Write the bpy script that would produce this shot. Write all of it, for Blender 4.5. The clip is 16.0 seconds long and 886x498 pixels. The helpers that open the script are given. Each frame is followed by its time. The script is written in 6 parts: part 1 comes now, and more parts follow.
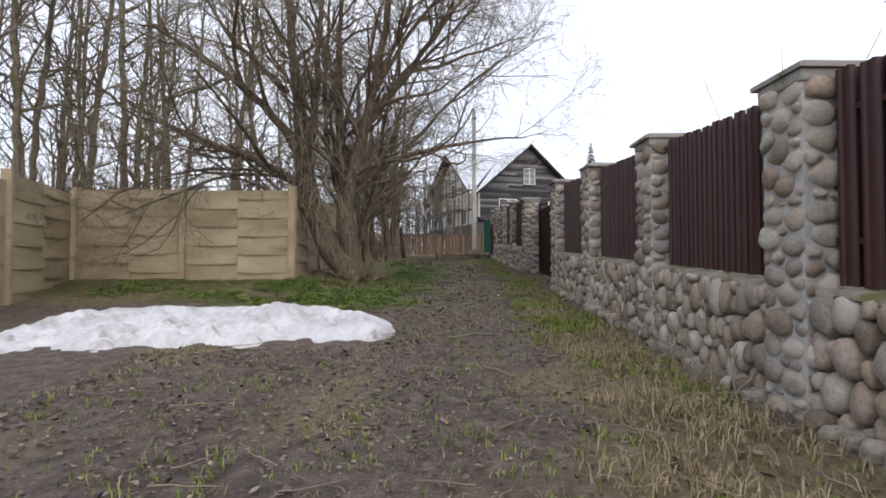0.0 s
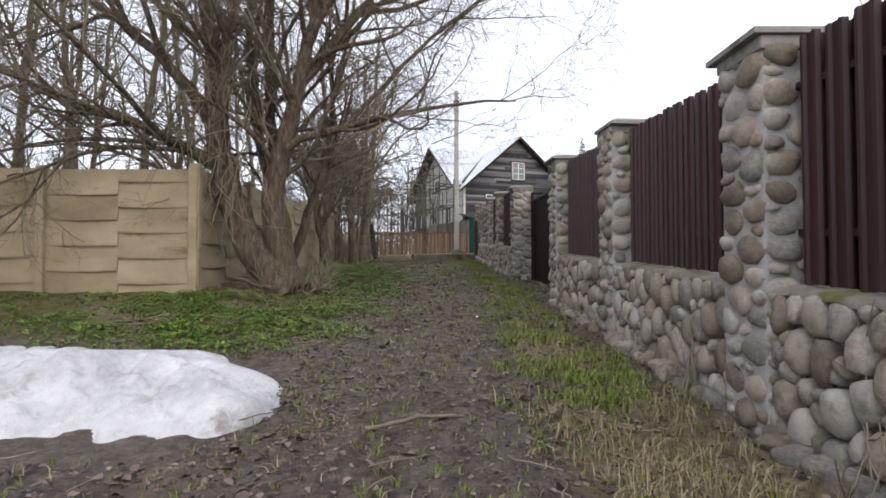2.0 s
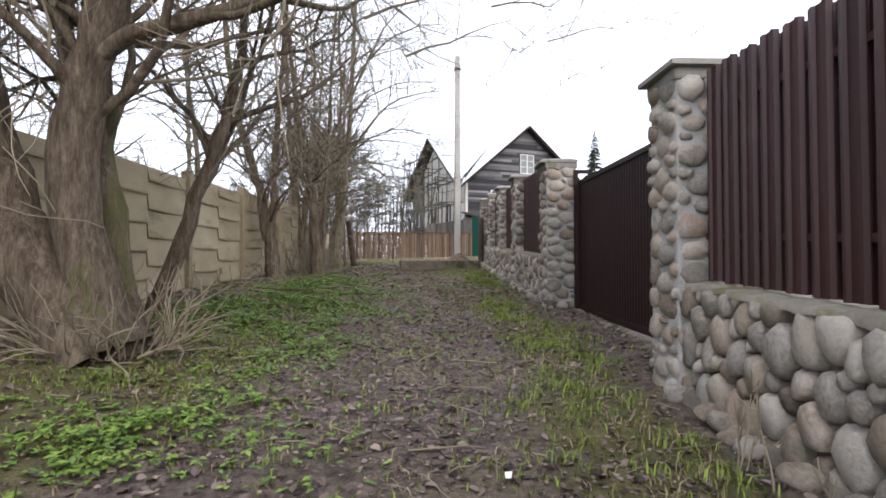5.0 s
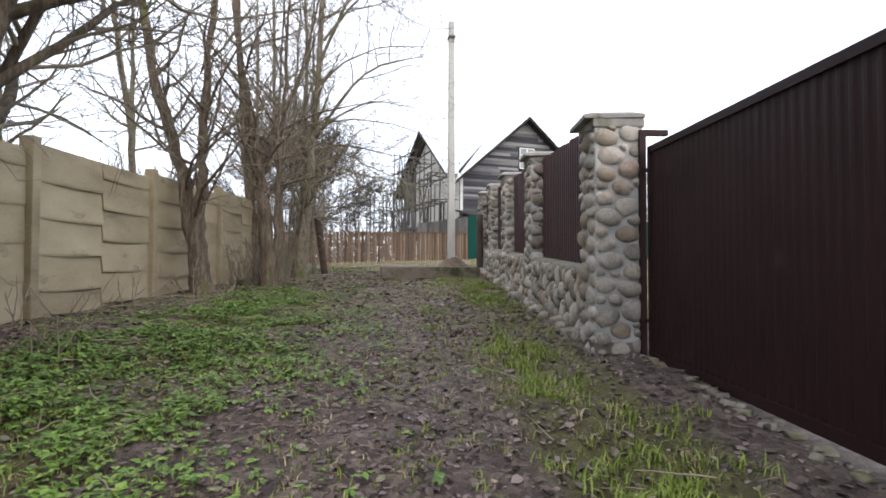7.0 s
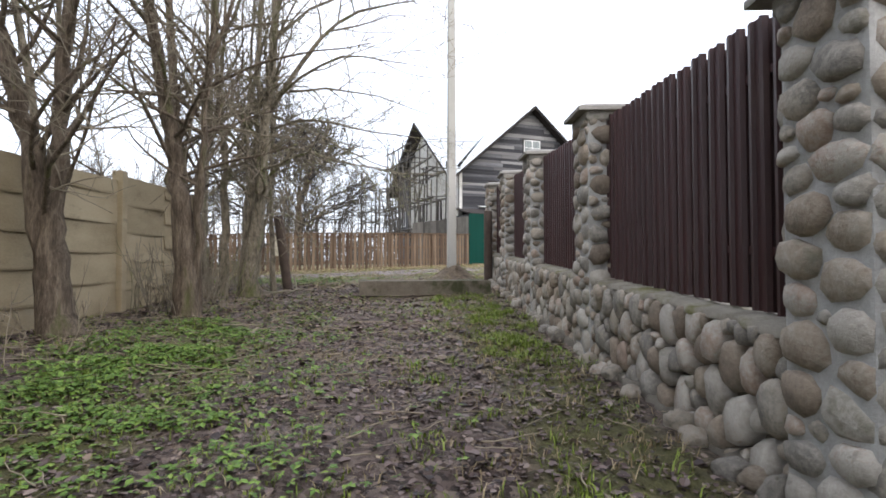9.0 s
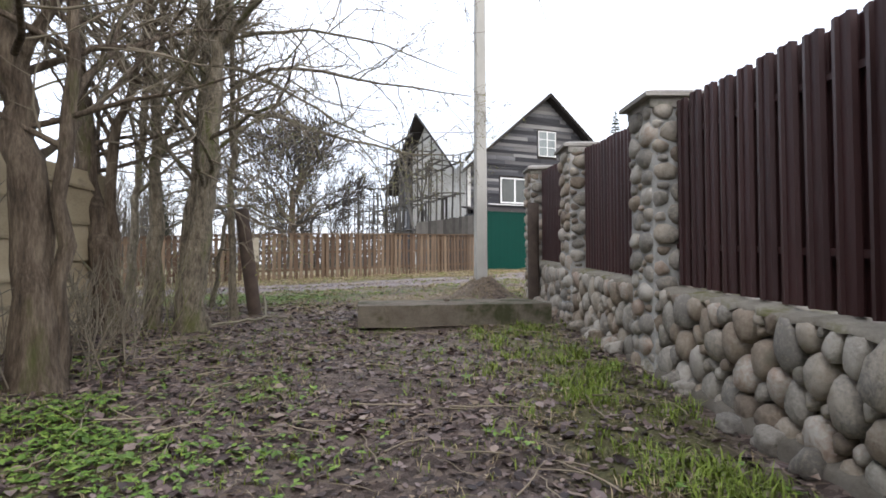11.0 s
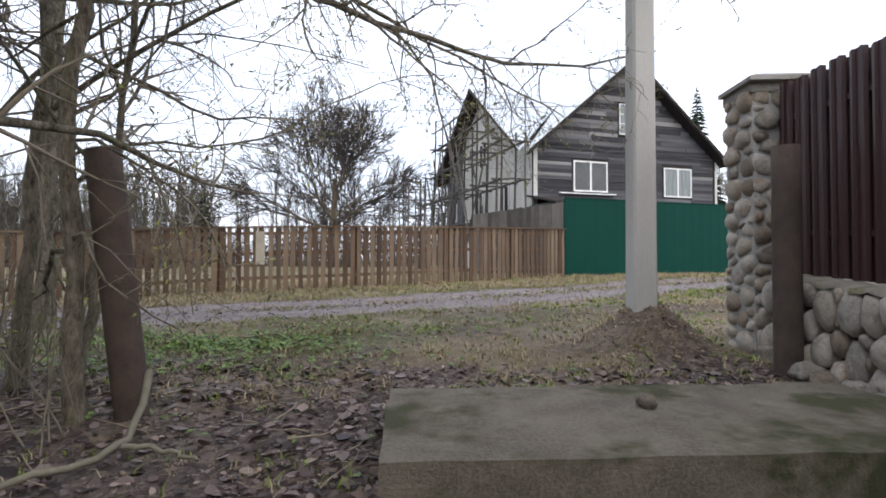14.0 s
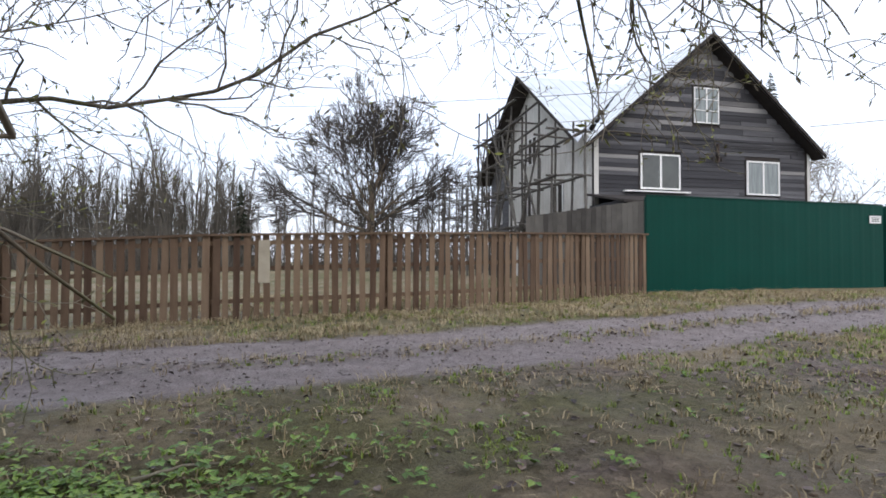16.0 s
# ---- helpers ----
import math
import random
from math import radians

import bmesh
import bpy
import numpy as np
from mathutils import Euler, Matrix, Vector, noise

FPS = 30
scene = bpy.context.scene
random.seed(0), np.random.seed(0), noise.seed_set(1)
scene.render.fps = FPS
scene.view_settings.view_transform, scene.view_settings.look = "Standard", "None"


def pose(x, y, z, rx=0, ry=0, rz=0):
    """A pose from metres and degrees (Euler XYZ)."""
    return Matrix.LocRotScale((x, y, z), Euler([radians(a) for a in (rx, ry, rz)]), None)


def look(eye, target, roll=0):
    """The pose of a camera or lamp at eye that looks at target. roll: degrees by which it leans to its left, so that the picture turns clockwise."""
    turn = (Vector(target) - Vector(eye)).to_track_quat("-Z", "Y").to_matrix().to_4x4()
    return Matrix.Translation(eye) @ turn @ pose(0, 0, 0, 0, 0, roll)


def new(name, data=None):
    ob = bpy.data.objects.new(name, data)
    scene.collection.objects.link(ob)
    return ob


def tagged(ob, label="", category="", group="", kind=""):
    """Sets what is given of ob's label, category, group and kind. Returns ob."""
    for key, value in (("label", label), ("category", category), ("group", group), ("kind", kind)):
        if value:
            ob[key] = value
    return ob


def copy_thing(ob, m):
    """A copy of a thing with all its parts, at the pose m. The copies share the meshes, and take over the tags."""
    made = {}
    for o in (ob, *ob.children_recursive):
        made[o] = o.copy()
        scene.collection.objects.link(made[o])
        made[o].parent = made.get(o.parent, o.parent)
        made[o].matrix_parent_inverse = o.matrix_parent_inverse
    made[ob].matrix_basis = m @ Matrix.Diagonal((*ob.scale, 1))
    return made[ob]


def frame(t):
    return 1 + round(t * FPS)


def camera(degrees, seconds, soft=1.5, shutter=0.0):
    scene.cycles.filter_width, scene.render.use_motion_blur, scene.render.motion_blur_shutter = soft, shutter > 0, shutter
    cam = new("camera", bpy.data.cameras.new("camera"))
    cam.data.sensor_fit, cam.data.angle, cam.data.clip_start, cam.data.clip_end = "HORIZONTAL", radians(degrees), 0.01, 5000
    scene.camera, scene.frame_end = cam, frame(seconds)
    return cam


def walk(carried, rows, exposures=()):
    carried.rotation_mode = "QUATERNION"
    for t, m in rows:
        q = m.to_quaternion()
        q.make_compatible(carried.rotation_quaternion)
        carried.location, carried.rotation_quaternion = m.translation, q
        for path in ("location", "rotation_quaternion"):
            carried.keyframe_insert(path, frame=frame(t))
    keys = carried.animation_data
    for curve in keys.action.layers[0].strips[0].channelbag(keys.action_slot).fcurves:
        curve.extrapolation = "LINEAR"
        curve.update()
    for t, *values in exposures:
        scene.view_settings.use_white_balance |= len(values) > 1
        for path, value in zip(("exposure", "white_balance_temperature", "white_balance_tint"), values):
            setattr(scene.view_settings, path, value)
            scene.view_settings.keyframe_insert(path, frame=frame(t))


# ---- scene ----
cam = camera(80.2, 16.0, soft=1.7)
METRES, EYE, TILT, LEAN, TURN = 24.49, 1.2, 0.0, 0.0, 0.0
ROWS = [
    (0.0, 0.0, 0.0, 0.0, 0.0, 1.53, 0.05),
    (0.5, 0.0025, 0.0295, 0.0005, -0.77, 1.61, 0.06),
    (1.0, 0.0062, 0.0607, 0.0022, -1.05, 1.56, 0.02),
    (1.5, 0.0135, 0.091, 0.0035, -1.29, 1.6, 0.11),
    (2.0, 0.0187, 0.1244, 0.0044, -1.23, 1.44, 0.11),
    (2.5, 0.0248, 0.1566, 0.0049, -1.24, 1.49, 0.05),
    (3.0, 0.026, 0.1876, 0.0049, -1.08, 1.46, -0.21),
    (3.5, 0.029, 0.2188, 0.0083, -0.92, 1.5, -0.15),
    (4.0, 0.0273, 0.25, 0.0113, -0.81, 1.42, -0.21),
    (6.5, 0.0335, 0.406, 0.0192, -1.62, 1.56, 0.0),
    (7.0, 0.035, 0.4368, 0.0211, -1.7, 1.5, -0.09),
    (7.5, 0.038, 0.4686, 0.0224, -2.01, 1.52, -0.04),
    (8.0, 0.0381, 0.5009, 0.0259, -1.98, 1.46, -0.02),
    (8.5, 0.0397, 0.5332, 0.0283, -2.08, 1.52, 0.04),
    (9.0, 0.0374, 0.5652, 0.0305, -2.04, 1.47, 0.04),
    (11.5, 0.0177, 0.7243, 0.0385, -2.45, 1.58, 0.17),
    (12.0, 0.0161, 0.7538, 0.0393, -2.08, 1.51, 0.12),
    (12.5, 0.0154, 0.7849, 0.0395, -1.86, 1.54, 0.18),
    (13.0, 0.01, 0.8166, 0.0358, -0.54, 1.39, 0.06),
    (13.5, 0.0069, 0.8496, 0.0405, 0.88, 1.35, 0.03),
    (14.0, 0.0018, 0.8817, 0.0434, 2.53, 1.3, -0.08),
    (14.5, -0.0034, 0.9115, 0.0476, 4.45, 1.37, -0.09),
    (15.0, -0.0103, 0.9372, 0.0509, 6.64, 1.44, -0.41),
    (15.5, -0.0139, 0.9648, 0.0527, 6.76, 1.43, -0.24),
    (16.0, -0.015, 0.9904, 0.0543, 6.72, 1.42, -0.21),
]
walk(cam, [(t, pose(0, 0, EYE, TILT, LEAN, TURN) @ pose(METRES * x, METRES * y, METRES * z, 90 + pitch, roll, yaw)) for t, x, y, z, yaw, pitch, roll in ROWS],
     [(0.0, 0.1, 6560, 13), (2.0, 0.2, 6560, 13), (4.0, 0.55, 6500, 13), (6.5, 0.8, 6400, 11), (9.0, 0.8, 6400, 10), (12.0, 0.65, 6350, 11), (13.5, 0.5, 6300, 11), (16.0, 0.22, 6250, 11)])

# ---- world and light: an even overcast sky ----
world = bpy.data.worlds.new("overcast")
scene.world = world
world.use_nodes = True
wn, wl = world.node_tree.nodes, world.node_tree.links
wn.clear()
sky = wn.new("ShaderNodeTexSky")
sky.sky_type, sky.sun_disc = "NISHITA", False
sky.sun_elevation, sky.sun_rotation = radians(38), radians(150)
sky.air_density, sky.dust_density = 1.0, 4.0
sky_bg = wn.new("ShaderNodeBackground")
sky_bg.inputs[1].default_value = 0.06
wl.new(sky.outputs[0], sky_bg.inputs[0])
wtc = wn.new("ShaderNodeTexCoord")
wnoise = wn.new("ShaderNodeTexNoise")
wnoise.inputs["Scale"].default_value, wnoise.inputs["Detail"].default_value = 2.2, 5
wl.new(wtc.outputs["Generated"], wnoise.inputs["Vector"])
wramp = wn.new("ShaderNodeValToRGB")
wramp.color_ramp.elements[0].position, wramp.color_ramp.elements[0].color = 0.3, (0.84, 0.90, 1.04, 1)
wramp.color_ramp.elements[1].position, wramp.color_ramp.elements[1].color = 0.7, (1.0, 1.02, 1.08, 1)
wl.new(wnoise.outputs["Fac"], wramp.inputs[0])
cloud_bg = wn.new("ShaderNodeBackground")
cloud_bg.inputs[1].default_value = 1.0
wl.new(wramp.outputs[0], cloud_bg.inputs[0])
wadd = wn.new("ShaderNodeAddShader")
wl.new(sky_bg.outputs[0], wadd.inputs[0])
wl.new(cloud_bg.outputs[0], wadd.inputs[1])
wout = wn.new("ShaderNodeOutputWorld")
wl.new(wadd.outputs[0], wout.inputs[0])
sun_data = bpy.data.lights.new("sun", "SUN")
sun_data.energy, sun_data.angle, sun_data.color = 0.6, radians(25), (1.0, 0.96, 0.9)
sun = new("sun", sun_data)
sun.matrix_world = look((0, 0, 60), (14, 24, 26))


# ---- helpers for meshes ----
def data_of(name, verts, faces, smooth=False):
    me = bpy.data.meshes.new(name)
    me.from_pydata([tuple(v) for v in verts], [], [tuple(f) for f in faces])
    if smooth:
        me.polygons.foreach_set("use_smooth", [True] * len(me.polygons))
    me.update()
    return me


def place(name, me, material, parent=None, label="", m=None):
    """A mesh object under a thing or part (or at top level), at a pose in its parent's space."""
    ob = new(name, me)
    if material and not me.materials:
        me.materials.append(material)
    if parent:
        ob.parent = parent
    if m is not None:
        ob.matrix_basis = m
    if label:
        tagged(ob, label)
    return ob


def box_vf(x0, y0, z0, x1, y1, z1):
    v = [(x0, y0, z0), (x1, y0, z0), (x1, y1, z0), (x0, y1, z0), (x0, y0, z1), (x1, y0, z1), (x1, y1, z1), (x0, y1, z1)]
    return v, [(0, 3, 2, 1), (4, 5, 6, 7), (0, 1, 5, 4), (1, 2, 6, 5), (2, 3, 7, 6), (3, 0, 4, 7)]


def box_me(name, x0, y0, z0, x1, y1, z1, bevel=0.0):
    v, f = box_vf(x0, y0, z0, x1, y1, z1)
    me = data_of(name, v, f)
    if bevel:
        bm = bmesh.new()
        bm.from_mesh(me)
        bmesh.ops.bevel(bm, geom=bm.edges[:], offset=bevel, segments=2, affect="EDGES", profile=0.6)
        bm.to_mesh(me)
        bm.free()
    return me


def join_vf(parts):
    V, F = [], []
    for v, f in parts:
        o = len(V)
        V += list(v)
        F += [tuple(i + o for i in q) for q in f]
    return V, F


def empty(name, loc, label, category, group="", kind="", rz=0):
    ob = new(name)
    ob.empty_display_size = 0.1
    ob.matrix_basis = pose(*loc, 0, 0, rz)
    return tagged(ob, label, category, group, kind)


def tube_vf(pts, rad, sides):
    """Rings round a line of points, closed by a tip."""
    P = np.asarray(pts, float)
    n = len(P)
    d = np.gradient(P, axis=0)
    d /= np.linalg.norm(d, axis=1)[:, None] + 1e-9
    ref = np.where(np.abs(d[:, 2:3]) < 0.9, np.array([[0, 0, 1.0]]), np.array([[1.0, 0, 0]]))
    u = np.cross(d, ref)
    u /= np.linalg.norm(u, axis=1)[:, None] + 1e-9
    w = np.cross(d, u)
    a = np.arange(sides) * 2 * math.pi / sides
    r = np.asarray(rad, float)[:, None, None]
    R = P[:, None, :] + r * (np.cos(a)[None, :, None] * u[:, None, :] + np.sin(a)[None, :, None] * w[:, None, :])
    i = np.arange(n - 1)[:, None] * sides + np.arange(sides)[None, :]
    j = np.arange(n - 1)[:, None] * sides + (np.arange(sides)[None, :] + 1) % sides
    F = np.stack([i, j, j + sides, i + sides], -1).reshape(-1, 4)
    return R.reshape(-1, 3), F


def quads_me(name, vs, fs, smooth=True):
    """One mesh from arrays of points and four-cornered faces."""
    off, V, F = 0, [], []
    for v, f in zip(vs, fs):
        V.append(v)
        F.append(np.asarray(f) + off)
        off += len(v)
    V, F = np.concatenate(V), np.concatenate(F)
    me = bpy.data.meshes.new(name)
    me.vertices.add(len(V))
    me.vertices.foreach_set("co", V.astype(np.float32).ravel())
    k = F.shape[1]
    me.loops.add(len(F) * k)
    me.loops.foreach_set("vertex_index", F.astype(np.int32).ravel())
    me.polygons.add(len(F))
    me.polygons.foreach_set("loop_start", np.arange(0, len(F) * k, k, dtype=np.int32))
    me.polygons.foreach_set("loop_total", np.full(len(F), k, dtype=np.int32))
    me.polygons.foreach_set("use_smooth", np.full(len(F), smooth))
    me.update(calc_edges=True)
    me.validate()
    return me


# ---- materials ----
def ramp_of(nt, stops):
    r = nt.nodes.new("ShaderNodeValToRGB")
    e = r.color_ramp.elements
    while len(e) < len(stops):
        e.new(0.5)
    for q, (p, c) in zip(e, stops):
        q.position, q.color = p, (*c, 1)
    return r


def surf(name, stops, scale=4.0, rough=0.8, bump=0.3, bump_dist=0.01, fine=40.0, stretch=(1, 1, 1), random_mix=0.0, island=False,
         metallic=0.0, spec=0.3, coords="Object", fine_mix=0.35, stain=None, stain_scale=1.0, stain_at=0.55):
    """A surface: colour by a broad noise, a fine grain over it, a stain with a shape of its own, relief; random_mix: how far each piece differs."""
    m = bpy.data.materials.new(name)
    m.use_nodes = True
    nt = m.node_tree
    b = nt.nodes["Principled BSDF"]
    tc = nt.nodes.new("ShaderNodeTexCoord")
    mp = nt.nodes.new("ShaderNodeMapping")
    mp.inputs["Scale"].default_value = stretch
    if coords == "Position":
        ge = nt.nodes.new("ShaderNodeNewGeometry")
        nt.links.new(ge.outputs["Position"], mp.inputs["Vector"])
    else:
        nt.links.new(tc.outputs[coords], mp.inputs["Vector"])
    if island:
        src = nt.nodes.new("ShaderNodeNewGeometry").outputs["Random Per Island"]
    else:
        src = nt.nodes.new("ShaderNodeObjectInfo").outputs["Random"]
    off = nt.nodes.new("ShaderNodeVectorMath")
    off.operation = "ADD"
    mul = nt.nodes.new("ShaderNodeMath")
    mul.operation = "MULTIPLY"
    mul.inputs[1].default_value = 37.0 if random_mix else 0.0
    nt.links.new(src, mul.inputs[0])
    nt.links.new(mp.outputs[0], off.inputs[0])
    nt.links.new(mul.outputs[0], off.inputs[1])
    n1 = nt.nodes.new("ShaderNodeTexNoise")
    n1.inputs["Scale"].default_value, n1.inputs["Detail"].default_value = scale, 6
    n2 = nt.nodes.new("ShaderNodeTexNoise")
    n2.inputs["Scale"].default_value, n2.inputs["Detail"].default_value, n2.inputs["Roughness"].default_value = fine, 5, 0.7
    for n in (n1, n2):
        nt.links.new(off.outputs[0], n.inputs["Vector"])
    mixf = nt.nodes.new("ShaderNodeMix")
    mixf.inputs["Factor"].default_value = fine_mix
    nt.links.new(n1.outputs["Fac"], mixf.inputs["A"])
    nt.links.new(n2.outputs["Fac"], mixf.inputs["B"])
    fac = mixf.outputs["Result"]
    if random_mix:
        mr = nt.nodes.new("ShaderNodeMix")
        mr.inputs["Factor"].default_value = random_mix
        nt.links.new(fac, mr.inputs["A"])
        nt.links.new(src, mr.inputs["B"])
        fac = mr.outputs["Result"]
    rp = ramp_of(nt, stops)
    nt.links.new(fac, rp.inputs[0])
    col = rp.outputs[0]
    if stain:
        n3 = nt.nodes.new("ShaderNodeTexNoise")
        n3.inputs["Scale"].default_value, n3.inputs["Detail"].default_value, n3.inputs["Roughness"].default_value = stain_scale, 8, 0.65
        nt.links.new(off.outputs[0], n3.inputs["Vector"])
        r3 = ramp_of(nt, [(stain_at, (0, 0, 0)), (min(stain_at + 0.12, 1), (1, 1, 1))])
        nt.links.new(n3.outputs["Fac"], r3.inputs[0])
        mx = nt.nodes.new("ShaderNodeMix")
        mx.data_type = "RGBA"
        nt.links.new(r3.outputs[0], mx.inputs["Factor"])
        nt.links.new(col, mx.inputs["A"])
        mx.inputs["B"].default_value = (*stain, 1)
        col = mx.outputs["Result"]
    nt.links.new(col, b.inputs["Base Color"])
    b.inputs["Roughness"].default_value, b.inputs["Metallic"].default_value = rough, metallic
    b.inputs["Specular IOR Level"].default_value = spec
    if bump:
        bp = nt.nodes.new("ShaderNodeBump")
        bp.inputs["Strength"].default_value, bp.inputs["Distance"].default_value = bump, bump_dist
        nt.links.new(mixf.outputs["Result"], bp.inputs["Height"])
        nt.links.new(bp.outputs[0], b.inputs["Normal"])
    return m


STONE = surf("field_stone", [(0.2, (0.12, 0.099, 0.082)), (0.33, (0.26, 0.21, 0.162)), (0.42, (0.36, 0.32, 0.268)), (0.50, (0.18, 0.167, 0.15)), (0.58, (0.32, 0.293, 0.257)), (0.67, (0.42, 0.39, 0.343)), (0.76, (0.30, 0.225, 0.178)), (0.88, (0.22, 0.185, 0.15))],
             scale=5, fine=38, random_mix=0.5, fine_mix=0.5, bump=1.0, bump_dist=0.02, rough=0.88, stain=(0.15, 0.14, 0.105), stain_scale=3.2, stain_at=0.58)
MORTAR = surf("mortar", [(0.3, (0.075, 0.065, 0.052)), (0.7, (0.17, 0.152, 0.128))], scale=5, fine=60, bump=0.6, bump_dist=0.02, rough=0.95)
GATE_BROWN = surf("gate_sheet_steel", [(0.3, (0.015, 0.0062, 0.0062)), (0.7, (0.025, 0.0098, 0.0098))], scale=1.2, fine=25, bump=0.06, rough=0.55, spec=0.2, stain=(0.04, 0.024, 0.02), stain_scale=1.6, stain_at=0.64)
COPING = surf("mossy_coping", [(0.3, (0.13, 0.115, 0.09)), (0.7, (0.30, 0.275, 0.235))], scale=5, fine=45, bump=0.6, bump_dist=0.02, rough=0.95, stain=(0.12, 0.115, 0.045), stain_scale=2.6, stain_at=0.5)
CAPSTONE = surf("cap_concrete", [(0.3, (0.17, 0.16, 0.148)), (0.7, (0.33, 0.315, 0.295))], scale=4, fine=50, bump=0.4, rough=0.9, stain=(0.12, 0.12, 0.07), stain_scale=3)
BROWN = surf("brown_sheet_steel", [(0.3, (0.030, 0.0115, 0.012)), (0.7, (0.050, 0.019, 0.019))], scale=1.5, fine=25, bump=0.06, rough=0.42, spec=0.4, random_mix=0.25, stain=(0.055, 0.03, 0.026), stain_scale=2.0, stain_at=0.62)
PANEL = surf("concrete_panel", [(0.28, (0.20, 0.16, 0.10)), (0.5, (0.33, 0.273, 0.18)), (0.72, (0.43, 0.365, 0.255))], scale=1.3, fine=30, stretch=(1, 1, 2.2), bump=0.35, rough=0.92, random_mix=0.15,
             stain=(0.17, 0.145, 0.10), stain_scale=1.6, stain_at=0.58)
SLAB = surf("slab_concrete", [(0.3, (0.06, 0.05, 0.037)), (0.7, (0.23, 0.20, 0.16))], scale=4, fine=70, fine_mix=0.55, bump=1.0, bump_dist=0.02, rough=0.95, stain=(0.05, 0.052, 0.024), stain_scale=2.2, stain_at=0.5)
PILLAR_MORTAR = surf("pillar_mortar", [(0.3, (0.25, 0.245, 0.23)), (0.7, (0.47, 0.465, 0.45))], scale=5, fine=60, bump=0.7, bump_dist=0.02, rough=0.95)
POLE = surf("pole_concrete", [(0.3, (0.36, 0.355, 0.33)), (0.7, (0.5, 0.49, 0.46))], scale=3, fine=60, stretch=(1, 1, 0.3), bump=0.25, rough=0.9)
RUST = surf("rusty_pipe", [(0.3, (0.042, 0.031, 0.026)), (0.7, (0.10, 0.075, 0.06))], scale=6, fine=70, bump=0.5, rough=0.9)
PICKET = surf("old_brown_board", [(0.25, (0.062, 0.037, 0.024)), (0.5, (0.125, 0.084, 0.055)), (0.75, (0.21, 0.152, 0.102))], scale=3, fine=50, stretch=(3, 3, 0.5), bump=0.3, rough=0.85, random_mix=0.4)
BOARD = surf("weathered_board", [(0.2, (0.026, 0.026, 0.030)), (0.45, (0.058, 0.058, 0.064)), (0.62, (0.10, 0.10, 0.108)), (0.85, (0.25, 0.25, 0.26))], scale=1.2, fine=22, stretch=(0.5, 0.5, 6), bump=0.4, rough=0.9, random_mix=0.42)
BOARD_PALE = surf("pale_weathered_board", [(0.25, (0.09, 0.088, 0.09)), (0.5, (0.17, 0.165, 0.165)), (0.8, (0.30, 0.295, 0.29))], scale=1.2, fine=22, stretch=(0.5, 0.5, 6), bump=0.4, rough=0.9, random_mix=0.4)
CREAM = surf("pale_boarding", [(0.3, (0.50, 0.49, 0.46)), (0.7, (0.66, 0.65, 0.62))], scale=1.5, fine=25, bump=0.2, rough=0.8)
ROOF = surf("galvanised_roof", [(0.3, (0.50, 0.54, 0.58)), (0.7, (0.70, 0.74, 0.78))], scale=0.8, fine=12, bump=0.1, rough=0.4, metallic=0.3, random_mix=0.3)
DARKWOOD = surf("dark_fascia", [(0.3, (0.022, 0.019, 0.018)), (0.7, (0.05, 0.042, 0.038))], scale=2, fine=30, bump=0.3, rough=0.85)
POLEWOOD = surf("scaffold_pole_wood", [(0.3, (0.05, 0.046, 0.042)), (0.7, (0.13, 0.122, 0.11))], scale=3, fine=30, bump=0.3, rough=0.9, random_mix=0.4)
GREEN = surf("green_sheet_steel", [(0.3, (0.0003, 0.036, 0.026)), (0.7, (0.0006, 0.046, 0.034))], scale=0.8, fine=10, bump=0.05, rough=0.5, spec=0.12)
WHITE = surf("white_frame", [(0.3, (0.68, 0.68, 0.67)), (0.7, (0.8, 0.8, 0.79))], scale=3, bump=0.05, rough=0.5)
CURTAIN = surf("net_curtain", [(0.3, (0.38, 0.42, 0.42)), (0.7, (0.58, 0.62, 0.61))], scale=3, fine=10, stretch=(6, 6, 0.4), bump=0.3, rough=0.9)
SNOW = surf("old_snow", [(0.25, (0.30, 0.30, 0.31)), (0.5, (0.58, 0.59, 0.61)), (0.7, (0.74, 0.75, 0.77))], scale=2.5, fine=16, bump=1.0, bump_dist=0.08, rough=0.75, stain=(0.33, 0.305, 0.28), stain_scale=3.4, stain_at=0.56)
BARK = surf("willow_bark", [(0.3, (0.028, 0.021, 0.016)), (0.45, (0.092, 0.070, 0.051)), (0.57, (0.17, 0.134, 0.098)), (0.72, (0.30, 0.245, 0.185))], scale=7, fine=24, stretch=(2.4, 2.4, 0.45), bump=1.0, bump_dist=0.06, rough=0.95, stain=(0.095, 0.105, 0.035), stain_scale=1.3, stain_at=0.56, fine_mix=0.5)
TWIG = surf("twig", [(0.3, (0.13, 0.11, 0.082)), (0.7, (0.26, 0.222, 0.165))], scale=2, fine=20, bump=0.0, rough=0.9, stain=(0.12, 0.125, 0.05), stain_scale=0.7, stain_at=0.55)
GREYBARK = surf("grey_bark", [(0.33, (0.034, 0.028, 0.021)), (0.45, (0.135, 0.115, 0.085)), (0.56, (0.235, 0.205, 0.155)), (0.7, (0.37, 0.335, 0.27))], scale=9, fine=30, stretch=(2.0, 2.0, 0.7), bump=1.0, bump_dist=0.05, rough=0.95, stain=(0.115, 0.125, 0.045), stain_scale=1.6, stain_at=0.53, fine_mix=0.5)
PALETWIG = surf("pale_twig", [(0.3, (0.13, 0.112, 0.085)), (0.7, (0.24, 0.21, 0.16))], scale=2, fine=20, bump=0.0, rough=0.9, stain=(0.16, 0.165, 0.07), stain_scale=0.7, stain_at=0.55)
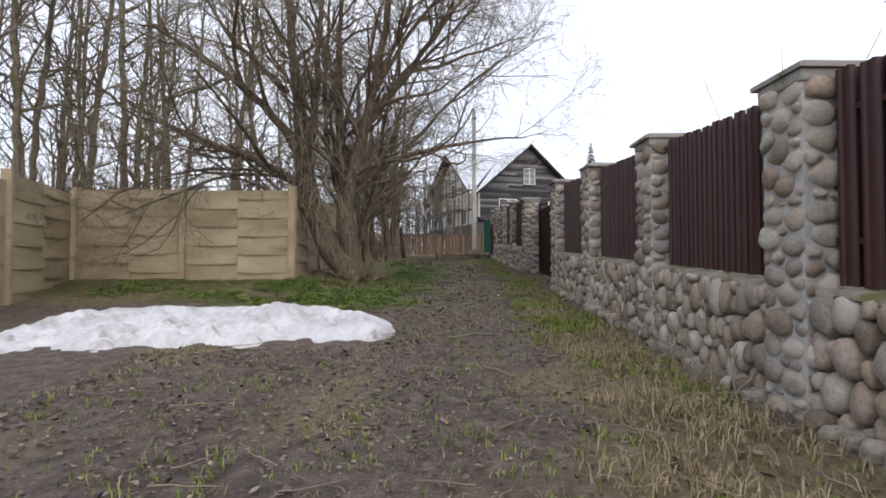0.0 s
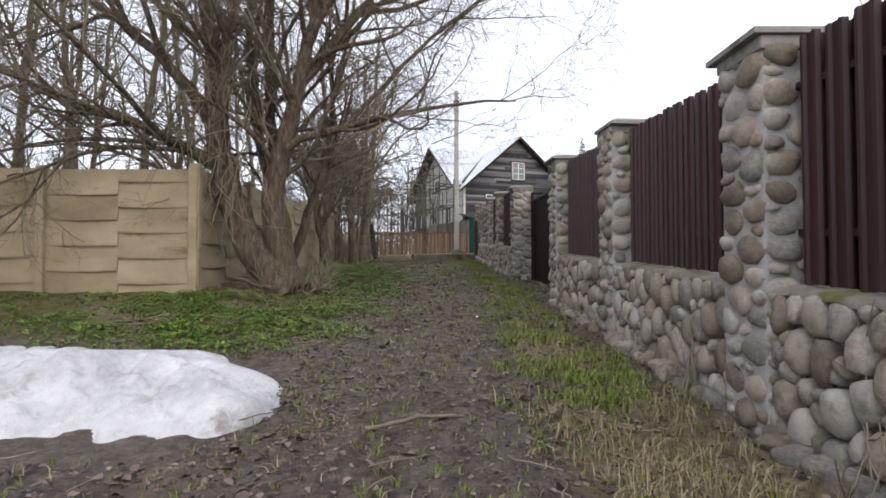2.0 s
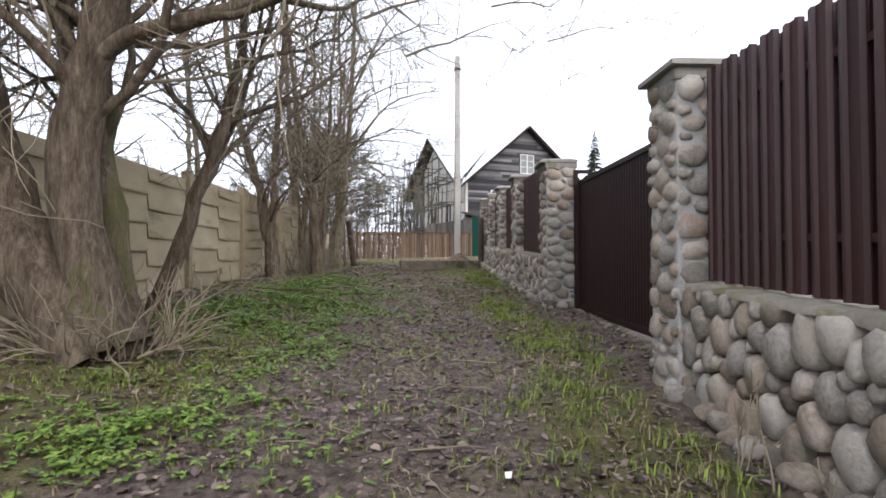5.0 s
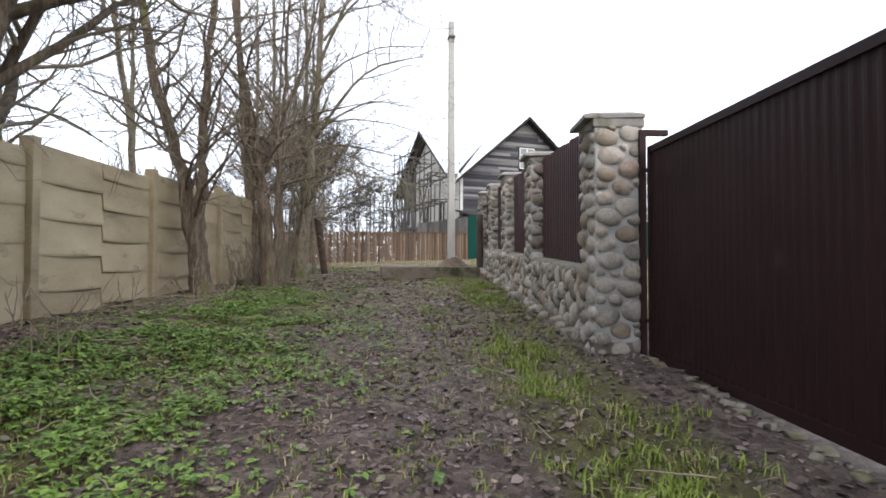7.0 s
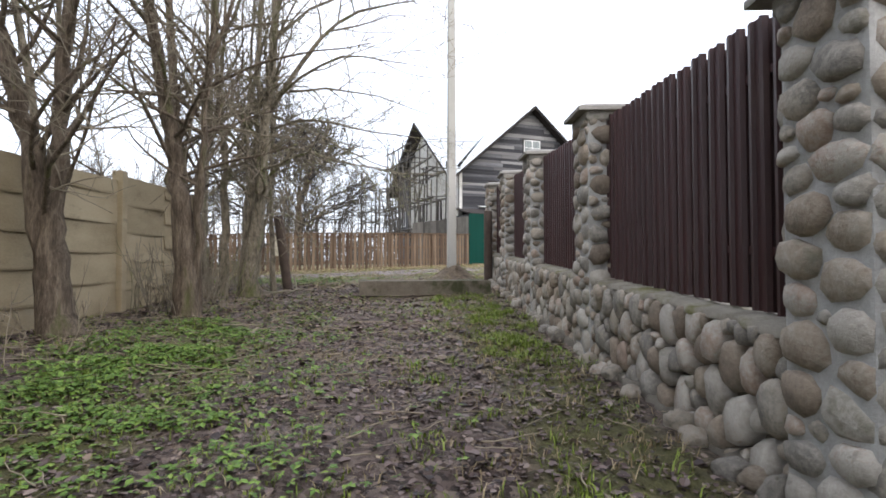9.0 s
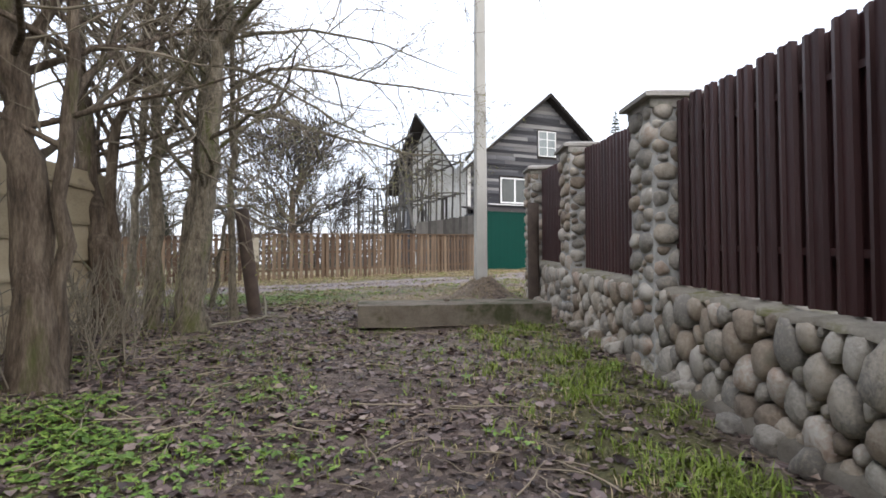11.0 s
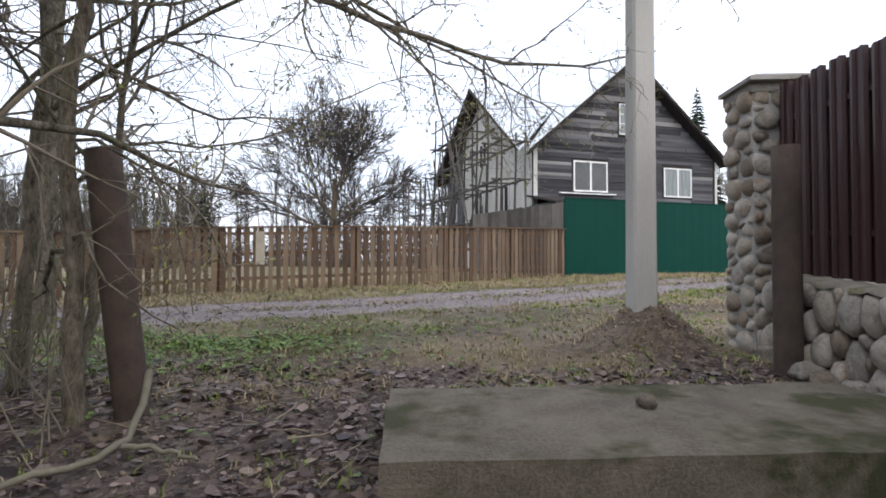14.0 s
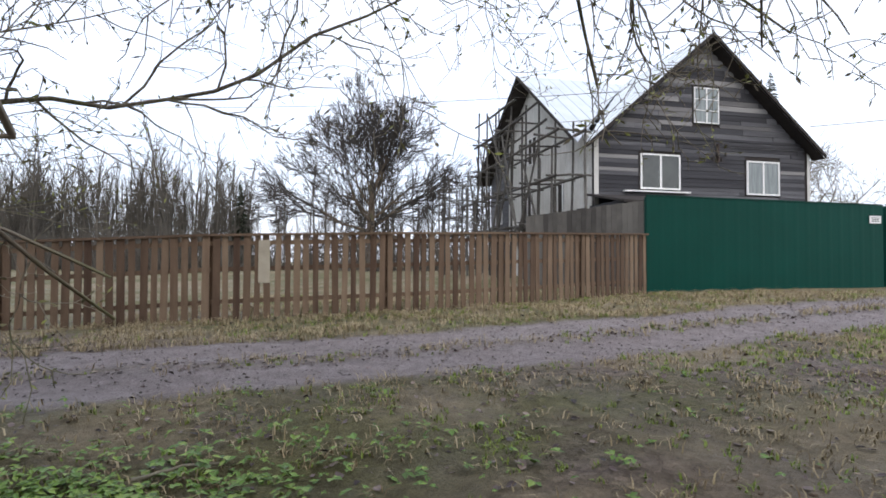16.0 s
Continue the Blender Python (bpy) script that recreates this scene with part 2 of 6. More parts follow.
FARTWIG = surf("far_twig", [(0.3, (0.068, 0.061, 0.051)), (0.7, (0.14, 0.127, 0.105))], scale=0.6, fine=6, bump=0.0, rough=0.95)


def gz(x, y):
    """The ground's height."""
    x, y = np.asarray(x, float), np.asarray(y, float)
    z = np.interp(y, [-60, -10, 0, 4.4, 9, 11.5, 16, 19, 21.5, 23.6, 25, 27, 30, 34, 45, 90, 400], [-1.5, -0.35, 0, 0.17, 0.48, 0.65, 0.93, 1.08, 1.22, 1.34, 1.45, 1.52, 1.56, 1.64, 1.75, 1.8, 1.8])
    bank = np.clip((-1.0 - x) / 1.6, 0, 1) * np.interp(y, [5, 8, 10.5, 12.5, 20, 24], [0, 0.05, 0.2, 0.24, 0.1, 0.0])
    tilt = np.clip(y - 26, 0, 6) / 6 * np.clip(0.022 * (x + 3.5), -0.16, 0.2)
    mound = 0.42 * np.exp(-(((x - 1.60) / 0.42) ** 2 + ((y - 26.27) / 0.42) ** 2))
    return z + bank + tilt + mound


def gzf(x, y):
    return float(gz(x, y))


def wall_top(y):
    return 0.86 + 0.05 * y


def cap_z(y):
    return 2.38 + 0.055 * y


ROAD = [(-40, 12.0), (-12, 24.9), (-4.6, 28.25), (-1.5, 29.7), (2.5, 31.8), (8.0, 34.8), (40, 52)]   # the lane's middle line


# ---- ground: one sheet to the horizon ----
def line_dist(x, y, line):
    best = np.full(np.shape(x), 1e9)
    for (ax, ay), (bx, by) in zip(line[:-1], line[1:]):
        dx, dy = bx - ax, by - ay
        t = np.clip(((x - ax) * dx + (y - ay) * dy) / (dx * dx + dy * dy), 0, 1)
        best = np.minimum(best, np.hypot(x - ax - t * dx, y - ay - t * dy))
    return best


def value_noise(x, y, cell, seed):
    """Smooth noise from 0 to 1."""
    g = np.random.RandomState(seed).rand(256, 256)
    u, v = np.asarray(x) / cell, np.asarray(y) / cell
    i, j = np.floor(u).astype(int), np.floor(v).astype(int)
    a, b = u - i, v - j
    a, b = a * a * (3 - 2 * a), b * b * (3 - 2 * b)
    q = lambda di, dj: g[(i + di) % 256, (j + dj) % 256]
    return (q(0, 0) * (1 - a) + q(1, 0) * a) * (1 - b) + (q(0, 1) * (1 - a) + q(1, 1) * a) * b


def cover(x, y):
    """How far the ground is lane gravel, green and dry litter, each 0 to 1."""
    x, y = np.asarray(x, float), np.asarray(y, float)
    n = 0.5 * value_noise(x, y, 1.3, 3) + 0.3 * value_noise(x, y, 0.5, 4) + 0.2 * value_noise(x, y, 0.2, 5)
    d = line_dist(x, y, ROAD) + (n - 0.5) * 0.5
    road = np.clip((1.25 - d) / 0.25, 0, 1) * np.clip(0.62 + np.abs(d) / 0.5 * 0.6 - 0.3 * (n > 0.55) * (np.abs(d) < 0.35), 0, 1)
    strip = np.exp(-((x - np.interp(y, [0, 7, 12, 24], [1.5, 1.75, 1.85, 1.75])) / 0.5) ** 2) * (y < 25) * (y > -6)              # along the stone wall
    left = np.exp(-((x + np.interp(y, [8, 11, 16, 21], [2.1, 1.75, 1.25, 1.1])) / np.interp(y, [8, 11, 16, 21], [1.3, 1.1, 0.8, 0.6])) ** 2) * np.interp(y, [7.7, 9.5, 18, 21.5], [0, 1, 1, 0.0])
    bank = np.clip((-1.0 - x) / 1.0, 0, 1) * np.interp(y, [8, 9.3, 11.3, 12.2], [0, 1, 1, 0])
    past = np.interp(y, [25.2, 26, 28.5, 29], [0, 0.55, 0.5, 0.4]) * (1 - np.exp(-(((x - 0.9) / 1.2) ** 2 + ((y - 26.3) / 0.7) ** 2)))
    far = np.interp(y, [29, 31, 34], [0, 0.6, 0.9]) + np.clip((-9 - x) / 3, 0, 1) + np.clip((x - 3.2) / 1, 0, 1) * (y < 25)
    green = np.clip((np.maximum.reduce([strip, left, bank, past, far, 0.18 + 0 * x]) * 1.5 + n - 1.0) * 2.2, 0, 1) * (1 - road)
    dry = np.clip((np.clip(strip * 0.9 * (y < 9) + 0.35 * bank + np.interp(y, [24, 27, 40], [0.2, 0.6, 0.7]) + 0.35 * (y < 6) + 1.0 * np.exp(-(((x - 1.2) / 1.5) ** 2 + ((y - 26.5) / 1.0) ** 2)), 0, 1) + value_noise(x, y, 0.9, 8) - 1.0) * 2.0, 0, 1) * (1 - road)
    return road, green, dry


def spread(a, b, fine, far, growth=1.25):
    c = list(np.arange(a, b, fine))
    step, q, low = fine, c[-1], c[0]
    hi, lo = [], []
    while q < far:
        step *= growth
        q += step
        hi.append(q)
    step = fine
    while low > -far:
        step *= growth
        low -= step
        lo.append(low)
    return np.array(lo[::-1] + c + hi)


def build_ground():
    gx, gy = spread(-5.5, 4.5, 0.08, 1500), spread(-1.5, 33, 0.08, 1500)
    X, Y = np.meshgrid(gx, gy)
    Z = gz(X, Y)
    road, green, dry = cover(X, Y)
    near = np.exp(-np.clip(np.hypot(X, np.clip(Y - 16, 0, None)) - 20, 0, None) / 10)
    rough = (value_noise(X, Y, 0.45, 11) - 0.5) * 0.05 + (value_noise(X, Y, 0.17, 12) - 0.5) * 0.035 + (value_noise(X, Y, 0.09, 13) - 0.5) * 0.02
    Z = Z + rough * (1 - 0.75 * road) * near
    rut = np.minimum(np.abs(line_dist(X, Y, ROAD) - 0.62), 3)
    Z = Z - 0.035 * np.exp(-(rut / 0.28) ** 2) * (np.abs(X) < 60)
    track = np.exp(-((X - 0.12 - 0.01 * Y) / 0.12) ** 2) + np.exp(-((X + 1.35 + 0.0 * Y) / 0.2) ** 2) * (Y < 7)
    Z = Z - 0.03 * track * (Y < 12) * (Y > -4)
    ny, nx = X.shape
    idx = np.arange(ny * nx).reshape(ny, nx)
    F = np.stack([idx[:-1, :-1], idx[:-1, 1:], idx[1:, 1:], idx[1:, :-1]], -1).reshape(-1, 4)
    me = quads_me("ground", [np.stack([X, Y, Z], -1).reshape(-1, 3)], [F])
    at = me.color_attributes.new("cover", "FLOAT_COLOR", "POINT")
    at.data.foreach_set("color", np.stack([road, green, dry, np.clip(np.interp(Y, [2, 8, 14, 18, 26, 30], [0.15, 0.35, 0.7, 1, 0.8, 0.5]) * (0.45 + 0.9 * value_noise(X, Y, 0.7, 41)), 0, 1) * (1 - 0.8 * road)], -1).astype(np.float32).ravel())
    return me


def ground_material():
    m = bpy.data.materials.new("wet_earth")
    m.use_nodes = True
    nt = m.node_tree
    b = nt.nodes["Principled BSDF"]
    ge = nt.nodes.new("ShaderNodeNewGeometry")
    at = nt.nodes.new("ShaderNodeAttribute")
    at.attribute_name = "cover"
    sep = nt.nodes.new("ShaderNodeSeparateColor")
    nt.links.new(at.outputs["Color"], sep.inputs[0])

    def noise_at(scale, detail=6, rough=0.6):
        n = nt.nodes.new("ShaderNodeTexNoise")
        n.inputs["Scale"].default_value, n.inputs["Detail"].default_value, n.inputs["Roughness"].default_value = scale, detail, rough
        nt.links.new(ge.outputs["Position"], n.inputs["Vector"])
        return n.outputs["Fac"]

    def mix(fac, a, c):
        q = nt.nodes.new("ShaderNodeMix")
        q.data_type = "RGBA"
        nt.links.new(fac, q.inputs["Factor"])
        nt.links.new(a, q.inputs["A"])
        nt.links.new(c, q.inputs["B"])
        return q.outputs["Result"]

    def tone(src, stops):
        r = ramp_of(nt, stops)
        nt.links.new(src, r.inputs[0])
        return r.outputs[0]

    broad, mid, grain = noise_at(0.8), noise_at(7, 8, 0.7), noise_at(55, 6, 0.75)
    both = nt.nodes.new("ShaderNodeMix")
    both.inputs["Factor"].default_value = 0.5
    nt.links.new(mid, both.inputs["A"])
    nt.links.new(grain, both.inputs["B"])
    g = both.outputs["Result"]
    mud = mix(broad, tone(g, [(0.36, (0.026, 0.020, 0.017)), (0.5, (0.105, 0.084, 0.071)), (0.64, (0.25, 0.208, 0.178))]),
              tone(g, [(0.36, (0.042, 0.034, 0.028)), (0.5, (0.14, 0.115, 0.097)), (0.64, (0.28, 0.238, 0.203))]))
    vor = nt.nodes.new("ShaderNodeTexVoronoi")
    vor.inputs["Scale"].default_value, vor.inputs["Randomness"].default_value = 24, 1.0
    warp = nt.nodes.new("ShaderNodeVectorMath")
    warp.operation = "MULTIPLY_ADD"
    warp.inputs[1].default_value = (0.09, 0.09, 0.0)
    jit = nt.nodes.new("ShaderNodeTexNoise")
    jit.inputs["Scale"].default_value, jit.inputs["Detail"].default_value = 14, 3
    nt.links.new(ge.outputs["Position"], jit.inputs["Vector"])
    nt.links.new(jit.outputs["Color"], warp.inputs[0])
    nt.links.new(ge.outputs["Position"], warp.inputs[2])
    nt.links.new(warp.outputs[0], vor.inputs["Vector"])
    cell = nt.nodes.new("ShaderNodeSeparateColor")
    nt.links.new(vor.outputs["Color"], cell.inputs[0])
    carpet = tone(cell.outputs[0], [(0.0, (0.030, 0.020, 0.017)), (0.3, (0.078, 0.053, 0.045)), (0.6, (0.135, 0.098, 0.083)), (0.85, (0.19, 0.148, 0.127)), (1.0, (0.26, 0.195, 0.15))])
    mud = mix(at.outputs["Alpha"], mud, carpet)
    grass = tone(g, [(0.3, (0.034, 0.031, 0.013)), (0.5, (0.105, 0.098, 0.04)), (0.7, (0.22, 0.205, 0.09))])
    straw = tone(g, [(0.3, (0.08, 0.062, 0.037)), (0.5, (0.20, 0.16, 0.098)), (0.7, (0.34, 0.275, 0.175))])
    gravel = tone(g, [(0.33, (0.115, 0.095, 0.092)), (0.5, (0.215, 0.183, 0.178)), (0.7, (0.33, 0.293, 0.286))])
    col = mix(sep.outputs[1], mud, grass)
    col = mix(sep.outputs[2], col, straw)
    col = mix(sep.outputs[0], col, gravel)
    nt.links.new(col, b.inputs["Base Color"])
    rr = tone(broad, [(0.35, (0.55, 0.55, 0.55)), (0.6, (0.95, 0.95, 0.95))])
    nt.links.new(rr, b.inputs["Roughness"])
    b.inputs["Specular IOR Level"].default_value = 0.3
    bp = nt.nodes.new("ShaderNodeBump")
    bp.inputs["Strength"].default_value, bp.inputs["Distance"].default_value = 1.0, 0.05
    nt.links.new(g, bp.inputs["Height"])
    nt.links.new(bp.outputs[0], b.inputs["Normal"])
    return m


EARTH = ground_material()
tagged(place("ground", build_ground(), EARTH), "muddy trodden earth with grass, old leaves and a gravel lane", "ground", kind="structure")


# ---- stone pillars and the low stone wall ----
def stone_mesh(k):
    """A rounded field stone about 1 across; its front bulges to -x."""
    r = np.random.RandomState(100 + k)
    n = 6
    V, F, seen = [], [], {}
    flat = r.uniform(2.1, 4.2)
    seeds = Vector(r.uniform(-50, 50, 3))

    def vid(p):
        key = tuple(round(c, 4) for c in p)
        if key not in seen:
            q = Vector(p)
            L = (abs(q.x) ** flat + abs(q.y) ** flat + abs(q.z) ** flat) ** (1 / flat)
            q = q / L
            q *= 1 + 0.42 * noise.noise(q * 1.05 + seeds) + 0.16 * noise.noise(q * 2.4 + seeds)
            seen[key] = len(V)
            V.append(q * 0.5)
        return seen[key]
    for ax in range(3):
        for sg in (-1, 1):
            for i in range(n - 1):
                for j in range(n - 1):
                    if ax == 0 and sg == 1:
                        continue
                    quad = []
                    for di, dj in ((0, 0), (1, 0), (1, 1), (0, 1)):
                        a, c = -1 + 2 * (i + di) / (n - 1), -1 + 2 * (j + dj) / (n - 1)
                        p = [0, 0, 0]
                        p[ax], p[(ax + 1) % 3], p[(ax + 2) % 3] = sg, a, c
                        quad.append(vid(p))
                    F.append(quad if sg > 0 else quad[::-1])
    return data_of("stone", V, F, True)


STONES = [stone_mesh(k) for k in range(28)]
for me in STONES:
    me.materials.append(STONE)
WALL_X, PILLAR_X, PW = 2.50, 2.42, 0.45
PILLARS = [0.9, 3.52, 6.1, 8.71, 11.3, 15.55, 18.6, 21.25, 23.66, 26.05]   # near edge of each along the lane
rs = np.random.RandomState(7)


def lay_stone(parent, y, z, w, h, depth, x, turn=0.0, tilt=0.0):
    """A stone on the face that looks to -x (turn 0), or turned about z to another face; places in the parent's space."""
    ob = new("stone", STONES[rs.randint(len(STONES))])
    ob.parent = parent
    ob.matrix_basis = Matrix.Translation((x, y, z)) @ pose(0, 0, 0, 0, 0, turn) @ pose(0, 0, 0, tilt, 0, 0) @ Matrix.Diagonal((depth, w, h, 1))


def masonry(parent, length, low, high, origin, turn, sizes, stretch, depth, gap, over=0.0):
    """Fitted field stones over a face: seeds of many sizes, large ones first; each stone is the rounded cell round its seed.
    low and high give the face's edges along it, stretch makes stones upright (over 1) or lying (under 1)."""
    H = high(length / 2) - low(length / 2)
    hv = H / stretch
    P, R = np.zeros((0, 2)), np.zeros(0)
    trials = int(1500 + 900 * length * hv / (sizes[0] * 8) ** 2)
    for q in np.linspace(1, 0, min(trials, 1500)):
        r = sizes[0] + (sizes[1] - sizes[0]) * q ** 1.6 * rs.uniform(0.7, 1.0)
        c = np.array([rs.uniform(min(r * 0.6, length / 2), max(length - r * 0.6, length / 2)), rs.uniform(r * 0.6, hv - r * 0.6)])
        if len(R) == 0 or (np.hypot(*(P - c).T) > 0.8 * (R + r)).all():
            P, R = np.vstack([P, c]), np.append(R, r)
    way = Matrix.Rotation(radians(turn), 3, "Z") @ Vector((0, 1, 0))
    K = 10
    ang = np.arange(K) * 2 * math.pi / K
    for i in range(len(R)):
        a = ang + rs.uniform(0, 0.6)
        U = np.stack([np.cos(a), np.sin(a)], 1)
        d = np.delete(P, i, 0) - P[i]
        w = R[i] / (R[i] + np.delete(R, i))
        dot = U @ d.T
        t = np.where(dot > 1e-4, (w * (d ** 2).sum(1))[None] / np.maximum(dot, 1e-4), 9).min(1) if len(d) else np.full(K, 9.0)
        for k, (lo_, hi_) in enumerate(((-over, length + over), (0.0, hv))):
            room = np.where(U[:, k] > 0, hi_ - P[i, k], P[i, k] - lo_)
            t = np.minimum(t, room / np.maximum(np.abs(U[:, k]), 1e-3))
        t = np.minimum(t, 1.75 * R[i])
        t = np.minimum((np.roll(t, 1) + 6 * t + np.roll(t, -1)) / 8, t * 1.05) * rs.uniform(0.95, 1.04, K)
        t = np.maximum(t - gap / 2, 0.012)
        y_, z_ = U[:, 0] * t, U[:, 1] * t * stretch
        dp = depth * (0.65 + 0.35 * min(1.5, t.mean() / sizes[1] * 1.4)) * rs.uniform(0.7, 1.3)
        tip = rs.uniform(-0.3, 0.3, 2)
        V = []
        for sc, de in ((1.0, -0.55), (0.98, 0.42), (0.78, 0.88)):
            j = rs.uniform(0.93, 1.05, K)
            V += [(-dp * (de + (tip[0] * u + tip[1] * v) * (de > 0)), yy * sc * q, zz * sc * q) for yy, zz, q, (u, v) in zip(y_, z_, j, U * sc)]
        V.append((-dp, 0.0, 0.0))
        F = [(m * K + k, (m + 1) * K + k, (m + 1) * K + (k + 1) % K, m * K + (k + 1) % K) for m in range(2) for k in range(K)]
        F += [(2 * K + k, 3 * K, 2 * K + (k + 1) % K) for k in range(K)]
        me = data_of("stone", V, F, True)
        me.materials.append(STONE)
        sx = P[i, 0]
        cl = min(max(sx, 0.0), length)
        lo, hi = low(cl), high(cl)
        c = Vector(origin) + way * sx
        ob = new("stone", me)
        ob.parent = parent
        ob.matrix_basis = Matrix.Translation((c.x, c.y, lo + P[i, 1] * stretch * (hi - lo) / H)) @ pose(0, 0, 0, 0, 0, turn)


def pillar(y0, k):
    yc = y0 + PW / 2
    base, top = gzf(PILLAR_X, y0) - 0.12, cap_z(yc) - (0.1 if k == 5 else 0.0)
    tall = top - base
    th = empty("stone_pillar", (PILLAR_X + PW / 2, yc, base), "square fieldstone gate pillar with a concrete cap" if k in (4, 5) else "square fieldstone fence pillar with a concrete cap", "pillar", "pillars of the stone fence")
    hw = PW / 2 - 0.018
    cw = hw + 0.016
    place("core", box_me("core", -cw, -cw, 0, cw, cw, tall - 0.06, 0.02), PILLAR_MORTAR, th)
    if k == 5:
        place("footing", box_me("footing", -0.235, -0.235, 0.0, 0.235, 0.235, 0.2, 0.02), MORTAR, th, "rough concrete footing")
    f0, f1 = (lambda s: 0.06), (lambda s: tall - 0.11)
    for turn, ox, oy in ((0, -hw, -hw), (90, hw, -hw), (-90, -hw, hw)):
        masonry(th, 2 * hw, f0, f1, (ox, oy, 0), turn, (0.045, 0.145), 0.8, 0.05, 0.024, 0.022)
    # cap: a thin slab with sloping top
    e, t0 = 0.285, tall - 0.075
    v = [(-e, -e, t0), (e, -e, t0), (e, e, t0), (-e, e, t0), (-e, -e, t0 + 0.035), (e, -e, t0 + 0.035), (e, e, t0 + 0.035), (-e, e, t0 + 0.035)]
    i = 0.2
    v += [(-i, -i, t0 + 0.075), (i, -i, t0 + 0.075), (i, i, t0 + 0.075), (-i, i, t0 + 0.075)]
    f = [(0, 3, 2, 1), (0, 1, 5, 4), (1, 2, 6, 5), (2, 3, 7, 6), (3, 0, 4, 7), (4, 5, 9, 8), (5, 6, 10, 9), (6, 7, 11, 10), (7, 4, 8, 11), (8, 9, 10, 11)]
    cp = place("cap", data_of("cap", v, f), CAPSTONE, th, "weathered concrete cap", pose(rs.uniform(-0.01, 0.01), rs.uniform(-0.01, 0.01), 0, rs.uniform(-1, 1), rs.uniform(-1, 1), rs.uniform(-2, 2)))
    place("collar", box_me("collar", -0.245, -0.245, t0 - 0.085, 0.245, 0.245, t0 + 0.002, 0.02), CAPSTONE, th, "mortar collar under the cap")
    return th


def picket_mesh():
    """A pressed steel picket, 1 high, ribbed, with a rounded top; front to -x."""
    prof = [(-0.060, 0.0), (-0.050, 0.018), (-0.030, 0.020), (-0.022, 0.006), (0.022, 0.006), (0.030, 0.020), (0.050, 0.018), (0.060, 0.0)]
    pts = [(-d, s) for s, d in prof]
    back = [(-d + 0.004, s) for s, d in prof][::-1]
    ring = pts + back
    n = len(ring)
    v = [(x, y, 0) for x, y in ring] + [(x, y, 1.0 - 0.010 * (abs(y) / 0.06) ** 2) for x, y in ring]
    f = [(i, (i + 1) % n, n + (i + 1) % n, n + i) for i in range(n)]
    f += [(n + i, n + i + 1, n + n - 2 - i, n + n - 1 - i) for i in range(7)]
    return data_of("picket", v, f)


PICKET_ME = picket_mesh()
PICKET_ME.materials.append(BROWN)


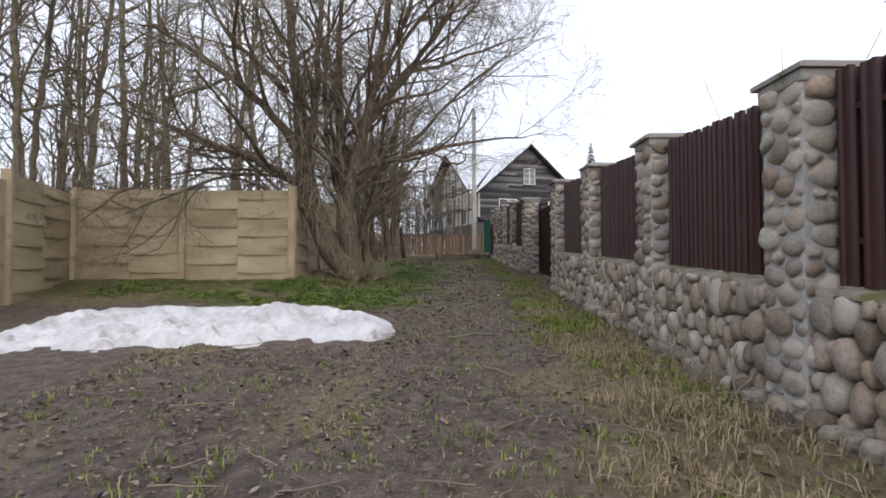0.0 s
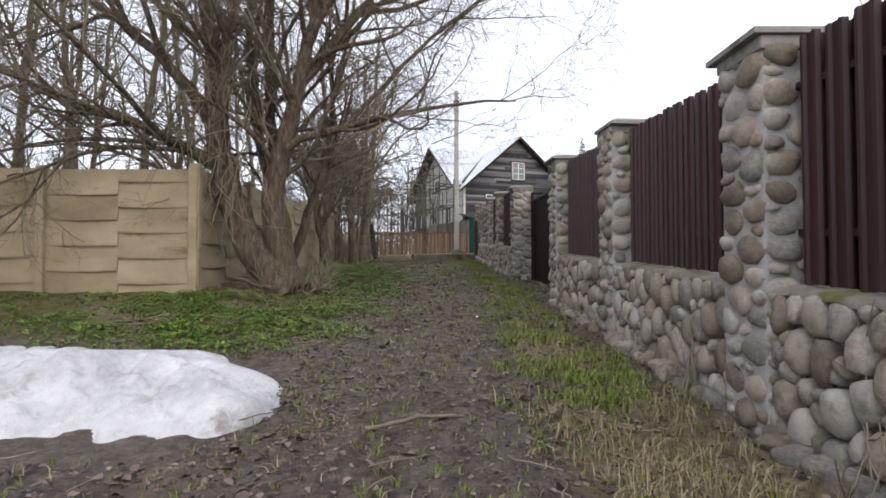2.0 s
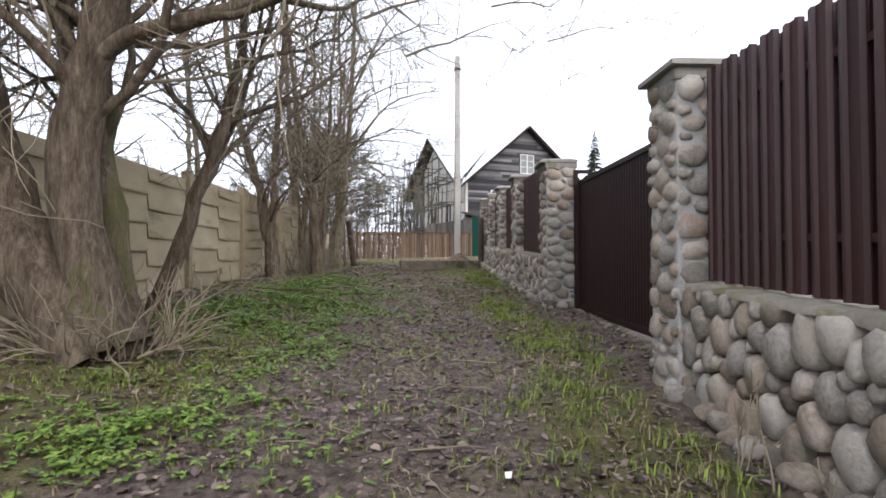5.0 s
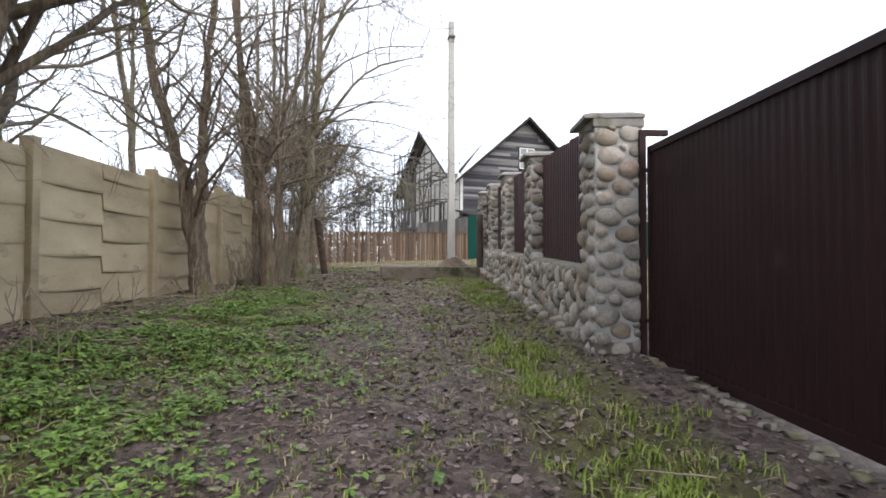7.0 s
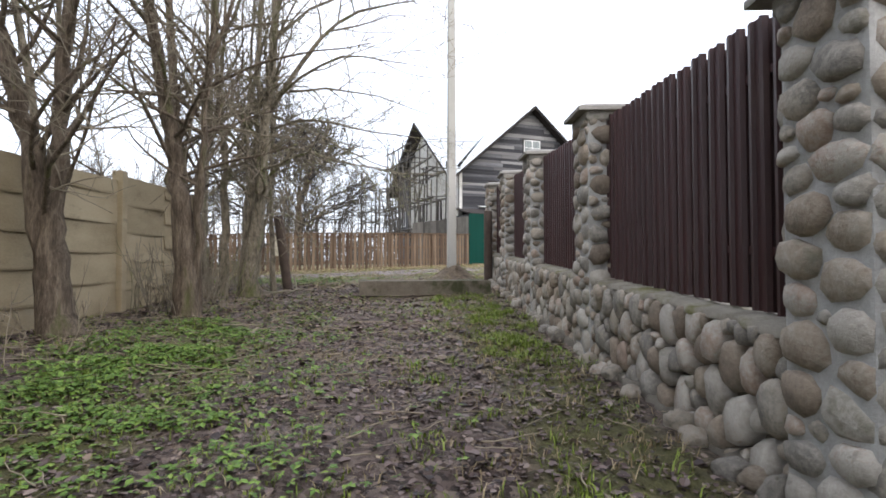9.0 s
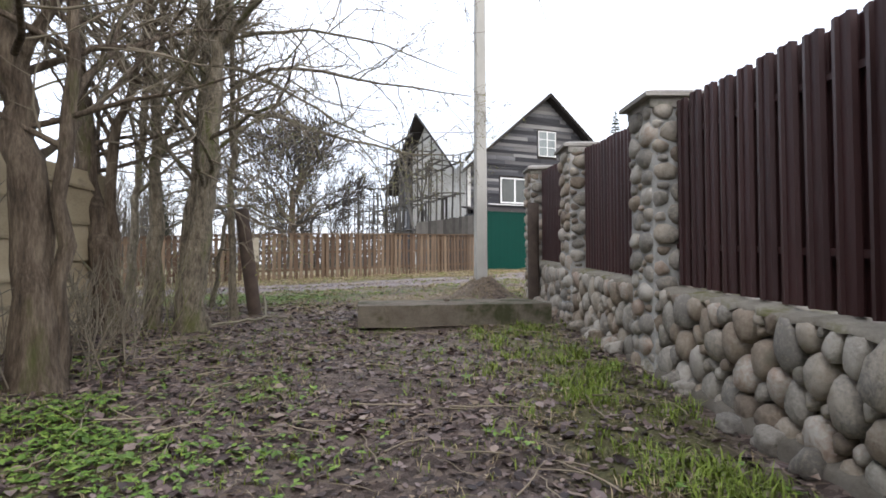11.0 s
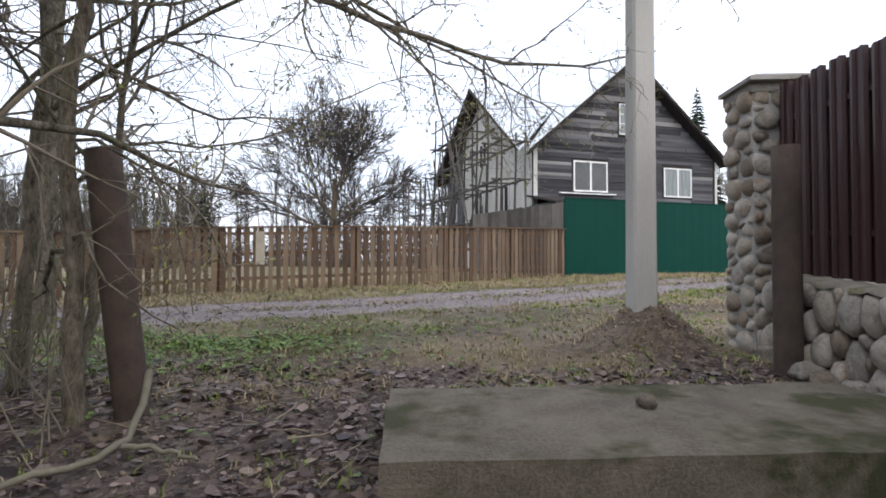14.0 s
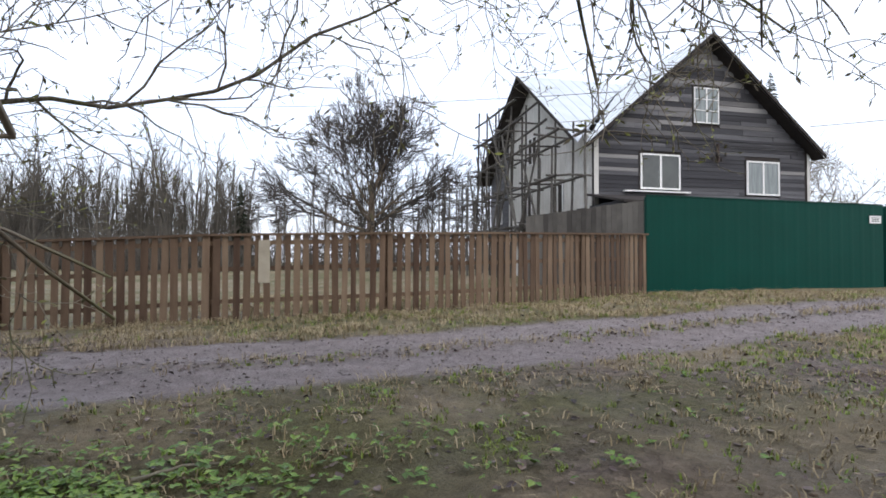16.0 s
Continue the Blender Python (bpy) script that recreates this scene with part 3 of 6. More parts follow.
def wall_section(y0, y1):
    ym = (y0 + y1) / 2
    base = min(gzf(WALL_X, y0), gzf(WALL_X, y1)) - 0.1
    th = empty("stone_wall", (WALL_X, y0, base), "low rubble wall of rounded fieldstones in grey mortar", "wall", "sections of the low stone wall")
    L = y1 - y0
    lo = lambda s: gzf(WALL_X, y0 + s) - base - 0.02
    hi = lambda s: wall_top(y0 + s) - base
    v = [(0.03, 0, 0), (0.34, 0, 0), (0.34, L, 0), (0.03, L, 0), (0.03, 0, hi(0) - 0.03), (0.34, 0, hi(0) - 0.01), (0.34, L, hi(L) - 0.01), (0.03, L, hi(L) - 0.03)]
    place("core", data_of("core", v, box_vf(0, 0, 0, 1, 1, 1)[1]), MORTAR, th)
    masonry(th, L, lo, lambda s: hi(s) - 0.02, (-0.004, 0, 0), 0, (0.032, 0.115), 1.4, 0.066, 0.011)
    # a rough mortar coping, and cobbles and a ledge along the foot
    n = max(6, int(L / 0.07))
    v, f = [], []
    for i in range(n + 1):
        q = L * i / n
        j = rs.uniform(-0.022, 0.022)
        zt = hi(q) + rs.uniform(-0.012, 0.012)
        v += [(-0.035 + j, q, zt - 0.045 + rs.uniform(-0.01, 0.01)), (-0.03 + j, q, zt - 0.008), (0.12, q, zt + 0.008 + rs.uniform(-0.006, 0.006)), (0.36, q, zt), (0.36, q, zt - 0.06)]
        if i:
            o = 5 * i
            f += [(o - 5 + k, o - 4 + k, o + 1 + k, o + k) for k in range(4)]
    place("coping", data_of("coping", v, [q[::-1] for q in f], True), COPING, th, "rough mossy mortar coping")
    v, f = [], []
    for i in range(n + 1):
        q = L * i / n
        out = -0.10 + rs.uniform(-0.025, 0.025)
        zt = lo(q) + 0.075 + rs.uniform(-0.015, 0.015)
        v += [(out, q, lo(q) - 0.15), (out + 0.01, q, zt - 0.02), (out + 0.035, q, zt), (0.02, q, zt + 0.03)]
        if i:
            o = 4 * i
            f += [(o - 4 + k, o + k, o + 1 + k, o - 3 + k) for k in range(3)]
    place("footing", data_of("footing", v, [q[::-1] for q in f], True), MORTAR, th, "rough mortar footing")
    s = 0.0
    while s < L - 0.05:
        w = min(rs.uniform(0.09, 0.2), L - s)
        if rs.rand() < (0.9 if y0 < 9 else 0.4):
            lay_stone(th, s + w / 2, lo(s + w / 2) + rs.uniform(0.02, 0.07), w, rs.uniform(0.1, 0.19), 0.16, -0.09 - rs.uniform(0, 0.05), rs.uniform(-10, 10), rs.uniform(-16, 16))
        s += w
    # the steel picket fence on the wall
    fx = WALL_X + 0.13
    fn = empty("picket_fence", (fx, y0, wall_top(y0)), "dark brown steel picket fence panel, pickets on both sides", "fence", "steel panels between the pillars")
    slope = (cap_z(y1) - cap_z(y0)) / L
    hgt = cap_z(ym) - 0.10 - wall_top(ym)
    n = int(L / 0.097)
    for i in range(n):
        s = (i + 0.5) * L / n
        zb = wall_top(y0 + s) - wall_top(y0) + 0.02
        zt = cap_z(y0 + s) - 0.10 + rs.uniform(-0.012, 0.012) - wall_top(y0)
        front = i % 2 == 0
        place("picket", PICKET_ME, BROWN, fn, "", Matrix.Translation((-0.012 if front else 0.016, s, zb)) @ pose(0, 0, 0, rs.uniform(-0.25, 0.25), 0, 0 if front else 180) @ Matrix.Diagonal((1.3, 1.2 if front else 1.3, zt - zb, 1)))
    for fr in (0.2, 0.8):
        a, c = hgt * fr, hgt * fr + (cap_z(y1) - cap_z(y0)) * 0.95
        v = [(-0.01, 0, a), (0.014, 0, a), (0.014, L, c), (-0.01, L, c), (-0.01, 0, a + 0.04), (0.014, 0, a + 0.04), (0.014, L, c + 0.04), (-0.01, L, c + 0.04)]
        place("rail", data_of("rail", v, box_vf(0, 0, 0, 1, 1, 1)[1]), BROWN, fn)


def gate(y0, y1):
    """The wide sheet-steel gate between the two gate pillars."""
    x = 2.9
    zb0, zb1 = 0.85, 0.89
    th = empty("yard_gate", (x, y0, zb0), "wide dark brown ribbed sheet-steel gate, closed", "gate")
    L, H = y1 - y0, 1.89
    rise = zb1 - zb0

    def beam(name, s0, z0, s1, z1, t=0.06, off=0.0):
        d = Vector((0, s1 - s0, z1 - z0))
        n = Vector((0, -d.z, d.y)).normalized() * t / 2
        v = []
        for xx in (off - t / 2, off + t / 2):
            for (s, z) in ((s0, z0), (s1, z1)):
                v += [(xx, s - n.y, z - n.z), (xx, s + n.y, z + n.z)]
        f = [(0, 1, 3, 2), (4, 6, 7, 5), (0, 2, 6, 4), (1, 5, 7, 3), (0, 4, 5, 1), (2, 3, 7, 6)]
        place(name, data_of(name, v, f), GATE_BROWN, th)
    a, c = 0.07, L - 0.155
    for nm, q in (("post", (0.0, -0.3, 0.0, H + 0.05, 0.08)), ("post", (L - 0.03, rise - 0.25, L - 0.03, rise + H + 0.13, 0.06, -0.04)), ("guide_rail", (a, 0.075, c, rise + 0.075, 0.02)), ("stile", (a, 0.02, a, H, 0.06)), ("stile", (c, rise, c, rise + H, 0.06)),
                  ("top_rail", (a, H - 0.03, c, rise + H - 0.03, 0.06)), ("bottom_rail", (a, 0.0, c, rise, 0.07)), ("hinge", (c, rise + 0.3, L - 0.05, rise + 0.3, 0.035)), ("hinge", (c, rise + H - 0.2, L - 0.05, rise + H - 0.2, 0.035))):
        beam(nm, *q)
    place("lintel_bar", box_me("lintel_bar", -0.07, L - 0.06, rise + H + 0.13, 0.2, L, rise + H + 0.18), GATE_BROWN, th)
    n = int((c - a) / 0.02)
    v, f = [], []
    for i in range(n + 1):
        s = a + (c - a) * i / n
        d = -0.008 - (0.007 if (i // 2) % 2 else 0.0)
        g = rise * s / L
        v += [(d, s, g + 0.03), (d, s, g + H - 0.03), (d + 0.004, s, g + 0.03), (d + 0.004, s, g + H - 0.03)]
        if i:
            o = 4 * i
            f += [(o - 4, o - 3, o + 1, o), (o - 2, o + 2, o + 3, o - 1)]
    place("sheet", data_of("sheet", v, f), GATE_BROWN, th, "ribbed brown sheet steel")
    return th


for k, y0 in enumerate(PILLARS):
    pillar(y0, k)
for k in range(len(PILLARS) - 1):
    if k != 4:
        wall_section(PILLARS[k] + PW - 0.01, PILLARS[k + 1] + 0.01)
gate(PILLARS[4] + PW - 0.1, PILLARS[5] + 0.02)
v, f = box_vf(2.9, PILLARS[4] + PW, 0.0, 3.0, PILLARS[5] - 0.01, 1.0)
v = [(a, b, gzf(a, b) + (-0.012 if c else -0.25)) for a, b, c in v]
tagged(place("threshold", data_of("threshold", v, f), SLAB), "pale broken concrete threshold under the gate", "threshold")
wall_section(-1.72, PILLARS[0] + 0.01)


# ---- concrete panel fence ----
def half_panel(right, z0, z1):
    """Half a fence plate: its lower edge stands proud of the plate beneath, most at the middle of the bay."""
    L, n = 1.18, 10
    v, f = [], []
    for i in range(n + 1):
        q = i / n
        x = q * L + (L if right else 0)
        m = (1 - q) if right else q
        out = 0.012 + 0.032 * math.sin(math.pi * min(1, m * 0.62)) ** 1.5
        sagz = -0.012 * math.sin(math.pi * q)
        v += [(x, 0.03, z0), (x, -out, z0 + sagz), (x, -out - 0.004, z0 + 0.03 + sagz), (x, -0.012 - out * 0.25, (z0 + z1) / 2), (x, -0.006, z1), (x, 0.03, z1)]
        if i:
            o = 6 * i
            f += [(o - 6 + k, o + k, o + k + 1, o - 5 + k) for k in range(5)] + [(o - 1, o + 5, o, o - 6)]
    f += [tuple(range(6)), tuple(6 * n + k for k in range(5, -1, -1))]
    me = data_of("panel", v, f)
    me.materials.append(PANEL)
    return me


PLATES = [half_panel(False, 0.4 * k, 0.4 * k + 0.4) for k in range(5)] + [half_panel(True, 0, 0.2)] + [half_panel(True, 0.2 + 0.4 * k, 0.6 + 0.4 * k) for k in range(4)] + [half_panel(True, 1.8, 2.0)]


def concrete_bay(p, q, z, label="sand-coloured precast concrete fence bay with woven relief"):
    """A bay from p to q: staggered plates and the post at p; the relief faces the right of the way from p to q."""
    a = math.degrees(math.atan2(q[1] - p[1], q[0] - p[0]))
    L = math.hypot(q[0] - p[0], q[1] - p[1])
    th = empty("concrete_fence", (p[0], p[1], z), label, "fence", "bays of the concrete fence", rz=a)
    sx = (L - 0.1) / 2.36
    for me in PLATES:
        place("panel", me, PANEL, th, "", Matrix.Translation((0.05, 0, -0.02)) @ Matrix.Diagonal((sx, 1, 1, 1)))
    place("post", box_me("post", -0.06, -0.085, -0.25, 0.06, 0.07, 2.03, 0.012), PANEL, th)
    return th


ALONG = [(-3.27, 11.4), (-3.31, 13.87), (-3.33, 16.33), (-3.35, 18.8), (-3.3, 21.25), (-3.25, 23.6)]
for p, q in zip(ALONG[1:], ALONG[:-1]):
    concrete_bay(q, p, 0.80 + 0.035 * ((p[1] + q[1]) / 2 - 11.4))
FRONT = [(-3.27, 11.4), (-5.63, 11.4), (-8.0, 11.45)]
for p, q, zz in zip(FRONT[1:], FRONT[:-1], (0.80, 0.82)):
    concrete_bay(p, q, zz)
corner = empty("concrete_post", (-3.27, 11.4, 0.55), "sand-coloured concrete fence corner post", "post")
place("post", box_me("post", -0.07, -0.09, 0, 0.07, 0.08, 2.27, 0.012), PANEL, corner)
for p, q, zz in (((-7.15, 8.6), (-8.05, 11.35), 0.72), ((-6.3, 6.1), (-7.15, 8.6), 0.58)):
    concrete_bay(p, q, zz)


# ---- slab, pole, posts ----
def slab():
    th = empty("concrete_slab", (0.9, 23.92, 1.35), "worn concrete slab lying across the path", "slab", rz=6)
    bm = bmesh.new()
    bmesh.ops.create_grid(bm, x_segments=26, y_segments=16, size=1)
    for vv in bm.verts:
        vv.co = Vector((vv.co.x * 1.2, vv.co.y * 0.5, 0.26))
    ret = bmesh.ops.extrude_face_region(bm, geom=bm.faces[:])
    for g in ret["geom"]:
        if isinstance(g, bmesh.types.BMVert):
            g.co.z = 0.0
    for vv in bm.verts:
        vv.co += 0.018 * Vector((noise.noise(vv.co * 4), noise.noise(vv.co * 4 + Vector((9, 0, 0))), 0.7 * noise.noise(vv.co * 3 + Vector((0, 9, 0)))))
    bmesh.ops.recalc_face_normals(bm, faces=bm.faces[:])
    me = bpy.data.meshes.new("slab")
    bm.to_mesh(me)
    bm.free()
    place("slab", me, SLAB, th)


slab()


def utility_pole():
    th = empty("utility_pole", (1.56, 26.23, 1.4), "tall square tapered grey concrete utility pole in a mound of earth", "pole", rz=6)
    H, a, c = 7.5, 0.106, 0.08
    v = []
    for z, w in ((0, a), (H, c)):
        k = w * 0.8
        v += [(-k, -w, z), (k, -w, z), (w, -k, z), (w, k, z), (k, w, z), (-k, w, z), (-w, k, z), (-w, -k, z)]
    f = [(i, (i + 1) % 8, 8 + (i + 1) % 8, 8 + i) for i in range(8)] + [tuple(range(8, 16)), tuple(range(7, -1, -1))]
    place("shaft", data_of("shaft", v, f), POLE, th)
    place("bracket", box_me("bracket", -0.11, -0.14, H - 0.5, 0.11, 0.14, H - 0.44, 0.01), RUST, th, "rusty steel band")


utility_pole()


def pipe_post(x, y, z, h, r, lx, ly, label):
    th = empty("pipe_post", (x, y, z), label, "post")
    pts = [(lx * t, ly * t, h * t) for t in np.linspace(0, 1, 6)]
    v, f = tube_vf(pts, [r] * 6, 18)
    vi, fi = tube_vf([(lx * t, ly * t, h * t) for t in (0.6, 0.8, 1.0)], [r - 0.008] * 3, 18)
    rim = [(5 * 18 + i, 5 * 18 + (i + 1) % 18, len(v) + 36 + (i + 1) % 18, len(v) + 36 + i) for i in range(18)]
    V = [tuple(q) for q in v] + [tuple(q) for q in vi]
    F = [tuple(q) for q in f] + [tuple(q[::-1] + len(v)) for q in fi] + rim
    bm = bmesh.new()
    me = data_of("pipe", V, F, True)
    bm.from_mesh(me)
    bmesh.ops.recalc_face_normals(bm, faces=bm.faces[:])
    bm.to_mesh(me)
    bm.free()
    place("pipe", me, RUST, th)


pipe_post(-1.78, 24.45, gzf(-1.78, 24.45) - 0.15, 1.62, 0.092, -0.22, 0.0, "leaning rusty brown steel pipe post")
pipe_post(2.33, 25.45, gzf(2.33, 25.45) - 0.1, 1.72, 0.092, 0.0, 0.0, "rusty brown steel pipe post beside the stone wall")


# ---- snow ----
def snow():
    th = empty("snow_patch", (-2.7, 6.8, 0.0), "long low heap of dirty melting snow on the mud", "snow")
    xs, ys = np.linspace(-5.4, -0.45, 150), np.linspace(4.6, 8.9, 120)
    X, Y = np.meshgrid(xs, ys)
    front = np.interp(X, [-5.4, -4.3, -3, -0.9, -0.5], [5.4, 5.4, 6.0, 6.1, 6.7])
    back = np.interp(X, [-5.4, -4.6, -3, -1.6, -0.9, -0.5], [6.6, 8.0, 8.0, 8.0, 7.3, 6.8])
    n1, n2 = value_noise(X, Y, 0.55, 21) - 0.5, value_noise(X, Y, 0.16, 22) - 0.5 + 0.6 * (value_noise(X, Y, 0.07, 23) - 0.5)
    t = (Y - front) / (back - front) + 0.24 * n1 + 0.12 * n2
    e = np.clip(np.minimum(t / 0.5, (1 - t) / 0.5), -1, 1)
    e = np.minimum(e, np.clip(np.minimum((X + 5.2) / 0.5, (-0.62 - X) / 0.6), -1, 1) + 0.25 * n1)
    hgt = np.where(e > 0, 0.27 * np.clip(e, 0, 1) ** 0.6 * (0.8 + 0.8 * n1 + 0.5 * n2) + 0.02, 0.3 * e)
    Z = gz(X, Y) + hgt
    idx = np.arange(X.size).reshape(X.shape)
    F = np.stack([idx[:-1, :-1], idx[:-1, 1:], idx[1:, 1:], idx[1:, :-1]], -1).reshape(-1, 4)
    keep = (e.ravel()[F] > -0.12).any(1)
    V = np.stack([X + 2.7, Y - 6.8, Z], -1).reshape(-1, 3)
    place("snow", quads_me("snow", [V], [F[keep]]), SNOW, th)


snow()

# ---- old picket fence across the lane ----
LANE_FENCE = [(-19.0, 26.2, 1.25), (-13.0, 28.9, 1.33), (-7.67, 31.15, 1.41), (-5.05, 32.21, 1.56), (-2.43, 33.23, 1.64), (-0.4, 34.4, 1.7), (2.87, 36.9, 1.80)]


def board_mesh(w, h, t, seed):
    r = np.random.RandomState(seed)
    top = h + r.uniform(-0.012, 0.012)
    v = [(-w / 2, -t / 2, 0), (w / 2, -t / 2, 0), (w / 2, t / 2, 0), (-w / 2, t / 2, 0)]
    v += [(-w / 2 + r.uniform(0, 0.006), -t / 2, top + r.uniform(-0.01, 0.01)), (w / 2, -t / 2, top), (w / 2, t / 2, top), (-w / 2, t / 2, top)]
    return data_of("picket", v, box_vf(0, 0, 0, 1, 1, 1)[1])


BOARDS = [board_mesh(w, 1.36, 0.022, 60 + i) for i, w in enumerate((0.088, 0.095, 0.1, 0.105, 0.112, 0.092))]
for me in BOARDS:
    me.materials.append(PICKET)
PALE = surf("pale_board", [(0.3, (0.30, 0.27, 0.21)), (0.7, (0.42, 0.38, 0.30))], scale=4, fine=40, bump=0.2, rough=0.9)


def fence_bay(p, q, k):
    L = math.hypot(q[0] - p[0], q[1] - p[1])
    a = math.degrees(math.atan2(q[1] - p[1], q[0] - p[0]))
    th = empty("wooden_fence", (p[0], p[1], p[2]), "weathered brown board fence with narrow gaps beside the lane", "fence", "bays of the board fence", rz=a)
    r = np.random.RandomState(300 + k)
    n = int(L / 0.148)
    for i in range(n):
        s = (i + 0.5) * L / n + r.uniform(-0.012, 0.012)
        z = (q[2] - p[2]) * s / L + 0.03 + r.uniform(-0.015, 0.015)
        place("picket", BOARDS[r.randint(6)], PICKET, th, "", Matrix.Translation((s, -0.03, z)) @ pose(0, 0, 0, 0, r.uniform(-1.2, 1.2), 0))
    for zz, hh, tt, yy in ((0.28, 0.07, 0.04, 0.01), (0.80, 0.07, 0.04, 0.01), (1.22, 0.07, 0.04, 0.01), (1.37, 0.035, 0.11, -0.03)):
        d = q[2] - p[2]
        v = [(0, yy - tt / 2, zz), (L, yy - tt / 2, zz + d), (L, yy + tt / 2, zz + d), (0, yy + tt / 2, zz), (0, yy - tt / 2, zz + hh), (L, yy - tt / 2, zz + d + hh), (L, yy + tt / 2, zz + d + hh), (0, yy + tt / 2, zz + hh)]
        place("rail" if zz < 1.3 else "cap_board", data_of("rail", v, box_vf(0, 0, 0, 1, 1, 1)[1]), PICKET, th)
    m = max(1, round(L / 2.6))
    for i in range(m):
        s = i * L / m
        place("post", box_me("post", s - 0.05, 0.035, -0.3 + (q[2] - p[2]) * s / L, s + 0.05, 0.13, 1.38 + (q[2] - p[2]) * s / L), PICKET, th)
    if k == 3:
        place("patch_board", box_me("patch", 0.72, -0.062, 0.62, 0.9, -0.044, 1.32, 0.003), PALE, th, "pale replacement board")


for k in range(len(LANE_FENCE) - 1):
    fence_bay(LANE_FENCE[k], LANE_FENCE[k + 1], k)


# ---- green sheet-steel fence ----
def green_bay(p, q, z, H, k):
    L = math.hypot(q[0] - p[0], q[1] - p[1])
    a = math.degrees(math.atan2(q[1] - p[1], q[0] - p[0]))
    th = empty("sheet_fence", (p[0], p[1], z), "tall plain dark green sheet-steel fence panel", "fence", "green sheet fence panels", rz=a)
    n = int(L / 0.06)
    v, f = [], []
    for i in range(n + 1):
        s = L * i / n
        d = -0.003 if (i // 2) % 3 == 0 else 0.0
        v += [(s, d, 0.0), (s, d, H), (s, d + 0.005, 0.0), (s, d + 0.005, H)]
        if i:
            o = 4 * i
            f += [(o - 4, o, o + 1, o - 3), (o - 2, o - 1, o + 3, o + 2), (o - 3, o + 1, o + 3, o - 1)]
    place("sheet", data_of("sheet", v, f), GREEN, th)
    place("post", box_me("post", 0.0, 0.02, -0.3, 0.06, 0.08, H - 0.02), GREEN, th)
    place("top_trim", box_me("trim", 0, -0.02, H, L, 0.03, H + 0.025), GREEN, th)
    return th


G0, G1, G2 = (2.9, 36.95), (9.7, 39.63), (16.5, 42.4)
green_bay(G0, G1, 1.84, 2.25, 0)
green_bay((9.8, 39.67), (13.0, 41.0), 1.86, 2.24, 2)
green_bay((13.02, 41.01), G2, 1.9, 2.24, 3)
sign = place("sign_plate", box_me("sign", -0.2, -0.01, -0.1, 0.2, 0.0, 0.1, 0.003), WHITE, None, "", pose(9.42, 39.492, 3.7, 0, 0, 21.5))
tagged(sign, "small white sign plate on the green fence", "sign")
for i, (zz, w) in enumerate(((0.045, 0.3), (0.0, 0.24), (-0.045, 0.28))):
    place("text_bar", box_me("bar", -w / 2, -0.013, zz - 0.01, w / 2, -0.0105, zz + 0.01), DARKWOOD, sign, "dark line of writing")


# ---- the wooden house ----
HX, HY, HZ, HA, HW, HL = 3.0, 44.62, 1.7, 19.8, 9.9, 12.2
RIDGE, MID, WMID = 9.9, 4.85, 5.87          # heights above HZ, ridge lines
MS, WS, WN = 0.855, 0.63, 0.745                      # slopes of the main and the side roof
house = empty("house", (HX, HY, HZ), "old two-storey dark weathered timber house with grey metal roof", "house", rz=HA)
rh = np.random.RandomState(41)
WINS = [(1.92, 3.68, 3.68, 5.07), (6.78, 8.38, 3.6, 5.0), (4.33, 5.48, 6.4, 7.84)]


def slope_x(z):
    """Where the gable's edge lies at this height, from the middle."""
    return min(MID, (RIDGE - 0.12 - z) / MS)


def siding():
    v = [(0, 0.02, 0), (HW, 0.02, 0), (HW, 0.02, RIDGE - 0.1 - MS * (HW - MID)), (MID, 0.02, RIDGE - 0.1), (0, 0.02, RIDGE - 0.1 - MS * MID)]
    v += [(x, 0.2, z) for x, _, z in v]
    f = [(0, 1, 2, 3, 4), (9, 8, 7, 6, 5)] + [(i, 5 + i, 5 + (i + 1) % 5, (i + 1) % 5) for i in range(5)]
    place("gable_wall", data_of("gable_wall", v, f), DARKWOOD, house, "dark boarded gable wall")
    z, row = 2.2, 0
    while z < RIDGE - 0.4:
        h = rh.uniform(0.15, 0.19) if z < 5.7 else rh.uniform(0.14, 0.24)
        half = slope_x(z + h)
        spans = [(MID - half, min(HW, MID + half))]
        for a, b, c, d in WINS:
            if z + h > c - 0.05 and z < d + 0.05:
                nxt = []
                for s, e in spans:
                    if e <= a - 0.06 or s >= b + 0.06:
                        nxt.append((s, e))
                    else:
                        nxt += [(s, a - 0.06)] if a - 0.06 > s else []
                        nxt += [(b + 0.06, e)] if e > b + 0.06 else []
                spans = nxt
        for s, e in spans:
            while e - s > 0.05:
                L = min(e - s, rh.uniform(2.6, 6.0) if z < 5.7 else rh.uniform(0.9, 3.2))
                t = 0.012 + rh.uniform(0, 0.02)
                vv, ff = box_vf(s, -t, z, s + L - 0.012, 0.018, z + h - 0.006)
                vv[4], vv[5] = (s, -t + 0.012, z + h - 0.006), (s + L - 0.012, -t + 0.012, z + h - 0.006)
                place("board", data_of("board", vv, ff), BOARD_PALE if rh.rand() < (0.06 if z < 5.7 else 0.26) else BOARD, house)
                s += L
        z += h
        row += 1
    for zz in (5.72, 5.55):
        place("belt_board", box_me("belt", -0.02, -0.06, zz, HW + 0.02, -0.034, zz + 0.1), BOARD, house)


siding()


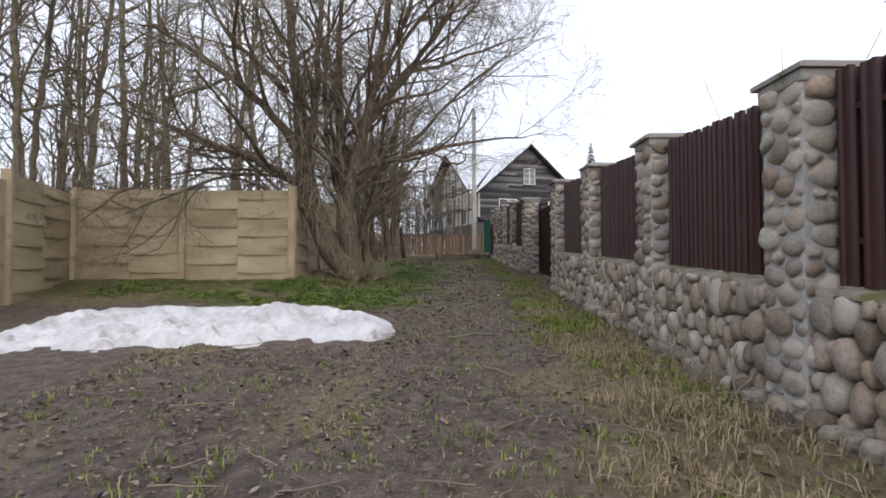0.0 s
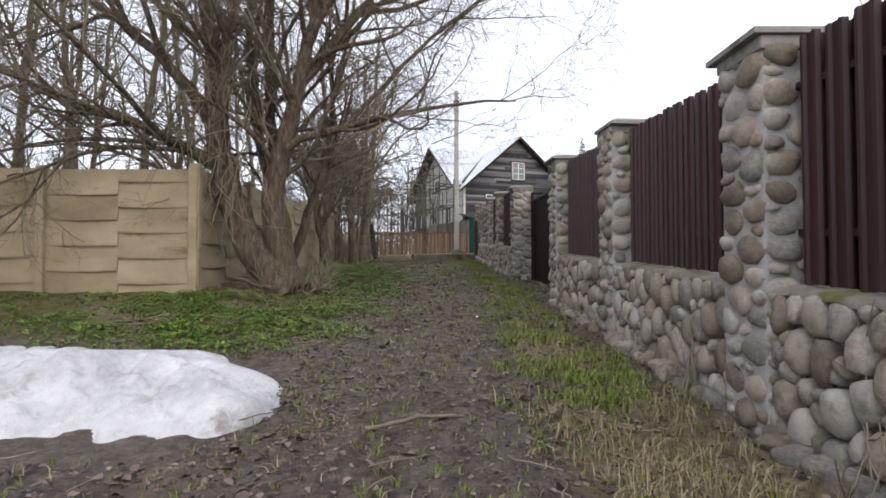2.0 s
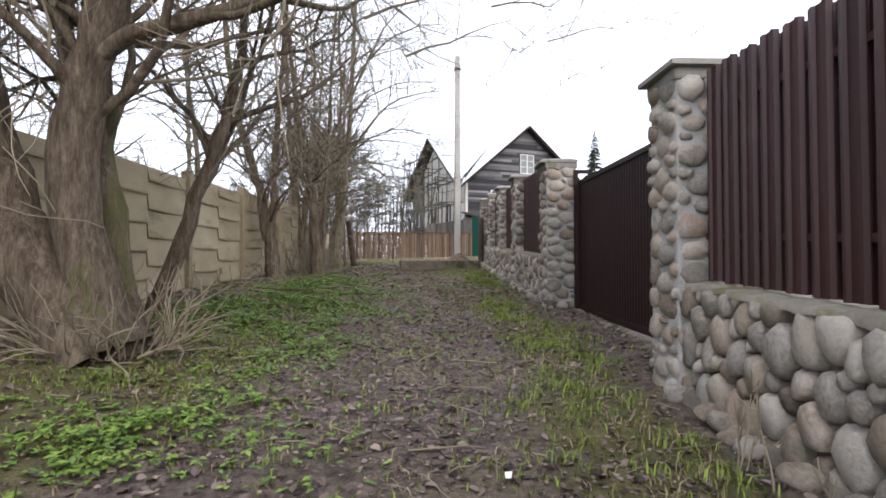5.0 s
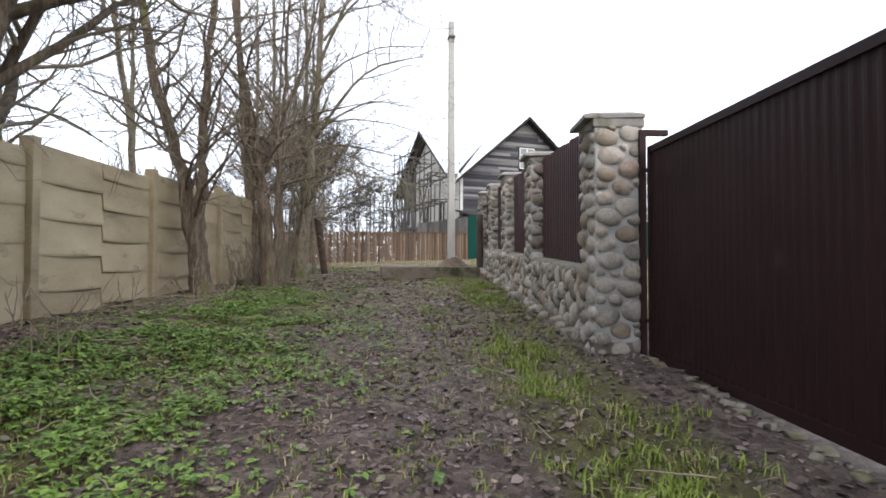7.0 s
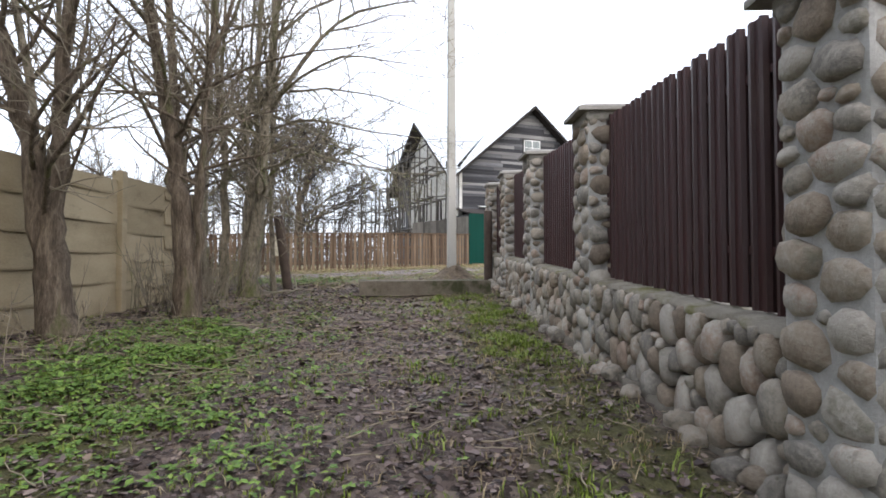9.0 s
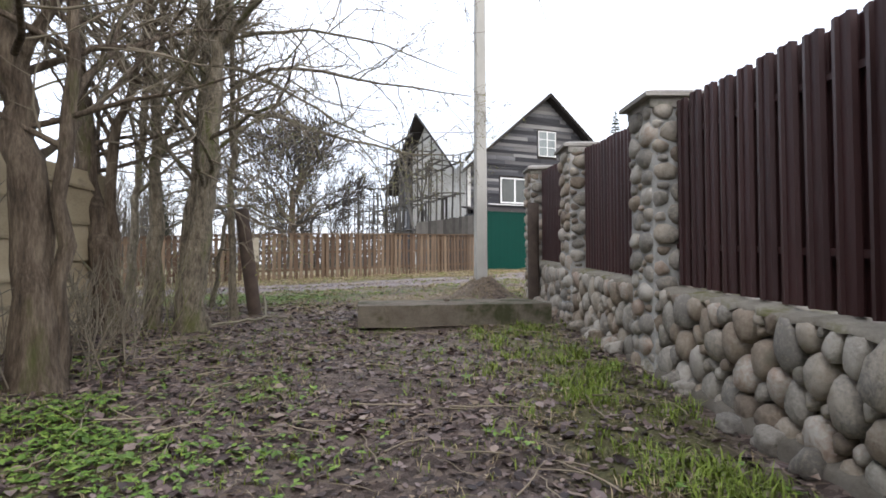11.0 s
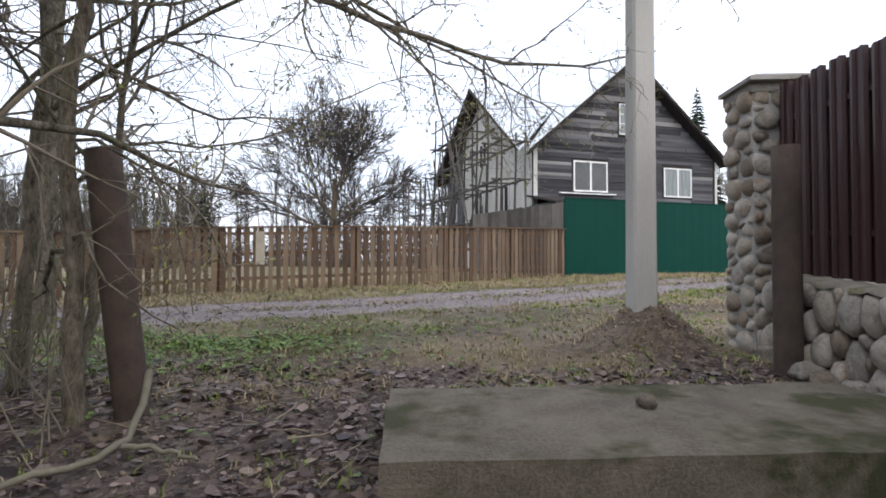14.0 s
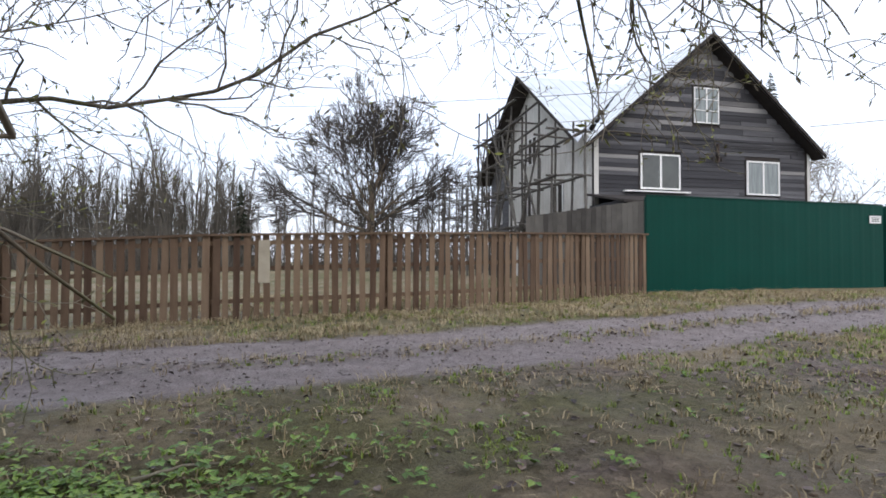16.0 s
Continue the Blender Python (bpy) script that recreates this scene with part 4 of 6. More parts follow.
def window(k, a, b, c, d, two):
    w = place("window", box_me("reveal", a - 0.03, -0.02, c - 0.03, b + 0.03, 0.012, d + 0.03), DARKWOOD, house, "white-framed window with net curtain" if two != 3 else "old white attic window")
    t = 0.07 if k < 2 else 0.05
    n = 2 if k < 2 else 2
    for nm, q in (("frame", (a, c, b, c + t)), ("frame", (a, d - t, b, d)), ("frame", (a, c + t, a + t, d - t)), ("frame", (b - t, c + t, b, d - t))):
        place(nm, box_me("frame", q[0], -0.075, q[1], q[2], -0.02, q[3], 0.006), WHITE, w)
    mid = (a + b) / 2
    place("mullion", box_me("mullion", mid - t * 0.6, -0.075, c + t, mid + t * 0.6, -0.02, d - t), WHITE, w)
    for i in (0, 1):
        x0, x1 = (a + t, mid - t * 0.6) if i == 0 else (mid + t * 0.6, b - t)
        place("pane", box_me("pane", x0, -0.05, c + t, x1, -0.044, d - t), GLASS_DARK if k == 0 else GLASS_PALE, w)
    if k == 0:
        place("sill", box_me("sill", a - 0.75, -0.22, c - 0.13, b + 0.35, -0.03, c - 0.075), WHITE, w, "long pale sill board")
    if k == 2:
        for zz in (c + 0.5, c + 0.95):
            place("glazing_bar", box_me("bar", a + t, -0.07, zz, mid - t * 0.6, -0.03, zz + 0.03), WHITE, w)
            place("glazing_bar", box_me("bar", mid + t * 0.6, -0.07, zz, b - t, -0.03, zz + 0.03), WHITE, w)


GLASS_DARK = surf("window_glass", [(0.3, (0.02, 0.025, 0.025)), (0.7, (0.07, 0.08, 0.075))], scale=0.9, fine=3, bump=0.02, rough=0.06, spec=0.6)
GLASS_PALE = surf("curtained_glass", [(0.3, (0.10, 0.125, 0.125)), (0.7, (0.27, 0.30, 0.30))], scale=2, fine=8, stretch=(6, 1, 0.3), bump=0.02, rough=0.1, spec=0.6)
for k, q in enumerate(WINS):
    window(k, *q, 3 if k == 2 else 2)


def plate(name, pts, thick, material, label=""):
    """A flat plate with this outline, thickened downwards."""
    n = len(pts)
    v = list(pts) + [(x, y, z - thick) for x, y, z in pts]
    f = [tuple(range(n)), tuple(range(2 * n - 1, n - 1, -1))] + [(i, n + i, n + (i + 1) % n, (i + 1) % n) for i in range(n)]
    return place(name, data_of(name, v, f), material, house, label)


def mz(x):
    return RIDGE - MS * abs(x - MID)


def wz(y):
    return RIDGE - (WS if y > WMID else WN) * abs(y - WMID)


sv = [(0.0, 0.21, 0), (0.0, HL, 0), (0.0, HL, wz(HL) - 0.12), (0.0, WMID, RIDGE - 0.12), (0.0, 0.21, wz(0.21) - 0.12)]
sv += [(0.2, y, z) for _, y, z in sv]
place("side_wall", data_of("side_wall", sv, [(4, 3, 2, 1, 0), (5, 6, 7, 8, 9)] + [(i, (i + 1) % 5, 5 + (i + 1) % 5, 5 + i) for i in range(5)]), CREAM, house, "pale boarded side gable")
for i in range(29):
    y = 0.25 + i * 0.31
    zt = wz(y) - 0.2
    place("batten", box_me("batten", -0.018, y, 2.2, -0.002, y + 0.035, zt), CREAM, house)
dv = [(-0.03, 9.3, 0), (-0.03, HL + 0.05, 0), (-0.03, HL + 0.05, wz(HL) - 0.13), (-0.03, 9.3, wz(9.3) - 0.13)]
dv += [(-0.005, b, c) for _, b, c in dv]
place("dark_cladding", data_of("dark_cladding", dv, [(3, 2, 1, 0), (4, 5, 6, 7), (0, 1, 5, 4), (1, 2, 6, 5), (2, 3, 7, 6), (3, 0, 4, 7)]), BOARD, house, "dark unfinished boarding")
place("back_wall", box_me("back_wall", 0.0, HL, 0, HW, HL + 0.2, wz(HL) - 0.2), DARKWOOD, house)
place("far_wall", box_me("far_wall", HW - 0.2, 0.21, 0, HW - 0.005, HL, mz(HW) - 0.15), DARKWOOD, house)
place("corner_board", box_me("corner", -0.05, -0.045, 0, 0.14, -0.036, 5.6), CREAM, house, "pale corner board")
place("corner_board", box_me("corner", HW - 0.1, -0.045, 0, HW + 0.04, -0.036, 5.6), CREAM, house, "pale corner board")
e = 0.5
roofs = [plate("roof", [(MID, -0.55, RIDGE), (-e, -0.55, mz(-e)), (-e, WMID - (RIDGE - mz(-e)) / WN, mz(-e)), (MID, WMID, RIDGE)], 0.05, ROOF, "grey standing-seam metal roof"),
         plate("roof", [(MID, -0.55, RIDGE), (MID, HL + 0.4, RIDGE), (HW + 0.3, HL + 0.4, mz(HW + 0.3)), (HW + 0.3, -0.55, mz(HW + 0.3))], 0.05, ROOF, "grey standing-seam metal roof"),
         plate("roof", [(-0.85, WMID - (RIDGE - mz(-e)) / WN, mz(-e)), (-0.85, WMID, RIDGE), (MID, WMID, RIDGE)][::-1], 0.05, ROOF, "grey standing-seam metal roof"),
         plate("roof", [(-0.85, WMID, RIDGE), (-0.85, HL + 0.5, wz(HL + 0.5)), (MID, HL + 0.5, wz(HL + 0.5)), (MID, WMID, RIDGE)][::-1], 0.05, ROOF, "grey standing-seam metal roof")]


def strip_vf(a, b, w, h):
    """A thin raised strip from a to b."""
    a, b = Vector(a), Vector(b)
    d = (b - a).normalized()
    s = d.cross(Vector((0, 0, 1))).normalized() * w / 2
    up = Vector((0, 0, h))
    v = [a - s, a + s, b + s, b - s, a - s + up, a + s + up, b + s + up, b - s + up]
    return [tuple(q) for q in v], box_vf(0, 0, 0, 1, 1, 1)[1]


for y in np.arange(-0.4, 5.6, 0.55):
    x0 = max(-e, MID - (WMID - y) * WN / MS) if y > -0.1 else -e
    place("seam", data_of("seam", *strip_vf((x0, y, mz(x0)), (MID, y, RIDGE), 0.03, 0.035)), ROOF, house)
for x in np.arange(-0.5, 4.6, 0.62):
    y0 = WMID - (RIDGE - mz(x)) / WN
    place("seam", data_of("seam", *strip_vf((x, y0, wz(y0)), (x, WMID, RIDGE), 0.03, 0.035)), ROOF, house)
for a, b in (((-e, -0.56, mz(-e) - 0.16), (MID, -0.56, RIDGE - 0.16)), ((MID, -0.56, RIDGE - 0.16), (HW + 0.3, -0.56, mz(HW + 0.3) - 0.16)),
             ((-0.87, 0.1, wz(0.1) - 0.16), (-0.87, WMID, RIDGE - 0.16)), ((-0.87, WMID, RIDGE - 0.16), (-0.87, HL + 0.5, wz(HL + 0.5) - 0.16))):
    place("bargeboard", data_of("bargeboard", *strip_vf(a, b, 0.05, 0.15)), DARKWOOD, house, "dark bargeboard")
# soffits; the shade under the overhangs is put into their dark colour
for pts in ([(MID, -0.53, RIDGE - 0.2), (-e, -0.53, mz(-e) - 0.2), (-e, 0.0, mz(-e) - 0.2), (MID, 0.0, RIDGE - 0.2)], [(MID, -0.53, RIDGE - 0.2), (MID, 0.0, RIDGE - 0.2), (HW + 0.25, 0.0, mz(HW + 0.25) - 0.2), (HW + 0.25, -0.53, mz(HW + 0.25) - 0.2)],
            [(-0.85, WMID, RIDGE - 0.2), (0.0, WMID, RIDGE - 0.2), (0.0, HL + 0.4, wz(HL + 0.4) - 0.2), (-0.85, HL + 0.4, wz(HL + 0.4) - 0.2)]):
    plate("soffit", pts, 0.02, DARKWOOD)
# windows of the side wall
for y0, z0 in ((2.6, 2.9), (6.0, 3.0), (5.4, 5.6), (10.3, 3.0)):
    w = place("window", box_me("reveal", -0.02, y0, z0, 0.0, y0 + 1.1, z0 + 1.35), DARKWOOD, house, "dark window opening in the side wall")
    for q in ((y0, z0, y0 + 1.1, z0 + 0.06), (y0, z0 + 1.29, y0 + 1.1, z0 + 1.35), (y0, z0 + 0.06, y0 + 0.06, z0 + 1.29), (y0 + 1.04, z0 + 0.06, y0 + 1.1, z0 + 1.29), (y0 + 0.52, z0 + 0.06, y0 + 0.58, z0 + 1.29)):
        place("frame", box_me("frame", -0.06, q[0], q[1], -0.02, q[2], q[3]), WHITE, w)
# insulators and a bracket on the gable
ins = place("wire_bracket", box_me("bracket", 5.35, -0.16, 4.85, 5.4, -0.03, 5.6, 0.004), RUST, house, "old wire bracket with insulators")
for i in range(4):
    v, f = tube_vf([(5.1 + 0.2 * i, -0.14, 4.9 + 0.2 * (i % 2)), (5.1 + 0.2 * i, -0.14, 5.06 + 0.2 * (i % 2))], [0.05, 0.035], 8)
    place("insulator", quads_me("insulator", [v], [f]), DARKWOOD, ins)

# lean-to along the gable
lt = empty("lean_to", (HX, HY, HZ), "low lean-to with a dark felt roof against the house", "shed", rz=HA)
place("roof", data_of("roof", *[[(-0.4, -0.05, 3.42), (HW + 2.6, -0.05, 3.3), (HW + 2.6, -2.6, 2.75), (-0.4, -2.6, 2.92), (-0.4, -0.05, 3.34), (HW + 2.6, -0.05, 3.22), (HW + 2.6, -2.6, 2.67), (-0.4, -2.6, 2.84)],
                                [(3, 2, 1, 0), (4, 5, 6, 7), (0, 1, 5, 4), (1, 2, 6, 5), (2, 3, 7, 6), (3, 0, 4, 7)]]), DARKWOOD, lt)
place("wall", box_me("wall", -0.2, -2.4, 0, HW + 2.4, -2.3, 2.8), BOARD, lt)
place("wall", box_me("wall", -0.25, -2.3, 0, -0.16, -0.06, 2.95), BOARD, lt)

# grey plank shed wall behind the board fence
shed = empty("plank_screen", (0.3, 41.3, 1.7), "grey weathered plank screen beside the house", "fence", rz=-25)
rq = np.random.RandomState(9)
for i in range(30):
    place("plank", box_me("plank", i * 0.15, -0.012 - 0.006 * (i % 2), 0, i * 0.15 + 0.143, 0.012, 2.32 + rq.uniform(-0.02, 0.02) + 0.012 * i), POLEWOOD, shed)
place("rail", box_me("rail", 0, 0.02, 1.9, 4.5, 0.07, 1.98), POLEWOOD, shed)


# ---- scaffolding of rough poles against the side wall ----
def scaffold():
    th = empty("scaffolding", (HX, HY, HZ), "rickety scaffolding of grey wooden poles and planks", "scaffolding", rz=HA)
    r = np.random.RandomState(77)

    def stick(a, b, rad=0.055, name="pole"):
        P = np.array([np.array(a) + (np.array(b) - np.array(a)) * t + (r.uniform(-0.03, 0.03, 3) if 0 < t < 1 else 0) for t in np.linspace(0, 1, 5)])
        v, f = tube_vf(P, np.linspace(rad, rad * 0.75, 5), 6)
        place(name, quads_me(name, [v], [f]), POLEWOOD, th)
    for y, h in ((-0.6, 6.0), (0.5, 6.2), (2.0, 7.0), (3.6, 8.2), (5.2, 8.2), (7.0, 8.7), (8.7, 9.1), (10.4, 6.4), (12.0, 5.2)):
        stick((-0.75, y, 0.1), (-0.75 + r.uniform(-0.1, 0.1), y + r.uniform(-0.2, 0.2), h))
        stick((-2.0, y + 0.2, 0.1), (-1.95 + r.uniform(-0.15, 0.1), y + r.uniform(-0.3, 0.3), h - r.uniform(0.2, 1.6)))
        for z in (2.4, 4.0, 5.6, 7.0):
            if z < h - 0.3:
                stick((-2.25, y, z + r.uniform(-0.1, 0.1)), (-0.5, y + r.uniform(-0.1, 0.1), z), 0.05, "putlog")
    for y, h in ((9.2, 5.4), (10.4, 5.2), (11.6, 4.8)):
        stick((-3.4, y, 0.1), (-3.4, y + 0.1, h))
        stick((-2.4, y, 0.1), (-2.4, y - 0.1, h + 0.3))
        for z in (2.3, 3.2, 4.1, 4.9):
            stick((-3.6, y, z), (-2.2, y, z + 0.05), 0.04, "rung")
    for z, y0, y1 in ((2.4, -0.8, 12.2), (4.0, -0.6, 11.6), (5.6, -0.8, 9.6), (6.9, 2.6, 9.2), (7.9, 3.4, 9.0)):
        stick((-0.8, y0, z), (-0.8, y1, z + r.uniform(-0.2, 0.2)), 0.06, "ledger")
        stick((-2.02, y0 - 0.3, z - 0.1), (-2.02, y1, z + r.uniform(-0.2, 0.2)), 0.06, "ledger")
    for y0, z0, y1, z1 in ((-0.5, 0.2, 2.4, 5.6), (3.6, 0.2, 0.4, 5.4), (3, 2.6, 6.6, 8.0), (7, 0.3, 3.4, 7.2), (7.4, 0.3, 10, 5.6), (10.4, 0.2, 7, 6.8), (2.0, 0.2, 4.6, 6.6), (6.2, 0.2, 3.2, 6.0), (5.0, 0.2, 8.6, 6.4)):
        stick((-2.08, y0, z0), (-2.08, y1, z1), 0.055, "brace")
    for y0, z in ((0.0, 2.47), (4.0, 4.07), (5.4, 6.97)):
        for o in (-1.8, -1.45):
            place("plank", box_me("plank", o - 0.09, y0, z + 0.03, o + 0.09, y0 + 3.2, z + 0.07), POLEWOOD, th)


scaffold()


# ---- trees ----
def batch_tubes(lines, sides):
    """Tubes round many lines of points, grouped by their number of points."""
    groups = {}
    for p, r in lines:
        groups.setdefault(len(p), []).append((p, r))
    vs, fs = [], []
    a = np.arange(sides) * 2 * math.pi / sides
    for n, L in groups.items():
        P = np.array([q[0] for q in L], float)
        R = np.array([q[1] for q in L], float)
        d = np.gradient(P, axis=1)
        d /= np.linalg.norm(d, axis=2, keepdims=True) + 1e-9
        ref = np.where(np.abs(d[..., 2:3]) < 0.9, np.array([0, 0, 1.0]), np.array([1.0, 0, 0]))
        u = np.cross(d, ref)
        u /= np.linalg.norm(u, axis=2, keepdims=True) + 1e-9
        w = np.cross(d, u)
        V = P[:, :, None, :] + R[:, :, None, None] * (np.cos(a)[:, None] * u[:, :, None, :] + np.sin(a)[:, None] * w[:, :, None, :])
        B = len(L)
        base = (np.arange(B) * n * sides)[:, None, None]
        i = np.arange(n - 1)[:, None] * sides + np.arange(sides)[None, :]
        j = np.arange(n - 1)[:, None] * sides + (np.arange(sides)[None, :] + 1) % sides
        F = np.stack([base + i, base + j, base + j + sides, base + i + sides], -1).reshape(-1, 4)
        vs.append(V.reshape(-1, 3))
        fs.append(F)
    return vs, fs


def unit(v):
    return v / (np.linalg.norm(v) + 1e-9)


def smooth_line(pts, n, r, wob):
    """A curved line through given points."""
    P = np.asarray(pts, float)
    t = np.linspace(0, len(P) - 1, n)
    q = np.stack([np.interp(t, np.arange(len(P)), P[:, k]) for k in range(3)], 1)
    for _ in range(2):
        q[1:-1] = (q[:-2] + 2 * q[1:-1] + q[2:]) / 4
    q[1:-1] += r.normal(0, wob, (n - 2, 3))
    return q


def sprout(out, P, R, lev, r, cfg):
    """Side branches along a line, and theirs in turn."""
    if lev >= cfg["levels"]:
        return
    length = np.linalg.norm(np.diff(P, axis=0), axis=1).sum()
    count = max(2, int(cfg["density"][lev] * length + r.rand()))
    t0 = cfg["start"][lev]
    for k in range(count):
        t = t0 + (1 - t0) * (k + r.rand()) / count
        f = t * (len(P) - 1)
        i = min(int(f), len(P) - 2)
        p = P[i] + (P[i + 1] - P[i]) * (f - i)
        rad = R[i] + (R[i + 1] - R[i]) * (f - i)
        tang = unit(P[i + 1] - P[i])
        side = unit(np.cross(tang, r.normal(0, 1, 3)))
        ang = radians(r.uniform(*cfg["angle"]))
        d = unit(tang * math.cos(ang) + side * math.sin(ang) + np.array([0, 0, cfg["rise"][lev]]))
        L = cfg["length"][lev] * r.uniform(0.55, 1.3) * (1.15 - 0.6 * t)
        cr = max(min(rad * 0.62, cfg["radius"][lev] * r.uniform(0.7, 1.2)), cfg["thin"])
        n = cfg["points"][lev]
        pts = [p]
        for s in range(n - 1):
            d = unit(d + r.normal(0, cfg["wobble"], 3) + np.array([0, 0, cfg["bend"][lev] / n]))
            pts.append(pts[-1] + d * L / (n - 1))
        pts = np.array(pts)
        rr = np.linspace(cr, max(cr * 0.3, cfg["thin"] * 0.6), n)
        out.setdefault(lev + 1, []).append((pts, rr))
        sprout(out, pts, rr, lev + 1, r, cfg)


WILLOW = dict(levels=4, density=(2.0, 3.2, 4.3, 4.8), start=(0.22, 0.15, 0.12, 0.1), angle=(28, 68), rise=(0.25, 0.1, 0.05, 0.0), length=(2.9, 1.5, 0.75, 0.38), radius=(0.05, 0.018, 0.008, 0.0045),
              thin=0.0036, points=(8, 6, 4, 3), wobble=0.16, bend=(0.5, 0.1, -0.15, -0.4))
ALDER = dict(levels=3, density=(2.2, 3.5, 5.0), start=(0.3, 0.12, 0.1), angle=(38, 78), rise=(0.15, 0.05, 0.0), length=(2.2, 1.0, 0.5), radius=(0.03, 0.012, 0.006),
             thin=0.0042, points=(7, 5, 4), wobble=0.15, bend=(0.35, 0.1, -0.1))
OAK = dict(levels=4, density=(1.15, 1.35, 1.5, 1.6), start=(0.25, 0.2, 0.15, 0.1), angle=(40, 80), rise=(0.05, 0.05, 0.08, 0.1), length=(6.2, 3.0, 1.7, 1.0), radius=(0.15, 0.07, 0.04, 0.028),
           thin=0.02, points=(7, 5, 4, 3), wobble=0.12, bend=(0.3, 0.25, 0.2, 0.1))


def leaf_quads(lines, r, per, size):
    """Small folded leaves along twigs."""
    c, d = [], []
    for p, _ in lines:
        for _ in range(r.poisson(per)):
            f = r.uniform(0.25, 1) * (len(p) - 1)
            i = min(int(f), len(p) - 2)
            c.append(p[i] + (p[i + 1] - p[i]) * (f - i))
            d.append(unit(unit(p[i + 1] - p[i]) + r.normal(0, 0.7, 3)))
    if not c:
        return None
    c, d = np.array(c), np.array(d)
    s = np.cross(d, r.normal(0, 1, d.shape))
    s /= np.linalg.norm(s, axis=1, keepdims=True)
    L = (size * r.uniform(0.5, 1.4, len(c)))[:, None]
    V = np.stack([c, c + d * L * 0.5 + s * L * 0.17, c + d * L, c + d * L * 0.5 - s * L * 0.17], 1).reshape(-1, 3)
    return V, np.arange(len(V)).reshape(-1, 4)


LEAF = surf("young_leaf", [(0.25, (0.10, 0.085, 0.05)), (0.55, (0.17, 0.165, 0.07)), (0.8, (0.28, 0.31, 0.07))], scale=4, bump=0.0, rough=0.6, random_mix=0.8, island=True)


def make_tree(name, base, stems, cfg, seed, label, category="tree", group="", leaves=0.0, leaf_size=0.03, bark=None, twig=None, sides=10, flare=1.45):
    """A tree with a given set of main stems, each (points, first radius, last radius), in metres from its base."""
    r = np.random.RandomState(seed)
    th = empty(name, base, label, category, group)
    out = {0: []}
    for pts, r0, r1 in stems:
        n = max(8, int(sum(np.linalg.norm(np.diff(np.asarray(pts, float), axis=0), axis=1)) / 0.35))
        P = smooth_line(pts, n, r, 0.02)
        R = np.linspace(r0, r1, n)
        if P[0, 2] < 0.3:
            R = R * (1 + (flare - 1) * np.exp(-np.clip(P[:, 2], 0, None) / 0.35))
        out[0].append((P, R))
        sprout(out, P, R, 0, r, cfg)
    for i, line in enumerate(out[0]):
        vs, fs = batch_tubes([line], sides * 2)
        V = vs[0]
        q = np.array([noise.noise(Vector(p) * 3.0 + Vector((seed, 0, 0))) + 0.6 * noise.noise(Vector((p[0] * 9, p[1] * 9, p[2] * 2.2))) for p in V])
        ring = np.repeat(line[0], sides * 2, axis=0)
        V = ring + (V - ring) * (1 + 0.24 * q)[:, None]
        place("trunk" if i == 0 else "stem", quads_me("trunk", [V], fs), bark or BARK, th)
    # twigs over the path are broken off below head height
    for lev in range(1, cfg["levels"] + 1):
        if name == "willow" and out.get(lev):
            out[lev] = [ln for ln in out[lev] if not (ln[0][:, 0].max() > 2.9 and ln[0][:, 2].min() < 2.5)]
    limbs = out.get(1, [])
    place("branchwork", quads_me("branchwork", *batch_tubes(limbs, 7)), bark or BARK, th)
    vs, fs = [], []
    for lev in range(2, cfg["levels"] + 1):
        if out.get(lev):
            a, b = batch_tubes(out[lev], 5 if lev == 2 else 3)
            vs += a
            fs += b
    place("crown", quads_me("crown", vs, fs), twig or TWIG, th)
    if leaves:
        q = leaf_quads(out.get(cfg["levels"], []) + out.get(cfg["levels"] - 1, []), r, leaves, leaf_size)
        if q:
            place("leaves", quads_me("leaves", [q[0]], [q[1]], False), LEAF, th, "small fresh yellow-green leaves")
    for ob in th.children:
        if ob.name.split(".")[0] in ("crown", "leaves", "branchwork"):
            tagged(ob, kind="stuff")
    return th


